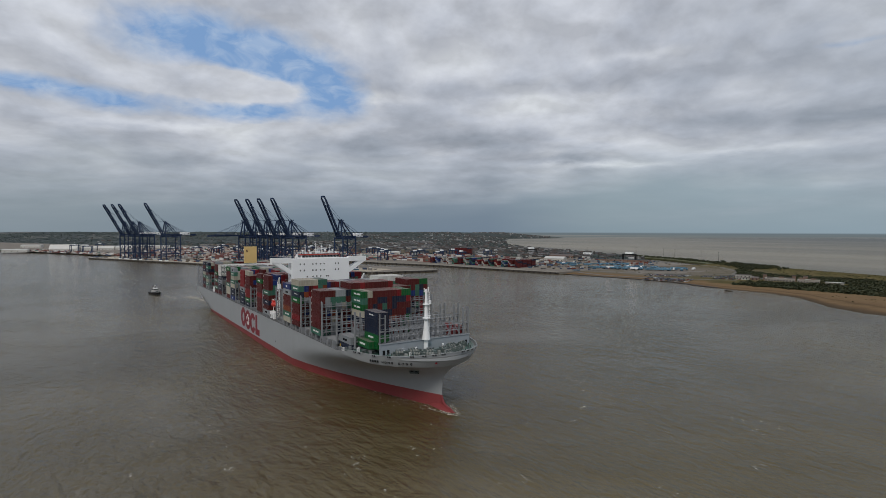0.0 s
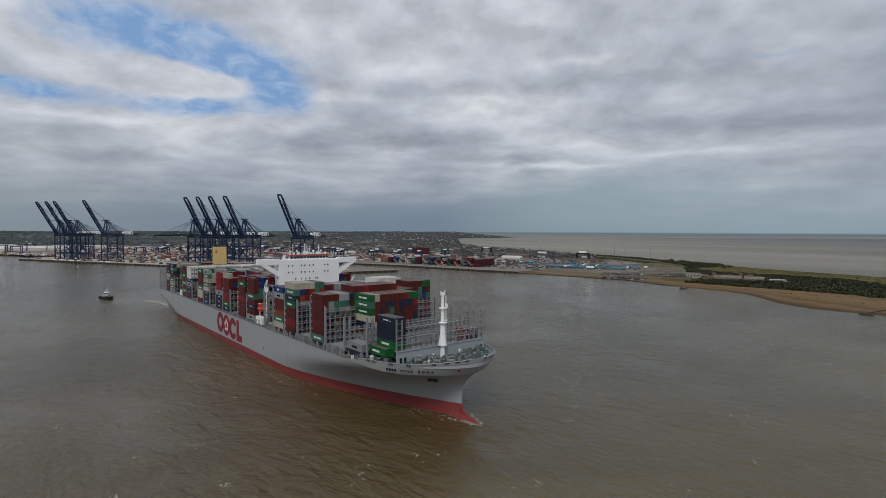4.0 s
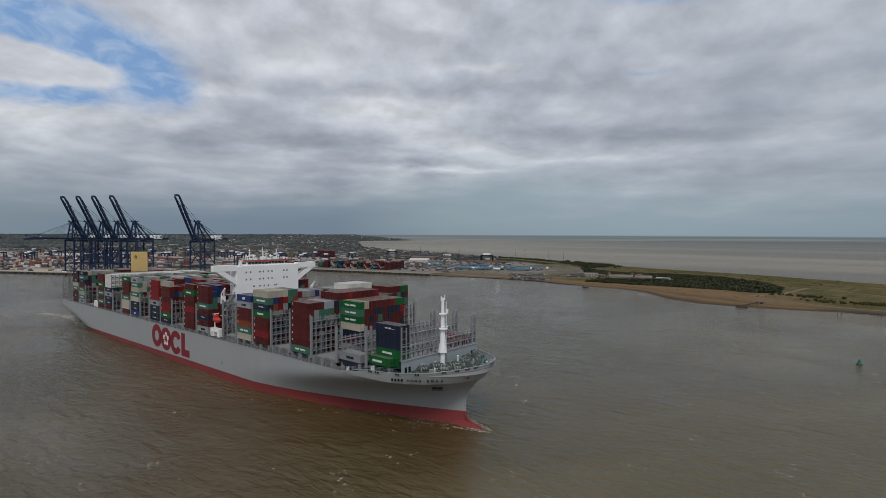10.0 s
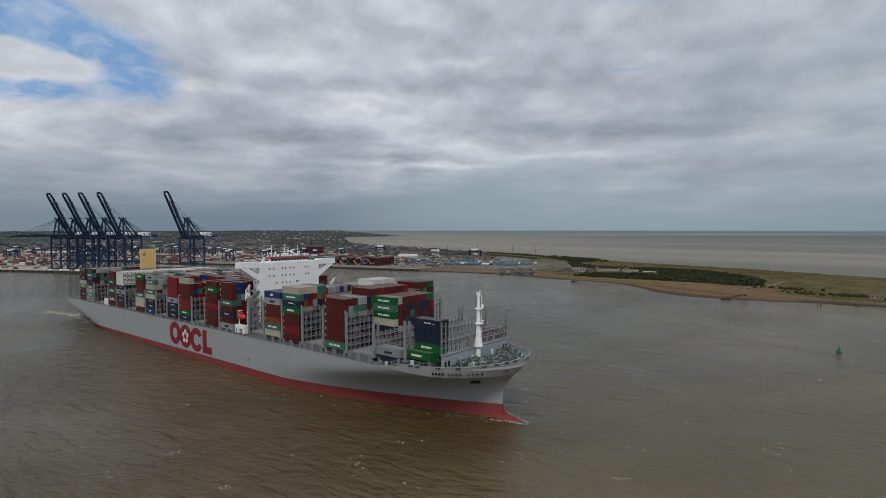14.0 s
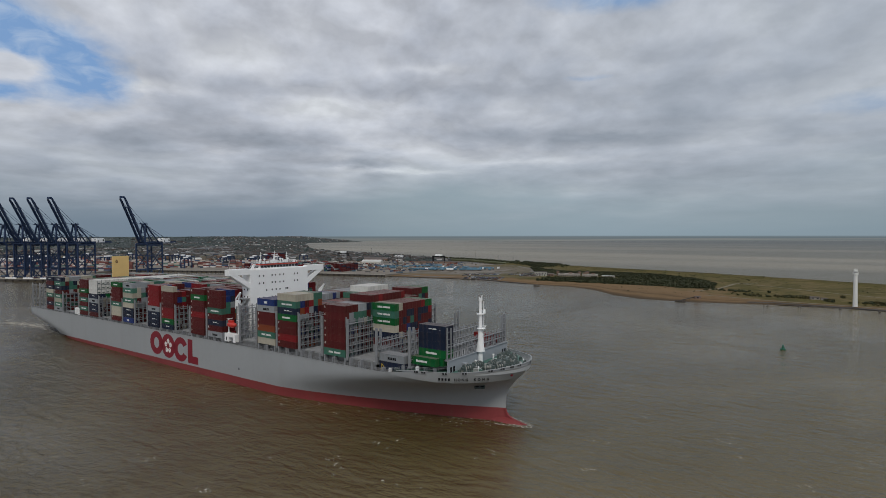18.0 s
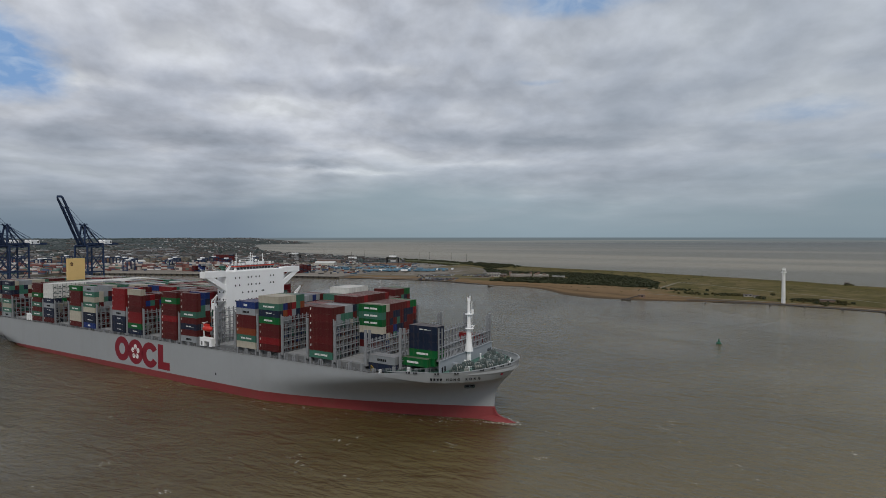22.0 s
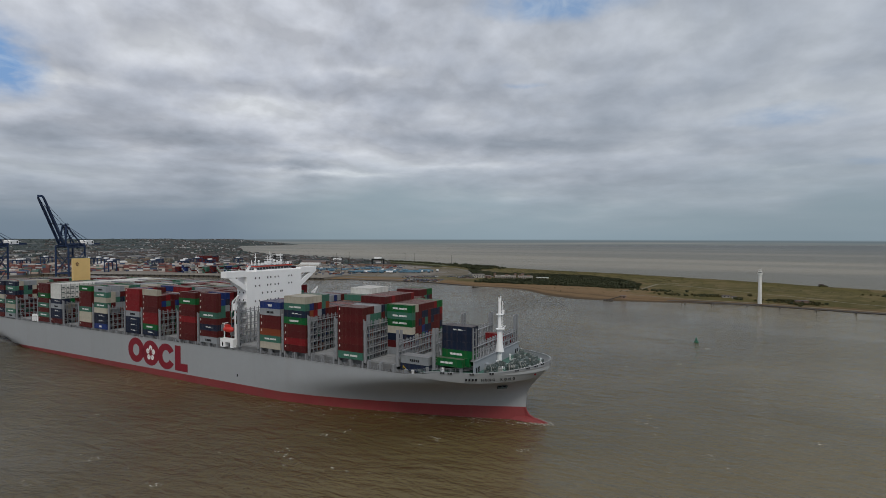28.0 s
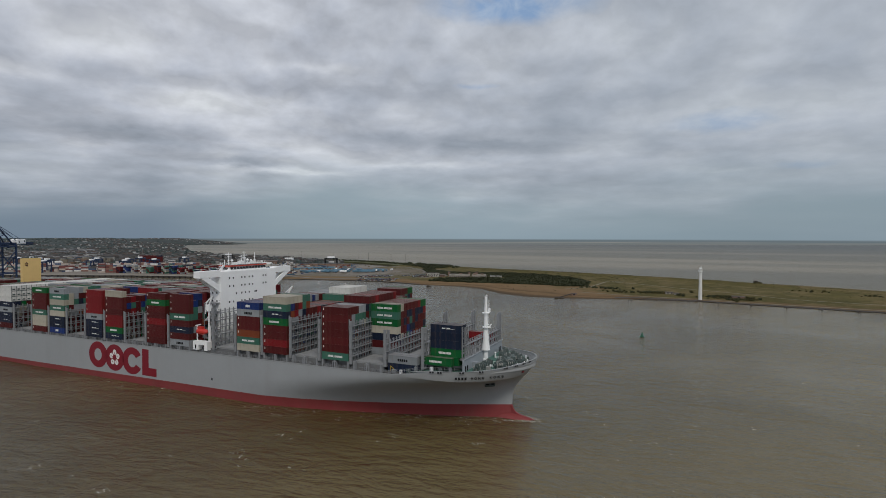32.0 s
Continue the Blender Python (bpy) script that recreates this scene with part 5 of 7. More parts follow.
for y in (-9.5, -5.0, 6.0, 10.5):
    part("support_frame", Geo().bar((379.9, y, 25.4), (379.0, y + 3.2, 31.0), 0.35).bar((379.9, y + 6.4, 25.4), (379.0, y + 3.2, 31.0), 0.35), M_LASH, ship)
mast = part("foremast", Geo().tube((381, -0.9, 20.9), (381, -0.9, 25.4), 0.9, 0.9, 14).tube((381, -0.9, 25.4), (381, -0.9, 29.0), 1.75, 1.15, 16).tube((381, -0.9, 29.0), (381, -0.9, 34.0), 1.15, 0.78, 16).tube((381, -0.9, 34.0), (381, -0.9, 45.4), 0.78, 0.5, 14), M_WHITE, ship, "white tapered foremast with platforms")
part("platform", Geo().tube((381.3, -0.9, 34.2), (381.3, -0.9, 34.4), 1.7, 1.7, 12).bar((382.4, -0.9, 34.5), (383.2, -0.3, 35.6), 0.3).box(381.6, 382.0, -2.0, 0.9, 35.2, 35.3), M_WHITE, mast)
part("platform", Geo().tube((381, -0.9, 39.8), (381, -0.9, 40.0), 1.5, 1.5, 12).box(381.6, 382.3, 0.1, 0.8, 40.0, 41.6).box(379.9, 382.1, 0.6, 0.7, 40.8, 40.9), M_WHITE, mast)
part("masthead", Geo().bar((381, -2.0, 45.2), (381, 0.3, 45.2), 0.3).tube((381, -1.8, 45.2), (381, -1.8, 46.6), 0.18).tube((381, 0.1, 45.2), (381, 0.1, 46.9), 0.2).box(380.7, 381.3, -1.3, -0.6, 45.4, 46.1), M_WHITE, mast)
part("ladder", Geo().bar((381.9, -0.2, 26), (381.9, -0.2, 45), 0.07).bar((381.9, 0.2, 26), (381.9, 0.2, 45), 0.07), M_WHITE, mast)


def winch(x, y, turn, size):
    w = part("mooring_winch", Geo().box(-1.6 * size, 1.6 * size, -1.0, 1.0, 0, 0.4), M_WINCH, ship, "grey-green mooring winch with pale rope", at=pose(x, y, 20.9, 0, 0, turn))
    part("drum", Geo().tube((-1.3 * size, 0, 1.35), (1.3 * size, 0, 1.35), 0.62, n=12), M_ROPE, w, "rope drum")
    for dx in (-1.35, -0.45, 0.45, 1.35):
        part("flange", Geo().tube(((dx - 0.08) * size, 0, 1.35), ((dx + 0.08) * size, 0, 1.35), 1.22, n=14), M_WINCH, w)
    part("brake_arch", Geo().bar((-0.9 * size, -1.1, 0.3), (-0.9 * size, -0.2, 2.8), 0.22).bar((-0.9 * size, 1.1, 0.3), (-0.9 * size, 0.2, 2.8), 0.22).bar((-0.9 * size, -0.3, 2.8), (0.9 * size, 0.3, 2.8), 0.2), M_ROPE, w, "pale brake frame")
    part("motor", Geo().box(1.6 * size, 2.6 * size, -0.6, 0.6, 0.4, 1.9), M_STEEL, w)
    part("warping_head", Geo().tube((-2.2 * size, 0, 1.35), (-1.5 * size, 0, 1.35), 0.55, 0.42, 10), M_STEEL, w)


M_WINCH = paint("winch_grey", (0.105, 0.135, 0.132), 0.45, vary=0.3, scale=0.8, dirt=0.3)
M_ROPE = paint("pale_rope", (0.29, 0.295, 0.28), 0.85, vary=0.2, scale=2.0, bump=0.3)
for x, y, turn, size in ((384.5, -9.0, 80, 1.3), (384.5, 9.0, 100, 1.3), (388.0, -3.6, 90, 1.5), (388.0, 3.6, 90, 1.5), (392.2, -6.0, 60, 1.1), (392.2, 6.0, 120, 1.1), (395.2, 0.0, 90, 1.2),
                         (384.0, -15.0, 70, 1.1), (384.0, 15.0, 110, 1.1), (389.6, -10.0, 40, 1.0), (389.6, 10.0, 140, 1.0)):
    winch(x, y, turn, size)
for k in (-1, 1):
    wl = part("windlass", Geo().box(-1.8, 1.8, -1.4, 1.4, 0, 0.6).box(-1.2, -0.2, -1.2, 1.2, 0.6, 2.2), M_WINCH, ship, "heavy grey anchor windlass", at=pose(391.0, k * 2.6, 20.9, 0, 0, 90))
    part("gypsy_wheel", Geo().tube((0.1, -0.5, 1.6), (0.1, 0.5, 1.6), 1.25, 1.25, 14), M_WINCH, wl)
    part("gearbox", Geo().box(0.6, 1.7, -1.0, 1.0, 0.6, 2.0), M_ROPE, wl)
    part("anchor_chain", Geo().bar((392.2, k * 2.6, 21.9), (396.2, k * 4.4, 21.0), 0.3), M_BLACK, ship)
    part("chain_stopper", Geo().box(393.4, 394.6, k * 3.5 - 0.5, k * 3.5 + 0.5, 20.9, 22.0), M_WINCH, ship)
    for x, y, r, h in ((382.4, 6.5, 0.5, 2.0), (383.0, 12.4, 0.4, 1.6), (387.0, 12.0, 0.35, 1.3), (394.4, 9.0, 0.35, 1.2), (397.0, 2.0, 0.3, 1.4)):
        part("mushroom_vent", Geo().tube((x, k * y, 20.9), (x, k * y, 20.9 + h), r * 0.6, r * 0.6, 8).tube((x, k * y, 20.9 + h), (x, k * y, 21.2 + h), r, r * 0.7, 10), M_WHITE, ship)
    for x, y, lx, ly, h in ((386.0, 13.6, 1.6, 1.0, 1.2), (390.6, 8.0, 1.2, 0.8, 1.0), (382.0, 16.4, 1.4, 1.0, 1.4), (394.6, 5.6, 0.8, 0.7, 1.1), (388.4, 6.6, 1.0, 0.6, 1.5)):
        part("deck_locker", Geo().box(x, x + lx, k * y - ly / 2, k * y + ly / 2, 20.9, 20.9 + h), M_ROPE, ship)
    for x0, y0, x1, y1 in ((383.5, 4.5, 390.0, 5.2), (385.0, 11.2, 391.5, 8.8), (391.8, 4.8, 396.4, 3.2)):
        wr = Geo()
        for h in (0.55, 1.1):
            wr.bar((x0, k * y0, 20.9 + h), (x1, k * y1, 20.9 + h), 0.08)
        for u in (0, 0.33, 0.66, 1):
            wr.bar((x0 + (x1 - x0) * u, k * (y0 + (y1 - y0) * u), 20.9), (x0 + (x1 - x0) * u, k * (y0 + (y1 - y0) * u), 22.0), 0.08)
        part("walkway_rail", wr, M_WHITE, ship)
bits = Geo().tube((0, -0.6, 0), (0, -0.6, 1.2), 0.3).tube((0, 0.6, 0), (0, 0.6, 1.2), 0.3).box(-0.5, 0.5, -1.1, 1.1, 0, 0.15).mesh("bollard", M_STEEL)
for x, y in ((386.5, -17.0), (391.5, -12.2), (395.5, -8.0), (398.3, -3.5), (386.5, 17.0), (391.5, 12.2), (395.5, 8.0), (398.3, 3.5), (383.0, -18.5), (383.0, 18.5)):
    part("bollard", bits, None, ship, at=pose(x, y, 20.9))

for k in (-1, 1):
    rail = Geo()
    stations = [(x, k * (hull_b(x, knuckle_z(x)) - 0.4), deck_z(x)) for x in [352 + 1.6 * i for i in range(18)]]
    for p, q in zip(stations, stations[1:]):
        rail.bar(p, (p[0], p[1], p[2] + 1.15), 0.09)
        for h in (0.6, 1.12):
            rail.bar((p[0], p[1], p[2] + h), (q[0], q[1], q[2] + h), 0.07)
    part("side_rail", rail, M_LASH, ship)
    for x, lx, h, mat in ((354.4, 1.2, 1.6, M_LASH), (357.6, 0.7, 1.2, M_WHITE), (360.2, 1.6, 1.3, M_STEEL), (363.4, 0.8, 1.9, M_LASH), (369.0, 1.0, 1.4, M_WHITE), (371.8, 1.4, 1.1, M_STEEL), (375.4, 0.9, 1.5, M_LASH)):
        y = k * (hull_b(x, knuckle_z(x)) - 1.6)
        z = 16.5 + 0.0085 * x if x < 361.5 else 20.9
        part("deck_locker", Geo().box(x, x + lx, y - 0.5, y + 0.5, z, max(deck_z(x), z) + h - 0.4), mat, ship)
part("pilot_davit", Geo().bar((353.2, -27.0, 19.6), (353.2, -27.0, 21.9), 0.16).bar((353.2, -27.0, 21.9), (355.0, -27.3, 20.6), 0.16), M_YELLOW, ship, "yellow davit at the side")
# ship's name: bars for the line's mark, letters for the port-like name
def letter(ch, size):
    cu = bpy.data.curves.new("letter", "FONT")
    cu.body, cu.size, cu.extrude, cu.align_x = ch, size, 0.02, "CENTER"
    cu.offset = 0.045
    tmp = bpy.data.objects.new("letter", cu)
    scene.collection.objects.link(tmp)
    me = bpy.data.meshes.new_from_object(tmp.evaluated_get(bpy.context.evaluated_depsgraph_get()))
    bpy.data.objects.remove(tmp)
    me.materials.clear()
    me.materials.append(M_BLACK)
    return me


LETTERS = {c: letter(c, 1.22) for c in "HONGK"}
for i, ch in enumerate("HONG KONG"):
    if ch != " ":
        part("letter", LETTERS[ch], None, ship, "dark name lettering on the bow", at=hull_frame(383.4 + i * 1.09, 18.9) @ pose(0, -0.42, 0, 90, 0, 0))
bar = Geo().box(-0.34, 0.34, -0.08, 0.05, 0, 0.86).mesh("name_bar", M_BLACK)
for i in range(4):
    part("name_bar", bar, None, ship, at=hull_frame(378.4 + i * 1.02, 18.9) @ pose(0, -0.36, 0))

# ---- quay cranes ----
# x along the quay, y inland from the waterside rail, z from the quay
H_GIRDER = 53.5


def crane_parts(ob, up):
    def bars(name, label, *rows):
        for p, q, w, h in rows:
            part(name, Geo().bar(p, q, w, h), M_CRANE, ob, label)

    H = H_GIRDER
    for x in (-9, 9):
        bars("leg", "dark blue portal leg", *[((x, y, 0.0), (x, y, H), 1.7, 1.7) for y in (0, 33)])
        bars("cross_beam", "", ((x, 0, 15), (x, 33, 15), 1.3, 1.6), ((x, 0, H - 2), (x, 33, H - 2), 1.4, 1.8), ((x, 0, 36), (x, 33, 36), 0.9, 0.9))
        bars("brace", "", ((x, 0, 17), (x, 33, 46), 0.9, 0.9), ((x, 33, 17), (x, 0, 46), 0.7, 0.7), ((x, 3, 15), (x, 16, 2), 0.8, 0.8), ((x, 30, 15), (x, 17, 2), 0.8, 0.8))
    for y in (0, 33):
        bars("sill_beam", "", ((-9, y, 15), (9, y, 15), 1.3, 1.6), ((-9, y, H), (9, y, H), 1.4, 1.8))
        bars("bogie_beam", "", ((-13, y, 2.6), (13, y, 2.6), 1.4, 1.2))
        for x in (-10.5, 10.5):
            part("bogie", Geo().box(x - 4.2, x + 4.2, y - 1.0, y + 1.0, 0.0, 2.0), M_WHITE, ob, "white wheel bogie")
        bars("brace", "", ((-9, y, 17), (9, y, 40), 0.7, 0.7), ((9, y, 17), (-9, y, 40), 0.7, 0.7))
    b = Geo()
    for x in (-3.6, 3.6):
        b.bar((x, -2, H_GIRDER + 2), (x, 74, H_GIRDER + 2), 1.2, 2.2)
    for y in range(2, 74, 8):
        b.bar((-3.6, y, H_GIRDER + 2), (3.6, y, H_GIRDER + 2), 0.6)
    part("girder", b, M_CRANE, ob)
    a = Geo()
    for x in (-5, 5):
        a.bar((x, 0, H_GIRDER), (x * 0.5, 5, 82), 1.7).bar((x, 33, H_GIRDER), (x * 0.5, 5, 82), 1.3).bar((x, 0, H_GIRDER + 8), (x * 0.8, 17, H_GIRDER + 13), 0.8).bar((x * 0.8, 2, 68), (x * 0.8, 20, 68), 0.7)
        a.bar((x * 0.5, 5, 82), (x * 0.8, 58, H_GIRDER + 3), 0.45).bar((x * 0.5, 5, 82), (x * 0.8, 44, H_GIRDER + 3), 0.45)
    a.bar((-3.5, 5, 82), (3.5, 5, 82), 1.6, 2.0).bar((-3.2, 4, 70), (3.2, 4, 70), 0.8)
    part("apex_frame", a, M_CRANE, ob)
    a = Geo()
    # rails, sheaves and lamps crowded on the apex
    for x in (-3.4, 3.4):
        a.bar((x, 1.5, 82.6), (x, 9.5, 82.6), 0.25, 0.9).tube((x - 0.5, 3.0, 83.6), (x + 0.5, 3.0, 83.6), 1.2, 1.2, 10).bar((x, 6.5, 82.0), (x, 6.5, 85.4), 0.22).bar((x, 8.8, 82.0), (x, 8.8, 84.4), 0.22)
        a.bar((x, 14.0, H_GIRDER), (x * 0.6, 6.0, 80), 0.9)
    a.bar((-3.4, 9.5, 83.2), (3.4, 9.5, 83.2), 0.25).bar((-3.4, 1.5, 83.2), (3.4, 1.5, 83.2), 0.25)
    part("apex_platform", a, M_CRANE, ob)
    wk = Geo()
    for x in (-6.2, 6.2):
        wk.box(x - 0.9, x + 0.9, -1, 73, H_GIRDER + 0.3, H_GIRDER + 0.6).bar((x, -1, H_GIRDER + 1.7), (x, 73, H_GIRDER + 1.7), 0.14)
        for y in range(0, 74, 6):
            wk.bar((x, y, H_GIRDER + 0.6), (x, y, H_GIRDER + 1.7), 0.14)
    wk.box(-4.6, 4.6, 62, 72, H_GIRDER - 0.6, H_GIRDER + 0.6)
    part("walkway", wk, M_CRANE, ob)
    mh = Geo().prism([(-5.4, 41), (5.4, 41), (5.4, 57.2), (4.6, 58.6), (-4.6, 58.6), (-5.4, 57.2)], H_GIRDER + 1.2, H_GIRDER + 6.6).box(-4.7, 4.7, 42.5, 57, H_GIRDER + 6.6, H_GIRDER + 7.6)
    mh = part("machinery_house", mh, M_WHITE, ob, "white machinery house")
    part("vent_opening", Geo().box(5.38, 5.48, 53.4, 56.2, H_GIRDER + 3.0, H_GIRDER + 6.0).box(5.38, 5.48, 43.4, 45.0, H_GIRDER + 2.2, H_GIRDER + 4.6), M_BLACK, mh)
    part("trolley", Geo().box(-4.4, 4.4, 20, 26, H_GIRDER - 1.6, H_GIRDER + 0.2).box(1.2, 4.0, 27, 30, H_GIRDER - 4.4, H_GIRDER - 1.4), M_CRANE, ob)
    d = Geo()
    tip = (-38.6, 123.6) if up else (-72.0, H_GIRDER + 2)
    base = Vector((0, -1.0, H_GIRDER + 2))
    end = Vector((0, tip[0], tip[1] - PORT_Z if up else tip[1]))
    run = end - base
    # two slender box girders tied by cross bars, closed by a rounded nose
    for x in (-3.7, 3.7):
        d.bar(base + Vector((x, 0, 0)), base + run * 0.96 + Vector((x, 0, 0)), 1.5, 2.3)
        d.bar(base + Vector((x, 1.9, 2.6)), base + run * 0.90 + Vector((x, 1.3, 1.8)), 0.35)
        d.bar(base + run * 0.96 + Vector((x, 0, 0)), base + run * 0.99 + Vector((x * 0.85, 0, 0)), 1.2, 2.4)
        d.bar(base + run * 0.99 + Vector((x * 0.85, 0, 0)), end + Vector((x * 0.75, 0, 0)), 1.3, 2.4)
    d.bar(end + Vector((-2.6, 0, -0.3)), end + Vector((2.6, 0, -0.3)), 2.0, 2.8)
    side = Vector((0, run.z, -run.y)).normalized()
    for i in range(10):
        p = base + run * (0.02 + i * 0.082)
        d.bar(p + Vector((-3.2, 0, 0)), p + Vector((3.2, 0, 0)), 0.9, 0.8)
        d.bar(p + Vector((-3.2, 1.0, 1.0)), p + Vector((-3.2, 1.9, 2.4)), 0.3)
    for x in (-1.7, 1.7):
        d.bar(base + Vector((x, 0, 0)), base + run * 0.76 + Vector((x, 0, 0)), 1.0, 0.9)
    # hinged stay brackets and a service platform part of the way up
    for k, w in ((0.44, 1.6), (0.76, 2.4)):
        p = base + run * k
        for x in (-3.2, 3.2):
            d.bar(p + Vector((x, 0, 0)), p + side * w + run * 0.015 + Vector((x, 0, 0)), 1.6, 1.2)
        d.bar(p + side * w + Vector((-4.4, 0, 0)), p + side * w + Vector((4.4, 0, 0)), 0.8, 0.8)
    part("boom", d, M_CRANE, ob, "raised lattice boom" if up else "lowered boom")
    top = Vector((0, 5, 82))
    for x in (-2.5, 2.5):
        for k in ((0.45, 0.9) if up else (0.35, 0.6, 0.95)):
            part("stay", Geo().bar(top + Vector((x, 0, 0)), base + run * k + Vector((x, 0, 0)), 0.3), M_CRANE, ob)


def make_crane(s, up=True):
    p = quay(s, 0)
    ob = thing("quay_crane", "dark blue ship-to-shore gantry crane with " + ("raised boom" if up else "lowered boom") + " on the quay", "crane", group="quay cranes",
               at=pose(p.x, p.y, PORT_Z, 0, 0, math.degrees(math.atan2(QD.y, QD.x))))
    crane_parts(ob, up)
    return ob


first = make_crane(-10.5)
for s in (-125, -158, -187, -216, -490, -583, -610, -642):
    q = quay(s, 0)
    copy_thing(first, pose(q.x, q.y, PORT_Z, 0, 0, math.degrees(math.atan2(QD.y, QD.x))))
make_crane(-247, False)

# ---- tower, buoy, tug ----
tower = thing("radar_tower", "slim white concrete radar tower at the water's edge", "tower", at=pose(518, 461, 2.9))
part("shaft", Geo().tube((0, 0, -1.5), (0, 0, 30), 1.95, 1.45, 16), M_TOWER, tower)
part("gallery", Geo().tube((0, 0, 29.2), (0, 0, 29.7), 2.5, 2.5, 16), M_TOWER, tower)
rl = Geo()
for i in range(12):
    a, b = i * math.pi / 6, (i + 1) * math.pi / 6
    rl.bar((2.4 * math.cos(a), 2.4 * math.sin(a), 29.7), (2.4 * math.cos(a), 2.4 * math.sin(a), 30.9), 0.12)
    rl.bar((2.4 * math.cos(a), 2.4 * math.sin(a), 30.9), (2.4 * math.cos(b), 2.4 * math.sin(b), 30.9), 0.12)
part("railing", rl, M_TOWER, tower)
part("lookout", Geo().tube((0, 0, 29.7), (0, 0, 32.2), 1.6, 1.7, 12), M_TOWER, tower, "pale equipment room")
part("window_band", Geo().tube((0, 0, 31.0), (0, 0, 31.6), 1.7, 1.74, 12), M_GLASS, tower)
part("cap", Geo().tube((0, 0, 32.2), (0, 0, 32.8), 1.95, 1.7, 12), M_TOWER, tower)
part("aerial", Geo().bar((-1.6, 0, 33.8), (1.6, 0, 33.8), 0.35).tube((0, 0, 32.8), (0, 0, 34.8), 0.15).tube((1.0, 0.6, 32.8), (1.0, 0.6, 35.6), 0.1), M_TOWER, tower)
buoy = thing("channel_buoy", "green conical channel buoy afloat", "buoy", at=pose(475, 209, 0))
part("float", Geo().tube((0, 0, -0.6), (0, 0, 0.9), 2.0, 1.8, 14), M_BUOY, buoy)
part("tower", Geo().tube((0, 0, 0.9), (0, 0, 2.7), 1.05, 0.5, 8).tube((0, 0, 2.7), (0, 0, 2.9), 0.75, 0.75, 8), M_BUOY, buoy)
part("topmark", Geo().tube((0, 0, 2.9), (0, 0, 4.1), 0.62, 0.05, 8), M_BUOY, buoy, "dark green cone topmark")
TUG_ROWS = ((0, -136, -76, 10), (8, -109, -71, 10), (16, -82, -67, 10), (24, -55, -62, 10), (32, -28, -58, 10))
tug = thing("tug", "black-hulled harbour tug with pale wheelhouse following the ship", "boat")
part("hull", Geo().add([(-14, -4, -0.6), (8, -4.6, -0.6), (14, -2.2, -0.6), (15, 0, -0.6), (14, 2.2, -0.6), (8, 4.6, -0.6), (-14, 4, -0.6),
                        (-15, -4.8, 2.2), (8, -5.4, 3.0), (14.4, -2.8, 3.8), (16.2, 0, 4.0), (14.4, 2.8, 3.8), (8, 5.4, 3.0), (-15, 4.8, 2.2)],
                       [(i, (i + 1) % 7, 7 + (i + 1) % 7, 7 + i) for i in range(7)] + [tuple(range(7, 14))]), M_TUG, tug)
part("fender", Geo().tube((15.8, -2.5, 3.2), (15.8, 2.5, 3.2), 0.8, n=8).bar((-14, -5, 2.0), (9, -5.5, 2.7), 0.5).bar((-14, 5, 2.0), (9, 5.5, 2.7), 0.5), M_BLACK, tug)
part("deckhouse", Geo().box(-4, 8, -3.2, 3.2, 2.4, 5.4), M_TUGHOUSE, tug, "pale deckhouse with dark windows")
wh = part("wheelhouse", Geo().prism([(0, -2.4), (5, -2.4), (6, -1.2), (6, 1.2), (5, 2.4), (0, 2.4)], 5.4, 8.2), M_TUGHOUSE, tug)
part("roof", Geo().prism([(-0.4, -2.8), (5.3, -2.8), (6.5, -1.4), (6.5, 1.4), (5.3, 2.8), (-0.4, 2.8)], 8.2, 8.5), M_WHITE, wh)
part("window", Geo().prism([(-0.05, -2.46), (5.05, -2.46), (6.06, -1.25), (6.06, 1.25), (5.05, 2.46), (-0.05, 2.46)], 6.7, 7.6), M_GLASS, wh)
part("mast", Geo().tube((1.5, 0, 8.2), (1.5, 0, 13), 0.18).bar((1.5, -1.4, 11), (1.5, 1.4, 11), 0.2), M_BLACK, tug)
part("funnel", Geo().tube((-2.5, -1.6, 5.4), (-2.8, -1.6, 8.6), 0.6).tube((-2.5, 1.6, 5.4), (-2.8, 1.6, 8.6), 0.6), M_TUG, tug)
part("signal_frame", Geo().bar((1.0, -2.6, 8.4), (1.5, -0.3, 12.4), 0.26).bar((1.0, 2.6, 8.4), (1.5, 0.3, 12.4), 0.26).bar((1.2, -1.6, 10.2), (1.2, 1.6, 10.2), 0.22).bar((-3.0, 0, 6.0), (1.4, 0, 11.4), 0.22), M_WHITE, tug, "white signal frame over the wheelhouse")
part("bulwark", Geo().bar((-14.6, -4.7, 2.6), (8, -5.3, 3.4), 0.25, 1.0).bar((-14.6, 4.7, 2.6), (8, 5.3, 3.4), 0.25, 1.0).bar((8, -5.3, 3.4), (14.4, -2.8, 4.2), 0.25, 1.0).bar((8, 5.3, 3.4), (14.4, 2.8, 4.2), 0.25, 1.0), M_TUG, tug)
tyre = Geo().tube((0, 0.3, 0), (0, -0.3, 0), 0.75, 0.75, 12).mesh("tyre_fender", M_BLACK)
for i in range(6):
    for k in (-1, 1):
        part("tyre_fender", tyre, None, tug, at=pose(-12 + i * 3.6, k * (4.95 + i * 0.09), 1.9 + i * 0.12))
part("tow_winch", Geo().tube((11, -1.2, 4.6), (11, 1.2, 4.6), 0.8), M_STEEL, tug)

for whole, k in ((tug, 0.8), (buoy, 0.82)):
    for piece in whole.children_recursive:
        piece.location *= k
    for me in {piece.data for piece in whole.children_recursive}:
        me.transform(Matrix.Scale(k, 4))

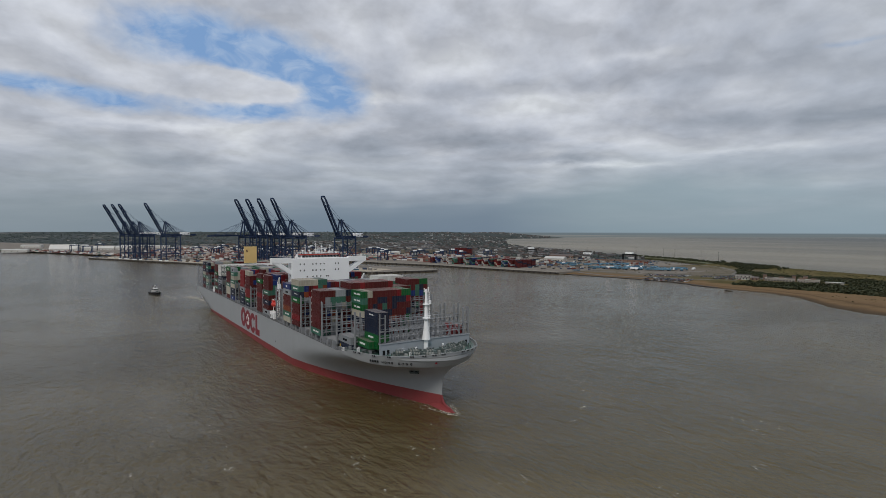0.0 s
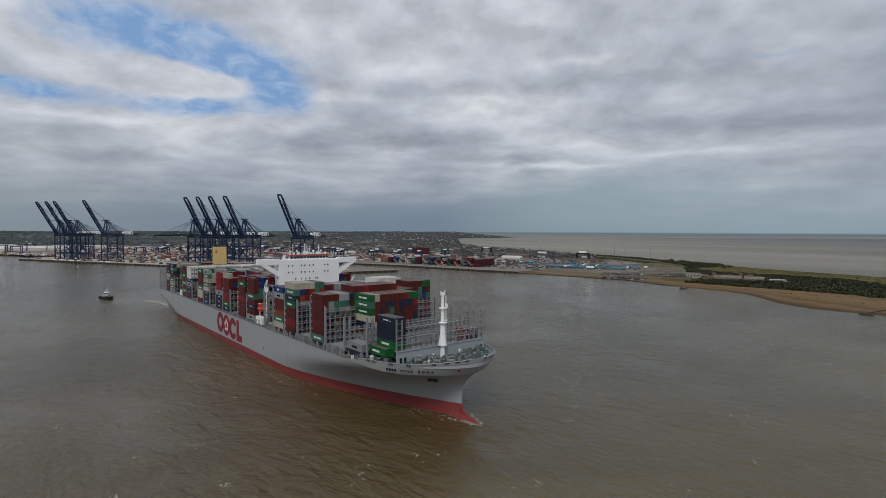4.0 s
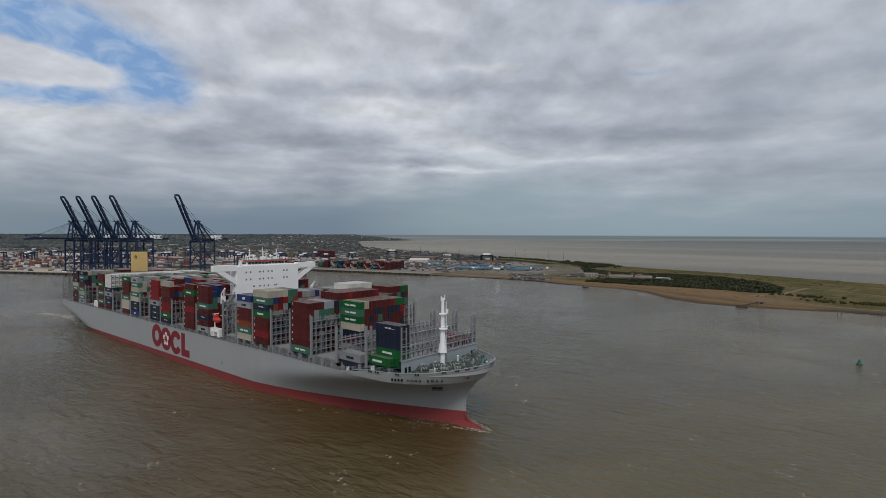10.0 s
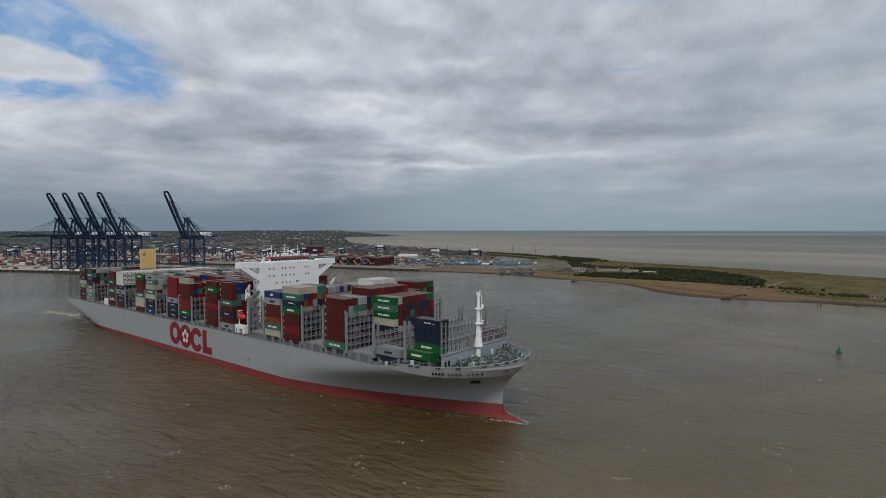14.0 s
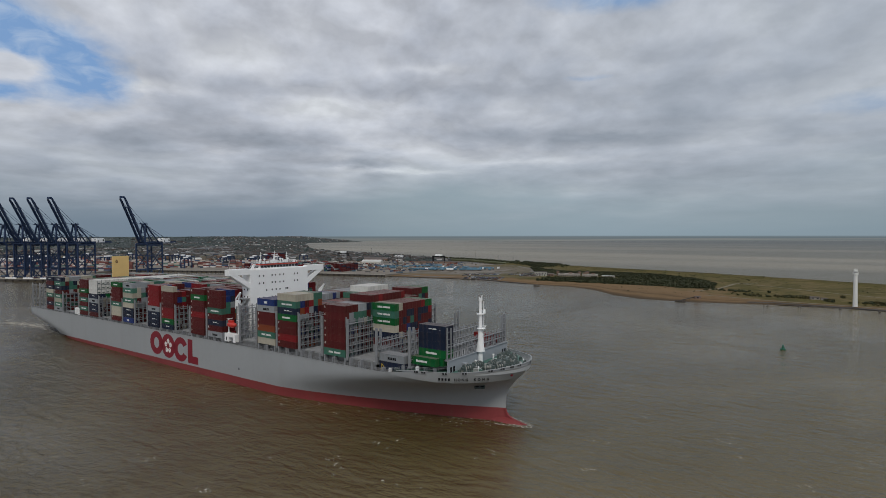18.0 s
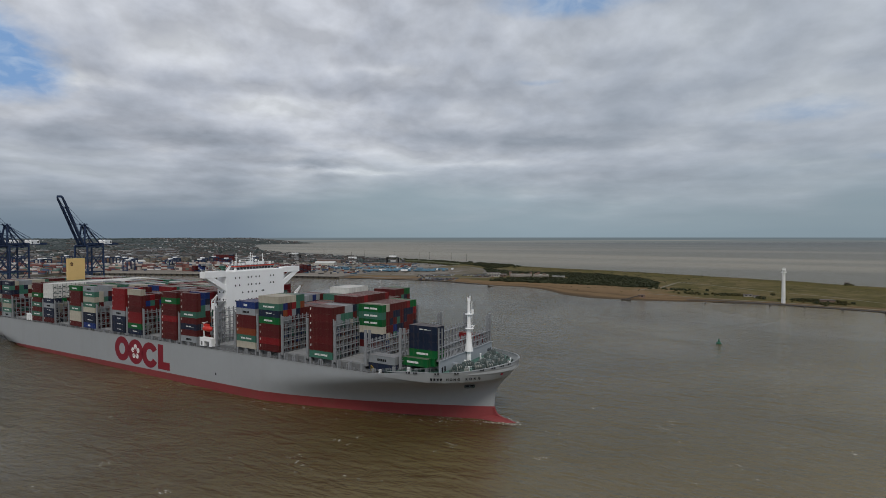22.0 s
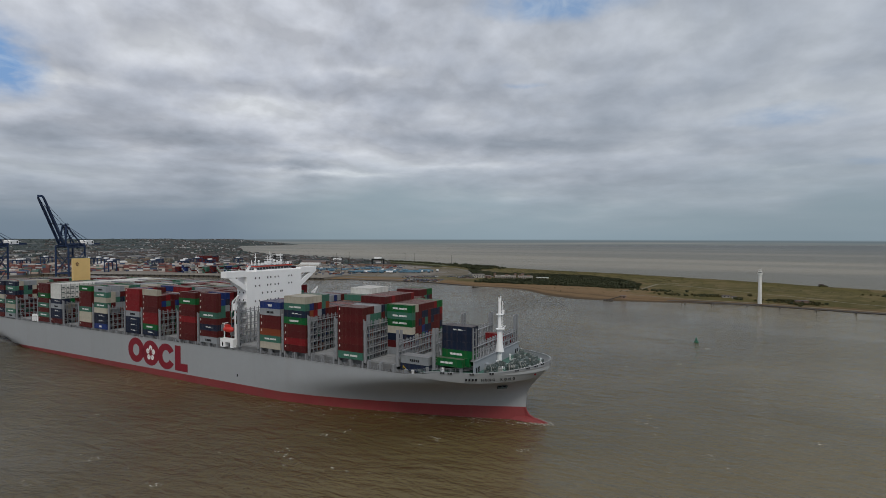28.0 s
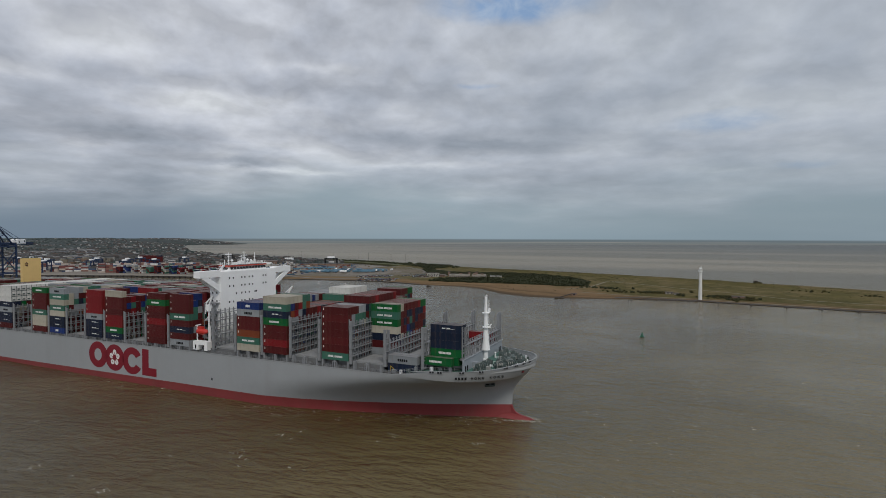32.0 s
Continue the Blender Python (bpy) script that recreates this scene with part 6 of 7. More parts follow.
# ---- quay walls, fenders, yard ----
M_WALL = paint("quay_wall", (0.055, 0.048, 0.042), 0.9, vary=0.3, scale=0.1, dirt=0.4)


def quay_wall(a, b, top, step):
    a, b = Vector(a), Vector(b)
    d = (b - a).normalized()
    n = Vector((d.y, -d.x))
    turn = math.degrees(math.atan2(d.y, d.x))
    length = (b - a).length
    wall = tagged(new("quay_wall", Geo().box(0, length, -1.2, 0.3, -3, top - 0.7).mesh("quay_wall", M_WALL)), "dark stained quay wall with timber fenders", "wall", kind="structure")
    wall.matrix_basis = pose(a.x, a.y, 0, 0, 0, turn)
    part("cope", Geo().box(0, length, -1.4, 1.2, top - 0.7, top + 0.25), M_CONC, wall, "pale concrete cope")
    me = Geo().box(-0.9, 0.9, -2.2, -1.2, -1, top - 0.8).mesh("fender", M_BLACK)
    for i in range(int(length / step)):
        part("fender", me, None, wall, at=pose((i + 0.5) * step, 0, 0))


quay_wall(quay(-775, -4), quay(60, -4), PORT_Z, 13.0)
quay_wall(quay(62, -2), quay(128, 88), PORT_Z, 12.0)
quay_wall(quay(-210, 216), (-353, 423), PORT_Z, 10.0)
quay_wall((-353, 423), (-196, 463), PORT_Z, 10.0)
quay_wall((-196, 463), (-99.9, 492), PORT_Z, 10.0)
quay_wall(quay(-1600, 95), quay(-775, 95), PORT_Z, 16.0)

rnd = random.Random(21)


def apron(s0, s1, o0, o1):
    g = Geo()
    a, b, c, d = quay(s0, o0), quay(s1, o0), quay(s1, o1), quay(s0, o1)
    g.add([(q.x, q.y, PORT_Z + 0.05) for q in (a, b, c, d)], [(0, 1, 2, 3)])
    tagged(new("pavement", g.mesh("pavement", M_APRON)), "pale concrete quay apron under the cranes", "pavement", kind="structure")


M_APRON = paint("apron_concrete", (0.40, 0.35, 0.28), 0.9, spec=0.15, vary=0.2, scale=0.03, bump=0.1)
apron(-774, 58, -2.6, 62)
apron(-1600, -780, 97, 130)
QA = math.atan2(QD.y, QD.x)


def put_box(geo, x, y, z, lx, ly, lz, turn):
    c, s = math.cos(turn), math.sin(turn)
    pts = [(x + c * i * lx / 2 - s * j * ly / 2, y + s * i * lx / 2 + c * j * ly / 2, z + k * lz) for i in (-1, 1) for j in (-1, 1) for k in (0, 1)]
    geo.add(pts, [(0, 1, 3, 2), (4, 6, 7, 5), (0, 4, 5, 1), (2, 3, 7, 6), (0, 2, 6, 4), (1, 5, 7, 3)])


M_SPREAD = spread("yard_boxes", [(0.17, 0.065, 0.06), (0.24, 0.13, 0.105), (0.09, 0.10, 0.15), (0.52, 0.51, 0.50), (0.10, 0.17, 0.15), (0.46, 0.40, 0.35), (0.21, 0.09, 0.075), (0.44, 0.42, 0.41), (0.40, 0.30, 0.26), (0.68, 0.67, 0.66), (0.18, 0.065, 0.06), (0.10, 0.10, 0.105), (0.44, 0.37, 0.33), (0.60, 0.58, 0.56), (0.07, 0.11, 0.19), (0.14, 0.055, 0.052), (0.29, 0.285, 0.28)], scale=0.05)
yard = Geo()
for s0 in range(-1500, 110, 165):
    for off in range(88, 540, 29):
        if (s0 > -260 and off < 240):
            continue
        if rnd.random() < 0.16 or (s0 < -860 and off > 130):
            continue
        level = rnd.choice((0, 1, 1, 2, 3, 3, 4, 5)) if s0 > -860 else 1
        for i in range(11):
            for j in range(5):
                if rnd.random() < 0.2:
                    continue
                n = max(0, level + rnd.choice((-1, 0, 0, 0, 1)))
                p = quay(s0 + i * 13.0, off + j * 2.9)
                if p.x > -180 or p.y > 0.62 * p.x + 900:
                    continue
                for k in range(n):
                    if rnd.random() < 0.35:
                        for half in (-3.1, 3.1):
                            put_box(yard, p.x + half * QD.x, p.y + half * QD.y, PORT_Z + k * 2.75, 6.05, 2.44, 2.65, QA)
                    else:
                        put_box(yard, p.x, p.y, PORT_Z + k * 2.75, 12.2, 2.44, 2.65, QA)
thing("container_yard", "long blocks of stacked shipping containers of many colours in the terminal", "containers", kind="stuff", geo=yard, material=M_SPREAD)

# stacks along the quay of the inner basin
PAIRS = ["MMNM", "BNYB", "YCYM", "CMWY", "TTMT", "MMNM", "YMTC", "NNBT", "MRYM", "MYCM", "NMTN", "MMCR", "BTNY", "MMMY", "MNMM"]
for i, keys in enumerate(PAIRS):
    u = i / (len(PAIRS) - 1)
    x, y = -420 + 205 * u, 446 + 52 * u
    st = thing("container_stack", f"stack of {COLOR_WORDS[keys[0]]} and {COLOR_WORDS[keys[1]]} containers by the basin", "containers", group="stacks by the basin", at=pose(x, y, PORT_Z, 0, 0, 14))
    for k in range(5 if i % 4 else 4):
        for d in range(4):
            key = keys[(k + d * (i % 3)) % 4]
            part("container", small_box(key), None, st, at=pose(0, d * 14.0, k * 2.75, 0, 0, 90))
        for d in range(4):
            key = keys[(k + 1 + d) % 4]
            part("container", small_box(key), None, st, at=pose(3.0, d * 14.0, k * 2.75, 0, 0, 90))
        for d in range(4):
            part("container", small_box(keys[(k + 2 + d) % 4]), None, st, at=pose(6.0, d * 14.0, k * 2.75, 0, 0, 90))

# yard gantries
def yard_gantry(ob, span=24.0, high=19.0, mat=None):
    for x in (0, span):
        part("leg_frame", Geo().bar((x, -4, 0), (x, -4, high), 1.6).bar((x, 4, 0), (x, 4, high), 1.6).bar((x, -5, 1), (x, 5, 1), 1.0).bar((x, -4, high * 0.6), (x, 4, high * 0.6), 0.6), mat or M_CRANE, ob)
    part("beam", Geo().bar((-1, -4, high), (span + 1, -4, high), 1.8, 2.2).bar((-1, 4, high), (span + 1, 4, high), 1.8, 2.2), mat or M_CRANE, ob)
    part("trolley", Geo().box(span * 0.3, span * 0.55, -3.5, 3.5, high + 0.8, high + 3.4), M_WHITE, ob, "white trolley cabin")


rtg = thing("yard_crane", "rubber-tyred yard gantry crane over container rows", "crane", group="yard cranes", at=pose(*quay(-320, 120), PORT_Z, 0, 0, math.degrees(QA) + 90))
yard_gantry(rtg)
for s, off in ((-120, 260), (-60, 300), (-420, 190), (-700, 150), (-900, 210), (-1050, 120), (-560, 330), (-250, 420), (-30, 420), (40, 330), (-800, 380), (-640, 240), (-1250, 260), (-1180, 150), (-330, 300), (-160, 330), (-90, 370), (10, 280), (-200, 370), (60, 420), (-380, 250), (-470, 300), (-20, 350), (-690, 210), (-640, 300), (-585, 190), (-540, 330), (-470, 260), (-430, 360), (-380, 230), (-330, 310), (-610, 420), (-500, 440), (-400, 460), (-260, 400)):
    p = quay(s, off)
    copy_thing(rtg, pose(p.x, p.y, PORT_Z, 0, 0, math.degrees(QA) + 90))
big = thing("rail_gantry", "black rail-mounted gantry crane with white cabin at the yard's edge", "crane", at=pose(-283, 872, PORT_Z, 0, 0, 22))
yard_gantry(big, 28.0, 13.0, M_BLACK)
part("cabin", Geo().box(6, 22, -5, 5, 14.4, 18.0), M_WHITE, big)
copy_thing(big, pose(-640, 900, PORT_Z, 0, 0, 22))

# blue trailers in rows
M_TRAILER = paint("trailer_blue", (0.085, 0.185, 0.265), 0.5, vary=0.15, scale=0.3, island=0.3)
tr = thing("semi_trailer", "blue flatbed trailer parked in a row", "trailer", group="blue trailers", at=pose(-131, 622, PORT_Z, 0, 0, 25))
part("bed", Geo().box(-6.5, 6.5, -1.25, 1.25, 1.1, 3.6), M_TRAILER, tr)
for x in (-4.5, -3.2):
    part("wheel", Geo().tube((x, -1.2, 0.5), (x, 1.2, 0.5), 0.5, n=8), M_BLACK, tr)
part("landing_leg", Geo().box(4.0, 4.3, -1.0, 1.0, 0, 1.1), M_BLACK, tr)
wtr = thing("semi_trailer", "white box trailer parked in a row", "trailer", group="blue trailers", at=pose(-72, 640, PORT_Z, 0, 0, 25))
part("bed", Geo().box(-6.5, 6.5, -1.25, 1.25, 1.1, 4.0), M_WHITE, wtr)
for x in (-4.5, -3.2):
    part("wheel", Geo().tube((x, -1.2, 0.5), (x, 1.2, 0.5), 0.5, n=8), M_BLACK, wtr)
for x0, y0, x1, y1, n in ((-140, 618, -84, 634, 17), (-76, 634, -66, 660, 5), (-62, 655, -14, 680, 14), (-200, 640, -190, 690, 7), (-186, 690, -160, 724, 12), (-92, 690, -18, 706, 16), (-130, 655, -90, 675, 10), (-250, 640, -215, 660, 8)):
    for i in range(n):
        u = i / max(n - 1, 1)
        src = wtr if rnd.random() < 0.10 else tr
        copy_thing(src, pose(x0 + (x1 - x0) * u + rnd.uniform(-4, 4), y0 + (y1 - y0) * u + rnd.uniform(-16, 16), PORT_Z, 0, 0, rnd.choice((20, 25, 112, 118, 205)) + rnd.uniform(-4, 4)))

# cars
CARS = [paint("car_" + n, c, 0.35, vary=0.05) for n, c in (("white", (0.6, 0.6, 0.6)), ("silver", (0.26, 0.27, 0.29)), ("black", (0.02, 0.02, 0.022)), ("red", (0.18, 0.02, 0.02)), ("blue", (0.03, 0.05, 0.13)))]
car_src = []
for m in CARS:
    c = thing("car", m.name.split("_")[1] + " car parked in the open car park", "car", group="parked cars", at=pose(40 + 5 * len(car_src), 540, ground_height(40, 540)))
    part("body", Geo().prism([(-2.1, -0.85), (2.0, -0.85), (2.15, 0), (2.0, 0.85), (-2.1, 0.85)], 0.3, 0.95), m, c)
    part("cabin", Geo().add([(-1.7, -0.75, 0.95), (1.0, -0.75, 0.95), (1.0, 0.75, 0.95), (-1.7, 0.75, 0.95), (-1.2, -0.6, 1.5), (0.4, -0.6, 1.5), (0.4, 0.6, 1.5), (-1.2, 0.6, 1.5)],
                            [(0, 1, 5, 4), (1, 2, 6, 5), (2, 3, 7, 6), (3, 0, 4, 7), (4, 5, 6, 7)]), M_GLASS, c)
    for x in (-1.3, 1.3):
        part("wheel", Geo().tube((x, -0.85, 0.32), (x, 0.85, 0.32), 0.32, n=8), M_BLACK, c)
    car_src.append(c)
LOTS = ((34, 524, 92, 538, 20, 4), (10, 560, 55, 590, 14, 4), (78, 640, 112, 668, 10, 3), (92, 600, 122, 612, 9, 3), (70, 606, 96, 634, 9, 3), (116, 634, 140, 650, 8, 2))
M_LOT = paint("car_park", (0.16, 0.15, 0.135), 0.9, spec=0.15, vary=0.2, scale=0.05)
for x0, y0, x1, y1, n, rows in LOTS:
    for i in range(n):
        for j in range(rows):
            if rnd.random() < 0.2:
                continue
            u = i / (n - 1)
            x, y = x0 + (x1 - x0) * u - 2.0 * j, y0 + (y1 - y0) * u + 7.5 * j
            z = PORT_Z if x < -100 else ground_height(x, y)
            copy_thing(rnd.choice(car_src[1:3] + car_src), pose(x, y, z, 0, 0, 105 + rnd.choice((0, 180)) + rnd.uniform(-3, 3)))

# ---- buildings by the fort and on the spit ----
M_ROOFG = paint("pale_roof", (0.52, 0.52, 0.50), 0.8, vary=0.1, scale=0.1)
M_ROOFD = paint("dark_roof", (0.12, 0.10, 0.095), 0.85, vary=0.15, scale=0.1)
M_BRICK = paint("weathered_brick", (0.20, 0.13, 0.10), 0.9, vary=0.2, scale=0.2)
M_RENDER = paint("pale_render", (0.48, 0.46, 0.42), 0.85, vary=0.1, scale=0.2, dirt=0.2)


def building(name, label, x, y, turn, lx, ly, h, wall, roof, pitched=0.0, windows=4, z=None):
    z0 = ground_height(x, y) if z is None else z
    b = thing(name, label, "building", at=pose(x, y, z0, 0, 0, turn))
    part("wall", Geo().box(-lx / 2, lx / 2, -ly / 2, ly / 2, -0.8, h), wall, b)
    if pitched:
        part("roof", Geo().add([(-lx / 2 - 0.4, -ly / 2 - 0.4, h - 0.1), (lx / 2 + 0.4, -ly / 2 - 0.4, h - 0.1), (lx / 2 + 0.4, ly / 2 + 0.4, h - 0.1), (-lx / 2 - 0.4, ly / 2 + 0.4, h - 0.1),
                                (-lx / 2 - 0.4, 0, h + pitched), (lx / 2 + 0.4, 0, h + pitched)], [(0, 1, 5, 4), (2, 3, 4, 5), (1, 2, 5), (3, 0, 4), (0, 3, 2, 1)]), roof, b)
    else:
        part("roof", Geo().box(-lx / 2 - 0.3, lx / 2 + 0.3, -ly / 2 - 0.3, ly / 2 + 0.3, h, h + 0.4), roof, b)
    for i in range(windows):
        x0 = -lx / 2 + lx * (i + 0.5) / windows
        w = part("window", Geo().box(x0 - 0.9, x0 + 0.9, -ly / 2 - 0.06, -ly / 2 + 0.05, 0.9, min(2.6, h - 0.4)), M_GLASS, b)
    return b


M_FORT = paint("pale_grey_masonry", (0.30, 0.275, 0.25), 0.9, vary=0.22, scale=0.25, dirt=0.4)


def arcade(label, x, y, turn, lx, ly, h, bays, roofs):
    """A long masonry range: arched openings along the front, parapet and odd blocks on the roof."""
    b = thing("battery", label, "building", at=pose(x, y, ground_height(x, y), 0, 0, turn))
    part("wall", Geo().box(-lx / 2, lx / 2, -ly / 2, ly / 2, -0.8, h), M_FORT, b)
    part("parapet", Geo().box(-lx / 2 - 0.2, lx / 2 + 0.2, -ly / 2 - 0.2, -ly / 2 + 0.7, h, h + 0.7).box(-lx / 2 - 0.2, lx / 2 + 0.2, ly / 2 - 0.7, ly / 2 + 0.2, h, h + 0.7), M_CONC, b)
    part("roof", Geo().box(-lx / 2 + 0.1, lx / 2 - 0.1, -ly / 2 + 0.8, ly / 2 - 0.8, h, h + 0.25), M_ROOFG, b, "pale flat roof")
    pw = lx / bays
    for i in range(bays):
        c = -lx / 2 + pw * (i + 0.5)
        w = min(pw * 0.4, 1.5) / 2
        arch = [(c - w, 0.2), (c + w, 0.2)] + [(c + w * math.cos(k * math.pi / 6), h * 0.42 + w * 0.8 * math.sin(k * math.pi / 6)) for k in range(7)]
        part("opening", Geo().side(arch, -ly / 2 - 0.05, -ly / 2 + 0.3), M_BLACK, b, "dark arched opening")
    for dx, w, rh in roofs:
        part("roof_block", Geo().box(dx - w / 2, dx + w / 2, -ly / 2 + 2.0, ly / 2 - 2.0, h + 0.2, h + rh), M_BRICK if rh > 1.6 else M_ROOFD, b)
    return b


building("visitor_centre", "low pale flat-roofed building behind the beach scrub", 104, 654, 30, 20, 11, 3.6, M_RENDER, M_ROOFD)
building("cafe", "low pale building with dark roof and windows", 122, 620, 12, 15, 9, 3.2, M_RENDER, M_ROOFD, windows=4)
building("store_shed", "small weathered brick store with a dark roof", 136, 624, 18, 9, 7, 3.4, M_BRICK, M_ROOFD, 1.6, 2)
arcade("long low pale masonry gun battery with dark openings", 160, 640, 22, 34, 12, 3.4, 10, ((-11, 7, 1.4), (2, 5, 2.2), (12, 8, 1.2)))
arcade("pale masonry battery wing with small arched openings beside scrub", 191, 649, 22, 24, 11, 3.6, 8, ((-7, 6, 2.4), (5, 5, 2.0)))
building("low_shed", "grey low shed at the edge of the scrub", 219, 653, 20, 19, 7, 2.6, M_CONC, M_ROOFG, windows=2)
for x, y, w in ((141, 640, 4), (174, 648, 4), (184, 656, 5)):
    building("gun_tower", "small square brick observation post on the battery", x, y, 22, w, 4, 7.4, M_BRICK, M_ROOFD, windows=1)
building("coastguard_house", "small low grey ruined hut among bushes near the tower", 486, 500, 15, 8, 4, 2.3, M_FORT, M_ROOFD, 0.0, 2)
building("coastguard_shed", "small grey concrete shed among bushes near the tower", 494, 496, 15, 5, 3, 1.9, M_CONC, M_ROOFD, 0.0, 1)
building("bunker", "old brown bunker half grown over with bushes", 556, 480, 10, 12, 6, 2.8, M_BRICK, M_ROOFD, 0.0, 1)
building("bunker", "small dark concrete lookout on the grass", 594, 682, 10, 5, 3.5, 3.4, M_ROOFD, M_CONC, 0.0, 1)
building("beach_hut", "small brown timber hut on the beach", 384, 446, 20, 6, 4, 2.6, M_BRICK, M_ROOFD, 0.0, 1)
building("freight_shed", "low barrel-like freight shed with pale roof in the yard", -333, 712, 25, 44, 22, 6, M_RENDER, M_ROOFG, 4.0, 6, PORT_Z)
building("office_block", "white port office block", -440, 930, 25, 20, 12, 10, M_WHITE, M_ROOFG, 0, 6, PORT_Z)
M_SHED = paint("pale_cladding", (0.62, 0.60, 0.565), 0.7, vary=0.12, scale=0.05, dirt=0.15)
for y, lx, h, ridge in ((-55, 46, 8, 5), (-104, 44, 7, 6), (-150, 40, 9, 4)):
    building("warehouse", "pale gabled transit shed behind the far quay", -1545, y, 86, lx, 60, h, M_SHED, M_ROOFG if ridge == 5 else M_SHED, ridge, 5, PORT_Z)
building("warehouse", "pale domed bulk store beside the long warehouse", -1500, -215, 86, 70, 60, 8, M_SHED, M_SHED, 12.0, 4, PORT_Z)
building("warehouse", "low pale shed by the water at the far quay", -1480, -330, 86, 60, 40, 7, M_SHED, M_ROOFG, 2.0, 4, PORT_Z)
for x, y, lx, ly in ((-1650, 60, 60, 40), (-1420, 120, 60, 30), (-1130, 260, 80, 30), (-960, 340, 70, 26), (-760, 520, 60, 26), (-1750, -20, 70, 40), (-1880, -190, 60, 40), (-1950, -330, 60, 40)):
    building("warehouse", "pale metal-roofed transit shed between the container blocks", x, y, 80, lx, ly, 8, M_SHED, M_ROOFG, 2.5, 8, PORT_Z)
building("warehouse", "long dark red freight warehouse at the yard's edge", -420, 820, 24, 60, 18, 6, M_BRICK, M_ROOFD, 3.0, 8, PORT_Z)
building("train_shed", "long low rust-coloured freight building", -235, 818, 24, 110, 7, 4, M_BRICK, M_ROOFD, 0, 8, PORT_Z)
block = thing("container_block", "tall dark maroon block of containers standing behind the basin", "containers", at=pose(-620, 640, PORT_Z, 0, 0, 25))
for i in range(4):
    for k in range(8):
        part("container", small_box("M" if (i + k) % 5 else "N"), None, block, at=pose(i * 12.6, 0, k * 2.75))
        part("container", small_box("M"), None, block, at=pose(i * 12.6, 3, k * 2.75))

# lamp masts along the sea wall
lamp = thing("lamp_mast", "tall thin steel lighting mast along the sea wall", "mast", group="lamp masts", at=pose(-424, 1100, 3.4))
part("pole", Geo().tube((0, 0, 0), (0, 0, 22), 0.28, 0.16, 8), M_BLACK, lamp)
part("head", Geo().box(-0.8, 0.8, -0.8, 0.8, 20.9, 21.6), M_BLACK, lamp)
for x, y in ((-308, 1056), (-272, 1048), (-181, 1010), (-120, 975), (-463, 953), (-520, 1080), (-700, 1100), (-420, 700), (-120, 560), (-350, 560), (-560, 760), (-250, 700)):
    copy_thing(lamp, pose(x, y, 3.5))

# ---- shore works ----
M_PATH = paint("pale_path", (0.165, 0.145, 0.10), 0.95, vary=0.15, scale=0.1)
M_ROCK = paint("dark_revetment", (0.060, 0.052, 0.046), 0.9, vary=0.3, scale=0.4, bump=0.4)


def ribbon(name, label, pts, width, lift, material, kind="structure", parent_cat="path", step=5.0):
    line = []
    for a, b in zip(pts, pts[1:]):
        n = max(1, int((Vector(b) - Vector(a)).length / step))
        line += [Vector(a).lerp(Vector(b), i / n) for i in range(n)]
    line.append(Vector(pts[-1]))
    g, v = Geo(), []
    for i, p in enumerate(line):
        d = (line[min(i + 1, len(line) - 1)] - line[max(i - 1, 0)]).normalized()
        n = Vector((-d.y, d.x)) * width / 2
        for q in (p + n, p - n):
            v.append((q.x, q.y, max(ground_height(q.x, q.y), 0.3) + lift))
    g.add(v, [(2 * i, 2 * i + 1, 2 * i + 3, 2 * i + 2) for i in range(len(line) - 1)])
    return tagged(new(name, g.mesh(name, material)), label, parent_cat, kind=kind)


ribbon("path", "pale worn track through the grass", [(361, 512), (375, 530), (386, 556), (392, 600), (396, 645), (420, 668)], 4, 0.12, M_PATH)
ribbon("path", "pale straight track across the grass", [(396, 645), (427, 630), (476, 594), (528, 556), (602, 500), (700, 470)], 3, 0.12, M_PATH)
ribbon("path", "pale sea wall walk along the shore", [(385, 478), (423, 470), (446, 466), (480, 466), (518, 466.5), (575, 454), (623, 446), (700, 438), (900, 400)], 3.0, 0.22, M_PATH)
ribbon("beach", "pale shingle crest along the seaward side of the spit", [(x, at_x(BACK, x) - 13 + 3 * noise.noise((x * 0.02, 1.0, 5.0))) for x in range(60, 1041, 20)], 11, 0.10,
       paint("shingle", (0.27, 0.225, 0.16), 0.95, vary=0.4, scale=0.06, bump=0.4), parent_cat="beach")
ribbon("seawall", "dark stone revetment along the shore", [(430, 447), (455, 455), (518, 457.5), (564, 449), (600, 442), (640, 436), (700, 429), (900, 391)], 5.0, 0.35, M_ROCK, parent_cat="wall")
ribbon("seawall", "dark weedy foot of the sea wall", [(455, 446), (518, 452.5), (564, 445.5), (600, 438.5), (640, 432), (700, 425), (900, 388)], 2.4, 0.25, M_TIMBER, parent_cat="wall")
ribbon("seawall", "dark stone edge of the shore beside the port", [(-98, 499), (-60, 507), (10, 521), (72, 530), (128, 514), (150, 510)], 5.0, 0.4, M_ROCK, parent_cat="wall")
ribbon("road", "asphalt port road curving behind the car park", [(-100, 560), (-40, 590), (30, 640), (70, 690), (40, 760), (-30, 830), (-99, 870)], 9, 0.12, M_LOT, parent_cat="road")
ribbon("road", "asphalt road along the shore to the car park", [(-100, 530), (-40, 525), (20, 540), (80, 570), (125, 600)], 7, 0.10, M_LOT, parent_cat="road")
ribbon("pavement", "wide worn yard surface with trailers", [(-100, 640), (-40, 655), (20, 670)], 150, 0.08, M_YARD, parent_cat="ground")
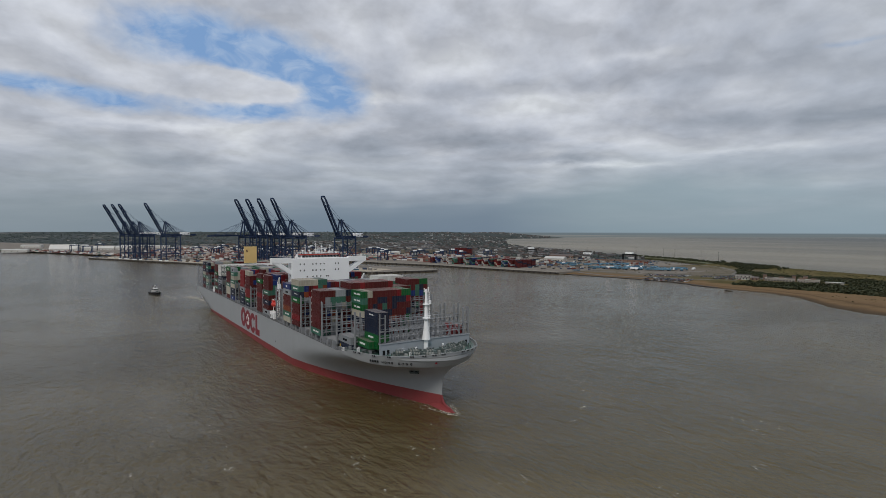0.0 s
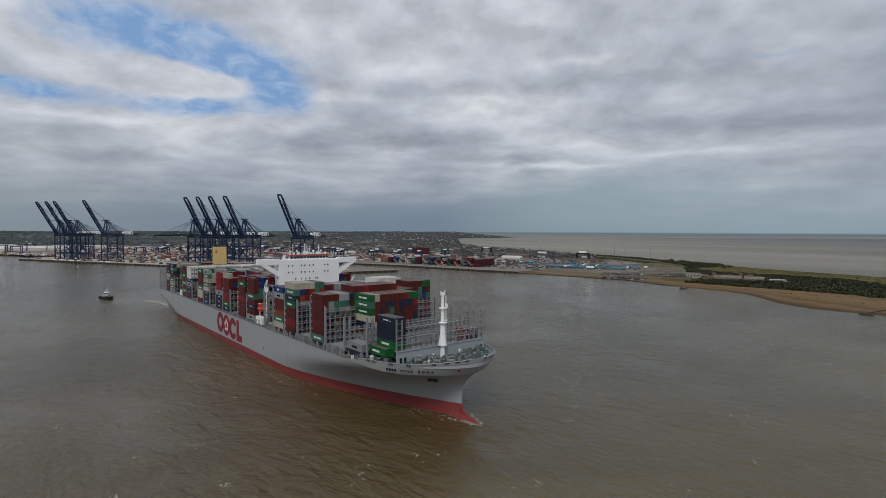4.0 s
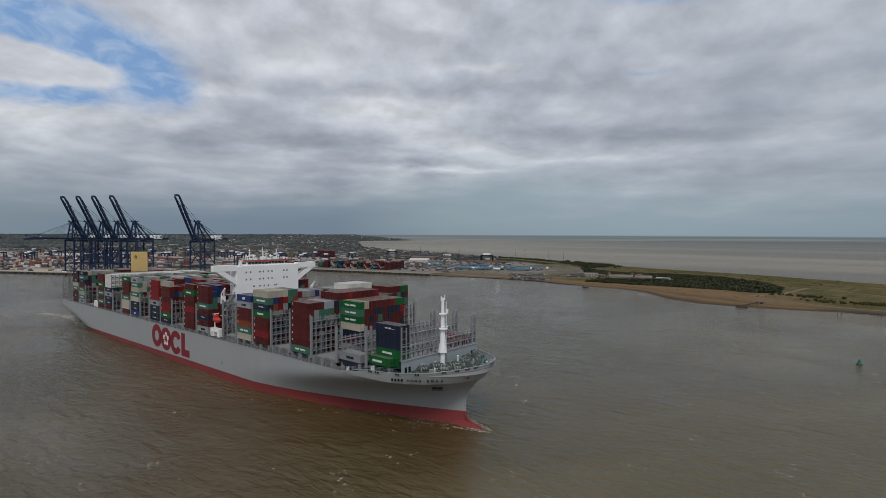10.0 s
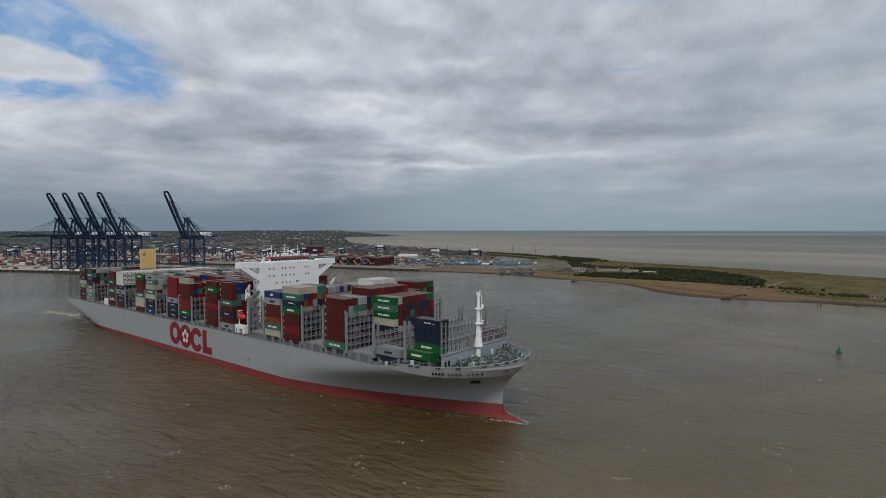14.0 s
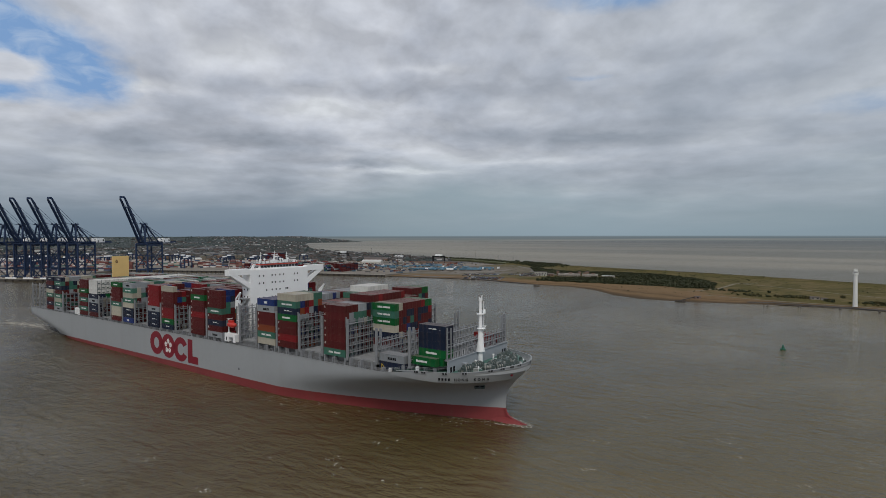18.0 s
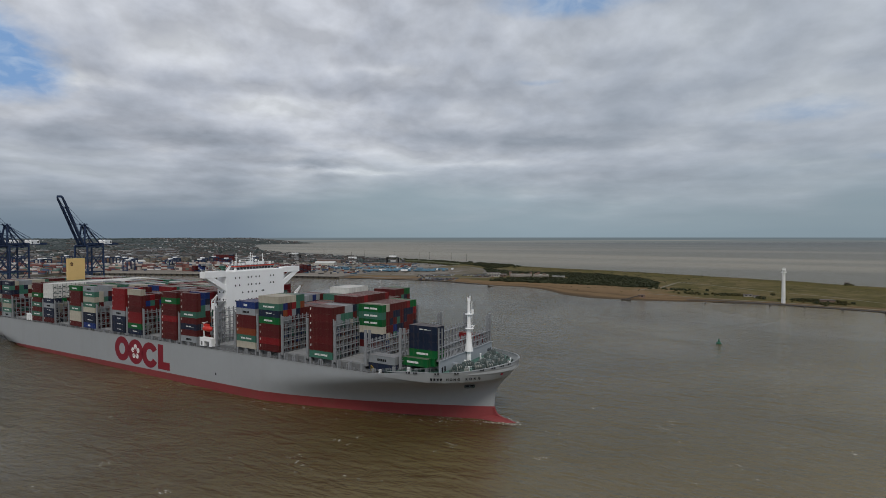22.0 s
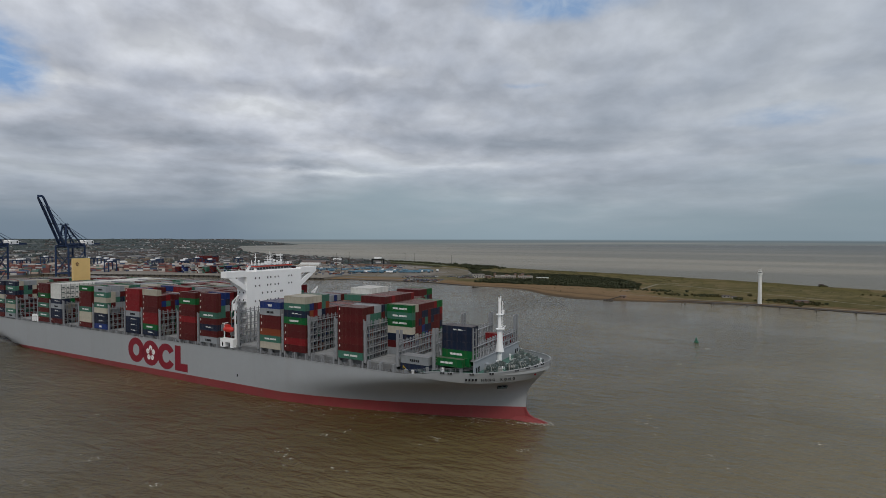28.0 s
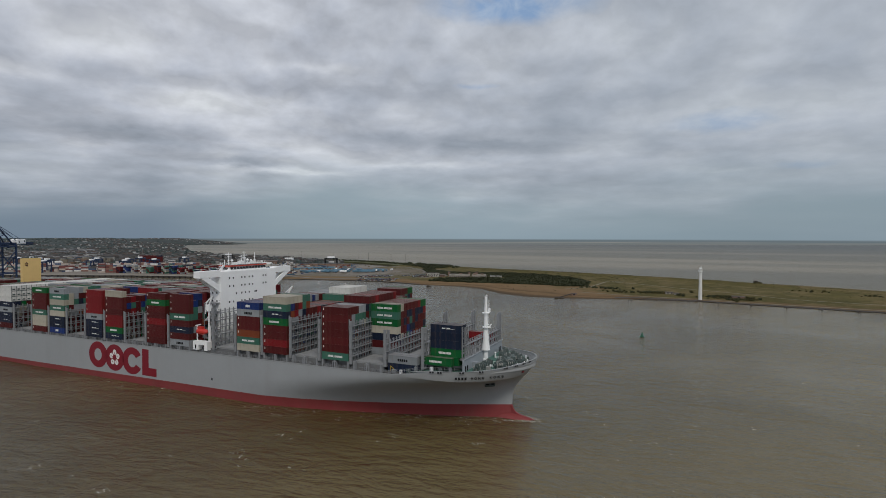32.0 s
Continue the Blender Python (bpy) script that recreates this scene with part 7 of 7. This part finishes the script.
for x, y in ((449, 440), (476, 450), (507, 452), (535, 450), (564, 443), (594, 442), (622, 438), (650, 434), (680, 431), (710, 428)):
    gr = thing("groyne", "dark timber groyne running into the water with an end post", "groyne", group="groynes", at=pose(x, y, 0))
    part("planks", Geo().box(-0.4, 0.4, -12, 3, -0.5, 0.75), M_TIMBER, gr)
    part("end_post", Geo().tube((-1.5, -24, -1), (-1.5, -24, 2.2), 0.22, n=6).box(-1.95, -1.05, -24.4, -23.6, 1.5, 2.4), M_TIMBER, gr)
wreck = thing("beached_barge", "dark small barge lying at the water's edge", "boat", at=pose(176, 488, 0.2, 0, 4, 25))
part("hull", Geo().add([(-6, -2, -0.4), (5, -2, -0.4), (7, 0, -0.2), (5, 2, -0.4), (-6, 2, -0.4), (-6.5, -2.4, 1.3), (5.4, -2.4, 1.4), (8, 0, 1.9), (5.4, 2.4, 1.4), (-6.5, 2.4, 1.3)],
                        [(i, (i + 1) % 5, 5 + (i + 1) % 5, 5 + i) for i in range(5)] + [(5, 6, 7, 8, 9)]), M_TIMBER, wreck)
part("cabin", Geo().box(-4, -1, -1.2, 1.2, 1.2, 2.6), M_TIMBER, wreck)
jetty = thing("broken_groyne", "low broken timber groyne with boulders on the beach", "groyne", at=pose(372, 420, 0.6))
part("planks", Geo().bar((0, 0, 0.6), (10, 28, 2.6), 0.7, 0.9), M_TIMBER, jetty)
for i in range(9):
    part("boulder", Geo().tube((-4 + i * 1.1, -1 + (i % 3) * 0.7, -0.5), (-4 + i * 1.1, -0.6 + (i % 3) * 0.7, 0.9 + 0.2 * (i % 2)), 0.9, 0.5, 6), M_ROCK, jetty)

for piece in wreck.children_recursive:
    piece.data.transform(Matrix.Scale(0.6, 4))

# ---- scrub, trees, town ----
def foliage(name, colors):
    m = spread(name, colors, 0.8, 0.25, 0.2)
    return m


M_SCRUB = foliage("scrub_leaves", [(0.030, 0.038, 0.018), (0.035, 0.042, 0.019), (0.042, 0.048, 0.022), (0.028, 0.035, 0.018), (0.050, 0.052, 0.026), (0.064, 0.062, 0.028)])
# far haze is painted in: leaf greens pushed towards blue-grey
M_HAZY_TREES = foliage("tree_leaves", [(0.056, 0.073, 0.072), (0.061, 0.078, 0.076), (0.066, 0.082, 0.078), (0.053, 0.070, 0.070), (0.070, 0.085, 0.080)])
rnd = random.Random(5)


def inside(poly, x, y):
    hit = False
    for (x0, y0), (x1, y1) in zip(poly, poly[1:] + poly[:1]):
        if (y0 > y) != (y1 > y) and x < x0 + (y - y0) * (x1 - x0) / (y1 - y0):
            hit = not hit
    return hit


BELT = [(150, 545), (228, 552), (296, 560), (355, 548), (380, 560), (372, 628), (330, 700), (260, 740), (190, 745), (120, 725), (60, 760), (30, 800), (-20, 860), (-60, 900), (-60, 930), (40, 885), (20, 790), (80, 690), (130, 672), (235, 668), (240, 640), (180, 610), (150, 585)]
scrub = Geo()
k = 0
while k < 2700:
    x, y = rnd.uniform(-80, 385), rnd.uniform(540, 935)
    if not inside(BELT, x, y):
        continue
    r = rnd.uniform(1.6, 4.4)
    scrub.blob(x, y, ground_height(x, y) + 0.25 * r, r, 0.6, k, n=26)
    k += 1
k = 0
while k < 1100:
    # low bramble filling the gaps between the bushes
    x, y = rnd.uniform(-80, 385), rnd.uniform(540, 935)
    if inside(BELT, x, y):
        r = rnd.uniform(4.0, 7.5)
        scrub.blob(x, y, ground_height(x, y) - 0.1 * r, r, 0.34, 30000 + k, n=30)
        k += 1
tussock = Geo()
for i in range(2600):
    x = rnd.uniform(-60, 860)
    b, a = at_x(BACK, x), at_x(SHORE, x)
    y = b - abs(rnd.gauss(0, 60)) - 12 if i % 3 else rnd.uniform(a + 60, b - 15)
    if y < a + 50:
        continue
    r = rnd.uniform(0.4, 1.7) * (0.6 if i % 2 else 1.0) * (0.6 if x > 420 else 1.0)
    (scrub if i % 7 == 0 else tussock).blob(x, y, ground_height(x, y) + (0.2 if i % 7 == 0 else 0.0), r, 0.6, 9000 + i, n=12)
for cx, cy, n, w in ((462, 508, 40, 16), (473, 508, 30, 10), (498, 487, 12, 5), (511, 528, 8, 4), (540, 484, 60, 13), (566, 478, 50, 11), (552, 472, 16, 8), (430, 500, 30, 24), (410, 540, 30, 30), (595, 684, 14, 5), (640, 600, 8, 20), (700, 560, 8, 20)):
    for i in range(n):
        x, y = cx + rnd.gauss(0, w / 2), cy + rnd.gauss(0, 4)
        r = rnd.uniform(1.0, 2.6)
        (tussock if cx > 420 and i % 4 else scrub).blob(x, y, ground_height(x, y) + 0.3 * r, r, 0.9, 12000 + i + int(cx))
for i in range(420):
    # hedge along the sea bank behind the port
    x = rnd.uniform(-430, 70)
    y = at_x(BACK, x) - rnd.uniform(14, 46)
    r = rnd.uniform(1.6, 3.6)
    scrub.blob(x, y, (ground_height(x, y) if x > -99 else PORT_Z) + 0.3 * r, r, 0.85, 15000 + i)
M_TUSSOCK = foliage("tussock_grass", [(0.048, 0.047, 0.016), (0.066, 0.058, 0.020), (0.038, 0.040, 0.014), (0.080, 0.066, 0.027)])
thing("tussocks", "low olive tussocks and brambles in the rough grass", "grass", kind="stuff", geo=tussock, material=M_TUSSOCK)
xs = list(range(-640, -90, 30))
bank = [(x, at_x(BACK, x) - 6) for x in xs] + [(x, at_x(BACK, x) - 66) for x in reversed(xs)]
flat_land("ground", "grassy sea bank behind the port", bank, PORT_Z + 0.15, paint("bank_grass", (0.078, 0.082, 0.034), 0.95, vary=0.4, scale=0.04), 3.0)
thing("scrub", "dense dark green thorn scrub and low bushes on the spit", "bushes", kind="stuff", geo=scrub, material=M_SCRUB)

# far trees and houses over the rising country
trees, houses, roofs, shore_trees = Geo(), Geo(), Geo(), Geo()


def town_end(az):
    """How far from the water the built-up land reaches before the woods."""
    return 2850 - 850 * min(max((az - 1.28) / 0.3, 0), 1) + 160 * noise.noise((az * 6, 0.3, 0.7))


for i in range(20000):
    az = 0.66 + 1.44 * rnd.random() ** 1.3
    r = 1500 + 3300 * rnd.random() ** 0.75
    if (az - coast_at(r)) * r < 25:
        continue
    # belts of wood and hedges with open fields between them; few trees in the town behind the yard
    open_to = 0.30 if az > 1.1 and r < town_end(az) - 150 else -0.05 if r > 3900 else -0.22
    if noise.noise((az * 7, r * 0.009, 2.0)) + 0.5 * noise.noise((az * 19, r * 0.022, 6.0)) < open_to:
        continue
    x, y, z = country_point(az, r)
    if (Vector((x, y)) - Q0).dot(QN) < 565:
        continue
    s = rnd.uniform(2.0, 4.0) * (0.7 + r / 5000)
    s *= 1.5 + max(0.0, r - 2000) / 1300
    trees.blob(x, y, z + 0.05 * s, s, 0.42 if r < 2600 else 0.24, i, n=5 if r < 2000 else 1)
for i in range(2600):
    az = rnd.uniform(0.775, 2.1) if i % 4 else rnd.uniform(0.775, 0.95)
    r = rnd.uniform(4300, 4960)
    if (az - coast_at(r)) * r < 14:
        continue
    x, y, z = country_point(az, r)
    s = rnd.uniform(5, 11)
    trees.blob(x, y, z - 0.5, s, 0.2 if az > 0.95 else 0.35, 20000 + i, n=0)
thing("woodland", "dark belts of trees and hedges across the far country", "trees", kind="stuff", geo=trees, material=M_HAZY_TREES)


gardens = Geo()
for i in range(6000):
    az, r = rnd.uniform(0.66, 2.05), rnd.uniform(1330, 2900)
    x, y, z = country_point(az, r)
    if az > 1.45 and i % 3:
        continue
    if (az - coast_at(r)) * r < 20 or (Vector((x, y)) - Q0).dot(QN) < 575 or noise.noise((az * 13, r * 0.006, 3.0)) < -0.15:
        continue
    s = rnd.uniform(3.5, 8.0)
    gardens.blob(x, y, z + 0.35 * s, s, 0.75, 60000 + i, n=8)
thing("garden_trees", "dark round trees between the houses of the town", "trees", kind="stuff", geo=gardens, material=M_HAZY_TREES)


def small_house(x, y, z, turn, lx, ly, h, ridge):
    c, s = math.cos(turn), math.sin(turn)

    def w(px, py, pz):
        return (x + c * px - s * py, y + s * px + c * py, z + pz)
    a, b = lx / 2, ly / 2
    houses.add([w(i * a, j * b, k) for i in (-1, 1) for j in (-1, 1) for k in (-1.0, h)], [(0, 1, 3, 2), (4, 6, 7, 5), (0, 4, 5, 1), (2, 3, 7, 6)])
    roofs.add([w(-a, -b, h), w(a, -b, h), w(a, b, h), w(-a, b, h), w(-a, 0, h + ridge), w(a, 0, h + ridge)], [(0, 1, 5, 4), (2, 3, 4, 5), (1, 2, 5), (3, 0, 4)])


for i in range(5000):
    az = 0.66 + 0.94 * rnd.random() ** 1.25
    r = 1330 + 3000 * rnd.random() ** 0.9
    if i % 8 == 0:
        az, r = rnd.uniform(0.79, 1.05), rnd.uniform(4300, 4930)
    edge = (az - coast_at(r)) * r
    if edge < 18 or (az > 1.15 and rnd.random() < 0.85):
        continue
    if noise.noise((az * 11, r * 0.003, 9.0)) < -0.2:
        continue
    x, y, z = country_point(az, r)
    off = (Vector((x, y)) - Q0).dot(QN)
    if off < 575:
        continue
    big = rnd.random() < 0.04
    lx, ly = (rnd.uniform(18, 50), rnd.uniform(10, 20)) if big else (rnd.uniform(5, 11), rnd.uniform(4, 7))
    small_house(x, y, z, rnd.uniform(0, 3.1), lx, ly, rnd.uniform(3.0, 5.5), 1.0 if big else rnd.uniform(1.5, 3))
# behind the yard: terraces, sheds and depots as far as the first woods
sheds, depots = Geo(), Geo()
for i in range(9000):
    az, r = rnd.uniform(1.0, 2.05), rnd.uniform(1330, 2900)
    x, y, z = country_point(az, r)
    off = (Vector((x, y)) - Q0).dot(QN)
    if off < 570 or r > town_end(az) or noise.noise((az * 15, r * 0.004, 5.0)) < -0.12 - 0.2 * (r < 2000):
        continue
    k = rnd.random()
    if off < 760 and k < 0.4:
        for j in range(rnd.randint(1, 3)):
            p = Vector((x, y)) + QD * 13.0 * j
            put_box(depots, p.x, p.y, z - 0.5, 12.2, 2.5 * rnd.randint(1, 4), 2.6 * rnd.randint(1, 4), QA + (1.57 if i % 5 == 0 else 0.0))
    elif k > 0.955:
        put_box(sheds, x, y, z - 0.5, rnd.uniform(25, 70), rnd.uniform(14, 30), rnd.uniform(5, 9), QA + rnd.uniform(-0.1, 0.1))
    else:
        small_house(x, y, z, QA + rnd.gauss(0, 0.5), rnd.uniform(7, 18), rnd.uniform(5, 9), rnd.uniform(3.0, 6.0), rnd.uniform(1.0, 2.6))
thing("depot_boxes", "stacks of faded containers in depots behind the port", "containers", kind="stuff", geo=depots,
      material=spread("depot_paint", [(0.13, 0.052, 0.045), (0.11, 0.115, 0.12), (0.24, 0.225, 0.19), (0.30, 0.29, 0.27), (0.17, 0.11, 0.08), (0.06, 0.075, 0.10), (0.13, 0.125, 0.12), (0.19, 0.165, 0.13)], 0.8))
thing("far_sheds", "pale and dark metal warehouses behind the port", "warehouses", kind="stuff", geo=sheds,
      material=spread("far_shed_metal", [(0.30, 0.30, 0.30), (0.15, 0.15, 0.16), (0.42, 0.42, 0.41), (0.12, 0.08, 0.07), (0.20, 0.21, 0.23)], 0.8))
for i in range(2200):
    r = rnd.uniform(1180, 2150)
    az = coast_at(r) + rnd.uniform(0.012, 0.32)
    x, y, z = country_point(az, r)
    off = (Vector((x, y)) - Q0).dot(QN)
    if off < 570 or (x > -330 and y < 930) or z < 2:
        continue
    if rnd.random() < 0.68:
        s = rnd.uniform(2.0, 4.5)
        shore_trees.blob(x, y, z + 0.5 * s, s, 0.9, 40000 + i, n=14)
    else:
        small_house(x, y, z, rnd.uniform(0, 3.1), rnd.uniform(8, 22), rnd.uniform(6, 10), rnd.uniform(3, 6.5), rnd.uniform(1, 3))
thing("roadside_trees", "dark low trees and hedges behind the sea wall", "trees", kind="stuff", geo=shore_trees, material=M_HAZY_TREES)
M_HOUSE = spread("house_walls", [(0.16, 0.15, 0.14), (0.09, 0.075, 0.07), (0.34, 0.33, 0.32), (0.10, 0.085, 0.078), (0.14, 0.135, 0.13), (0.50, 0.49, 0.48), (0.08, 0.078, 0.075), (0.20, 0.195, 0.19), (0.09, 0.085, 0.08)], 0.9)
M_TILES = spread("house_roofs", [(0.060, 0.058, 0.058), (0.072, 0.060, 0.056), (0.058, 0.060, 0.063), (0.085, 0.087, 0.09), (0.066, 0.058, 0.055), (0.17, 0.172, 0.175), (0.088, 0.066, 0.057)], 0.9)
town = thing("town", "spread of small brick and rendered houses with tiled roofs far behind the port", "houses", kind="stuff", geo=houses, material=M_HOUSE)
part("roofs", roofs, M_TILES, town)

# port sheds and vehicles between the stacks
M_VEH = spread("vehicle_paint", [(0.5, 0.5, 0.48), (0.2, 0.19, 0.18), (0.05, 0.07, 0.12), (0.16, 0.05, 0.035), (0.3, 0.27, 0.23), (0.06, 0.06, 0.06), (0.15, 0.12, 0.09), (0.05, 0.10, 0.15)], 0.6)
clutter = Geo()
for i in range(560):
    s, off = rnd.uniform(-900, 330), rnd.uniform(60, 560)
    p = quay(s, off)
    if (s > -215 and off < 260) or p.x > -130:
        continue
    put_box(clutter, p.x, p.y, PORT_Z, rnd.uniform(4, 15), rnd.uniform(2.4, 4), rnd.uniform(1.5, 4), QA + rnd.choice((0, 1.57)))
for i in range(130):
    p = quay(rnd.uniform(-770, 40), rnd.uniform(2, 45))
    put_box(clutter, p.x, p.y, PORT_Z, rnd.uniform(3, 14), 2.5, rnd.uniform(1.5, 3.6), QA)
for i in range(420):
    x, y = rnd.uniform(-430, -105), rnd.uniform(500, 860)
    if y < 0.28 * x + 560 or rnd.random() < 0.2:
        continue
    put_box(clutter, x, y, PORT_Z, rnd.uniform(3, 13), rnd.uniform(2.0, 3), rnd.uniform(1.2, 3.2), radians(rnd.choice((24, 114)) + rnd.uniform(-6, 6)))
thing("yard_vehicles", "trucks, trailers and sheds scattered between the container blocks", "vehicles", kind="stuff", geo=clutter, material=M_VEH)

# ---- foam ----
M_FOAM = paint("foam", (0.58, 0.54, 0.46), 0.9, vary=0.25, scale=0.8, bump=0.3)
_t = M_FOAM.node_tree
_t.links.new(ramp(_t, noise_of(_t, node(_t, "ShaderNodeTexCoord").outputs["Object"], 1.1, 4.0, 0.65, 0.8), (0.40, 0.0), (0.70, 0.75)), _t.nodes["Principled BSDF"].inputs["Alpha"])
rnd = random.Random(12)


def fleck(geo, x, y, length, width, turn, z=0.03, rough=0.5):
    """A torn, slightly domed patch of foam."""
    n = 9
    c, s = math.cos(turn), math.sin(turn)
    pts = [(x, y, z + 0.05)]
    for i in range(n):
        a = 2 * math.pi * i / n
        k = rnd.uniform(1 - rough, 1.0)
        px, py = length / 2 * math.cos(a) * k, width / 2 * math.sin(a) * k
        pts.append((x + c * px - s * py, y + s * px + c * py, z))
    geo.add(pts, [(0, 1 + i, 1 + (i + 1) % n) for i in range(n)])


caps = Geo()
for i in range(460):
    x, y = rnd.uniform(-250, 760), rnd.uniform(-190, 380)
    if 0.46 * x + 30 > y + 900:
        continue
    turn = radians(rnd.gauss(-25, 25))
    for _ in range(rnd.randint(1, 6)):
        fleck(caps, x + rnd.gauss(0, 2.4), y + rnd.gauss(0, 1.2), rnd.uniform(1.2, 4.0), rnd.uniform(0.6, 1.5), turn + rnd.gauss(0, 0.4), z=0.0, rough=0.75)
thing("whitecaps", "small torn flecks of foam on the brown water", "foam", kind="stuff", geo=caps, material=M_FOAM)
surf = Geo()
for (x0, y0), (x1, y1) in zip(SHORE[1:], SHORE[2:]):
    n = int(math.hypot(x1 - x0, y1 - y0) / 3)
    for i in range(n):
        u = i / n
        if rnd.random() < 0.85:
            fleck(surf, x0 + (x1 - x0) * u, y0 + (y1 - y0) * u - rnd.uniform(0.5, 3.0), rnd.uniform(3, 7), rnd.uniform(0.8, 1.8), math.atan2(y1 - y0, x1 - x0), 0.05)
thing("surf", "thin broken line of surf along the beach", "foam", kind="stuff", geo=surf, material=M_FOAM)
# foam along the hull and under the stern, which goes with the ship
wash = Geo()
for i in range(90):
    u = rnd.random() ** 0.6
    x = 401 - 70 * (1 - u)
    k = -1 if rnd.random() < 0.75 else 1
    b = max(hull_b(x, 0.0), 1.4 if x > 388 else 0) + abs(rnd.gauss(0, 0.7))
    fleck(wash, x, k * b, rnd.uniform(1.0, 3.2), rnd.uniform(0.2, 0.6), radians(k * 28 + rnd.gauss(0, 12)), 0.04)
for i in range(130):
    # the crest thrown up by the bulb
    u = rnd.random()
    x, y = 402.5 - 12 * u + rnd.gauss(0, 0.5), rnd.choice((-1, -1, 1)) * (0.6 + 4.2 * u) + rnd.gauss(0, 0.5)
    fleck(wash, x, y, rnd.uniform(1.0, 2.8), rnd.uniform(0.5, 1.2), radians(rnd.gauss(20, 40)), 0.10, 0.5)
for i in range(90):
    x = rnd.uniform(150, 330)
    fleck(wash, x, -(hull_b(x, 0) + abs(rnd.gauss(0, 1)) * (6 + (330 - x) * 0.1)) , rnd.uniform(1.0, 3.8), rnd.uniform(0.3, 0.8), radians(rnd.gauss(-10, 25)), 0.04, 0.75)
for i in range(150):
    # yellowish flecks drifting along the forward side
    x = rnd.uniform(290, 392)
    fleck(wash, x, -(hull_b(x, 0) + 1.5 + abs(rnd.gauss(0, 1)) * 4.5), rnd.uniform(0.9, 3.0), rnd.uniform(0.3, 0.9), radians(rnd.gauss(-18, 25)), 0.04, 0.75)
for i in range(330):
    # churned crest where the wash leaves the quarter
    u = rnd.random()
    x = 20 - 66 * u + rnd.gauss(0, 2)
    fleck(wash, x, -(17 + 13 * u + rnd.gauss(0, 1.2 + 2.4 * u)), rnd.uniform(2.5, 7.0), rnd.uniform(0.8, 2.2), radians(rnd.gauss(8, 14)), 0.06, 0.5)
wake = thing("ship_wash", "broken white foam along the hull and in the wake", "foam", kind="stuff", geo=wash, material=M_FOAM)
cargo.append(wake)


tug_foam = Geo()
for i in range(150):
    u = rnd.random()
    fleck(tug_foam, 10 + 46 * u + rnd.gauss(0, 2), rnd.choice((-1, 1)) * (3 + 2.5 * (1 - u)) + rnd.gauss(0, 1.6), rnd.uniform(1.5, 5.0), rnd.uniform(0.5, 1.4), radians(rnd.gauss(0, 20)), 0.05, 0.6)
tug_wash = thing("tug_wash", "loose white wash round and ahead of the tug", "foam", kind="stuff", geo=tug_foam, material=M_FOAM)


# the churned wake: a thin torn film of foam lying on the water, holes between its strands
def foam_film():
    m = bpy.data.materials.new("foam_film")
    m.use_nodes = True
    t = m.node_tree
    b = t.nodes["Principled BSDF"]
    pos = node(t, "ShaderNodeTexCoord").outputs["Object"]
    x, y, _ = node(t, "ShaderNodeSeparateXYZ", pos).outputs
    mp = node(t, "ShaderNodeMapping", pos)
    mp.inputs["Scale"].default_value = (0.35, 1.0, 1.0)
    n = maths(t, "ADD", maths(t, "MULTIPLY", noise_of(t, mp.outputs[0], 0.16, 6.0, 0.68, 1.6), 0.6), maths(t, "MULTIPLY", noise_of(t, pos, 0.05, 4.0, 0.6, 0.8), 0.4))
    # strongest along the edges of the wake close to the stern
    aft = maths(t, "SUBTRACT", 30.0, x)
    line = maths(t, "ADD", 19.0, maths(t, "MULTIPLY", aft, 0.13))
    off = maths(t, "DIVIDE", maths(t, "SUBTRACT", maths(t, "ABSOLUTE", y), line), 9.0)
    edge = maths(t, "EXPONENT", maths(t, "MULTIPLY", maths(t, "MULTIPLY", off, off), -1.0))
    far = ramp(t, maths(t, "MULTIPLY", aft, 0.005), (0.02, 1.0), (0.85, 0.0))
    k = maths(t, "MULTIPLY", maths(t, "MULTIPLY", edge, 0.16), far)
    a = ramp(t, maths(t, "ADD", n, k), (0.53, 0.0), (0.72, 0.7))
    strands = maths(t, "MULTIPLY", a, ramp(t, k, (0.0, 0.0), (0.05, 1.0)))
    # a faint pale tint also covers the water between them
    wide = maths(t, "MULTIPLY", ramp(t, maths(t, "MULTIPLY", maths(t, "ABSOLUTE", y), 0.01), (0.25, 1.0), (0.74, 0.0)), ramp(t, maths(t, "MULTIPLY", maths(t, "ADD", x, 170.0), 0.005), (0.0, 0.0), (0.3, 1.0), (0.75, 1.0), (1.04, 0.0)))
    pale_veil = maths(t, "MULTIPLY", wide, ramp(t, noise_of(t, mp.outputs[0], 0.05, 4.0, 0.6, 0.6), (0.3, 0.05), (0.7, 0.15)))
    t.links.new(maths(t, "MAXIMUM", strands, pale_veil), b.inputs["Alpha"])
    b.inputs["Base Color"].default_value, b.inputs["Roughness"].default_value = (0.46, 0.44, 0.40, 1), 0.9
    return m


film_geo = Geo()
film_geo.add([(-170, -75, 0.05), (42, -75, 0.05), (42, 75, 0.05), (-170, 75, 0.05)], [(0, 1, 2, 3)])
film_ob = thing("wake_foam", "thin torn film of white foam churned up behind the stern", "foam", kind="stuff", geo=film_geo, material=foam_film())
cargo.append(film_ob)

# ---- what moves ----
def ship_pose(row):
    t, x, y, a = row
    return t, pose(x, y, 0, 0, 0, a)


def motions():
    rows = [ship_pose(r) for r in SHIP_ROWS]
    walk(ship, rows)
    for ob in cargo:
        home = ob.matrix_basis.copy()
        walk(ob, [(t, m @ home) for t, m in rows])
    for ob in (tug, tug_wash):
        walk(ob, [(t, pose(x, y, 0, 0, 0, a)) for t, x, y, a in TUG_ROWS])


motions()
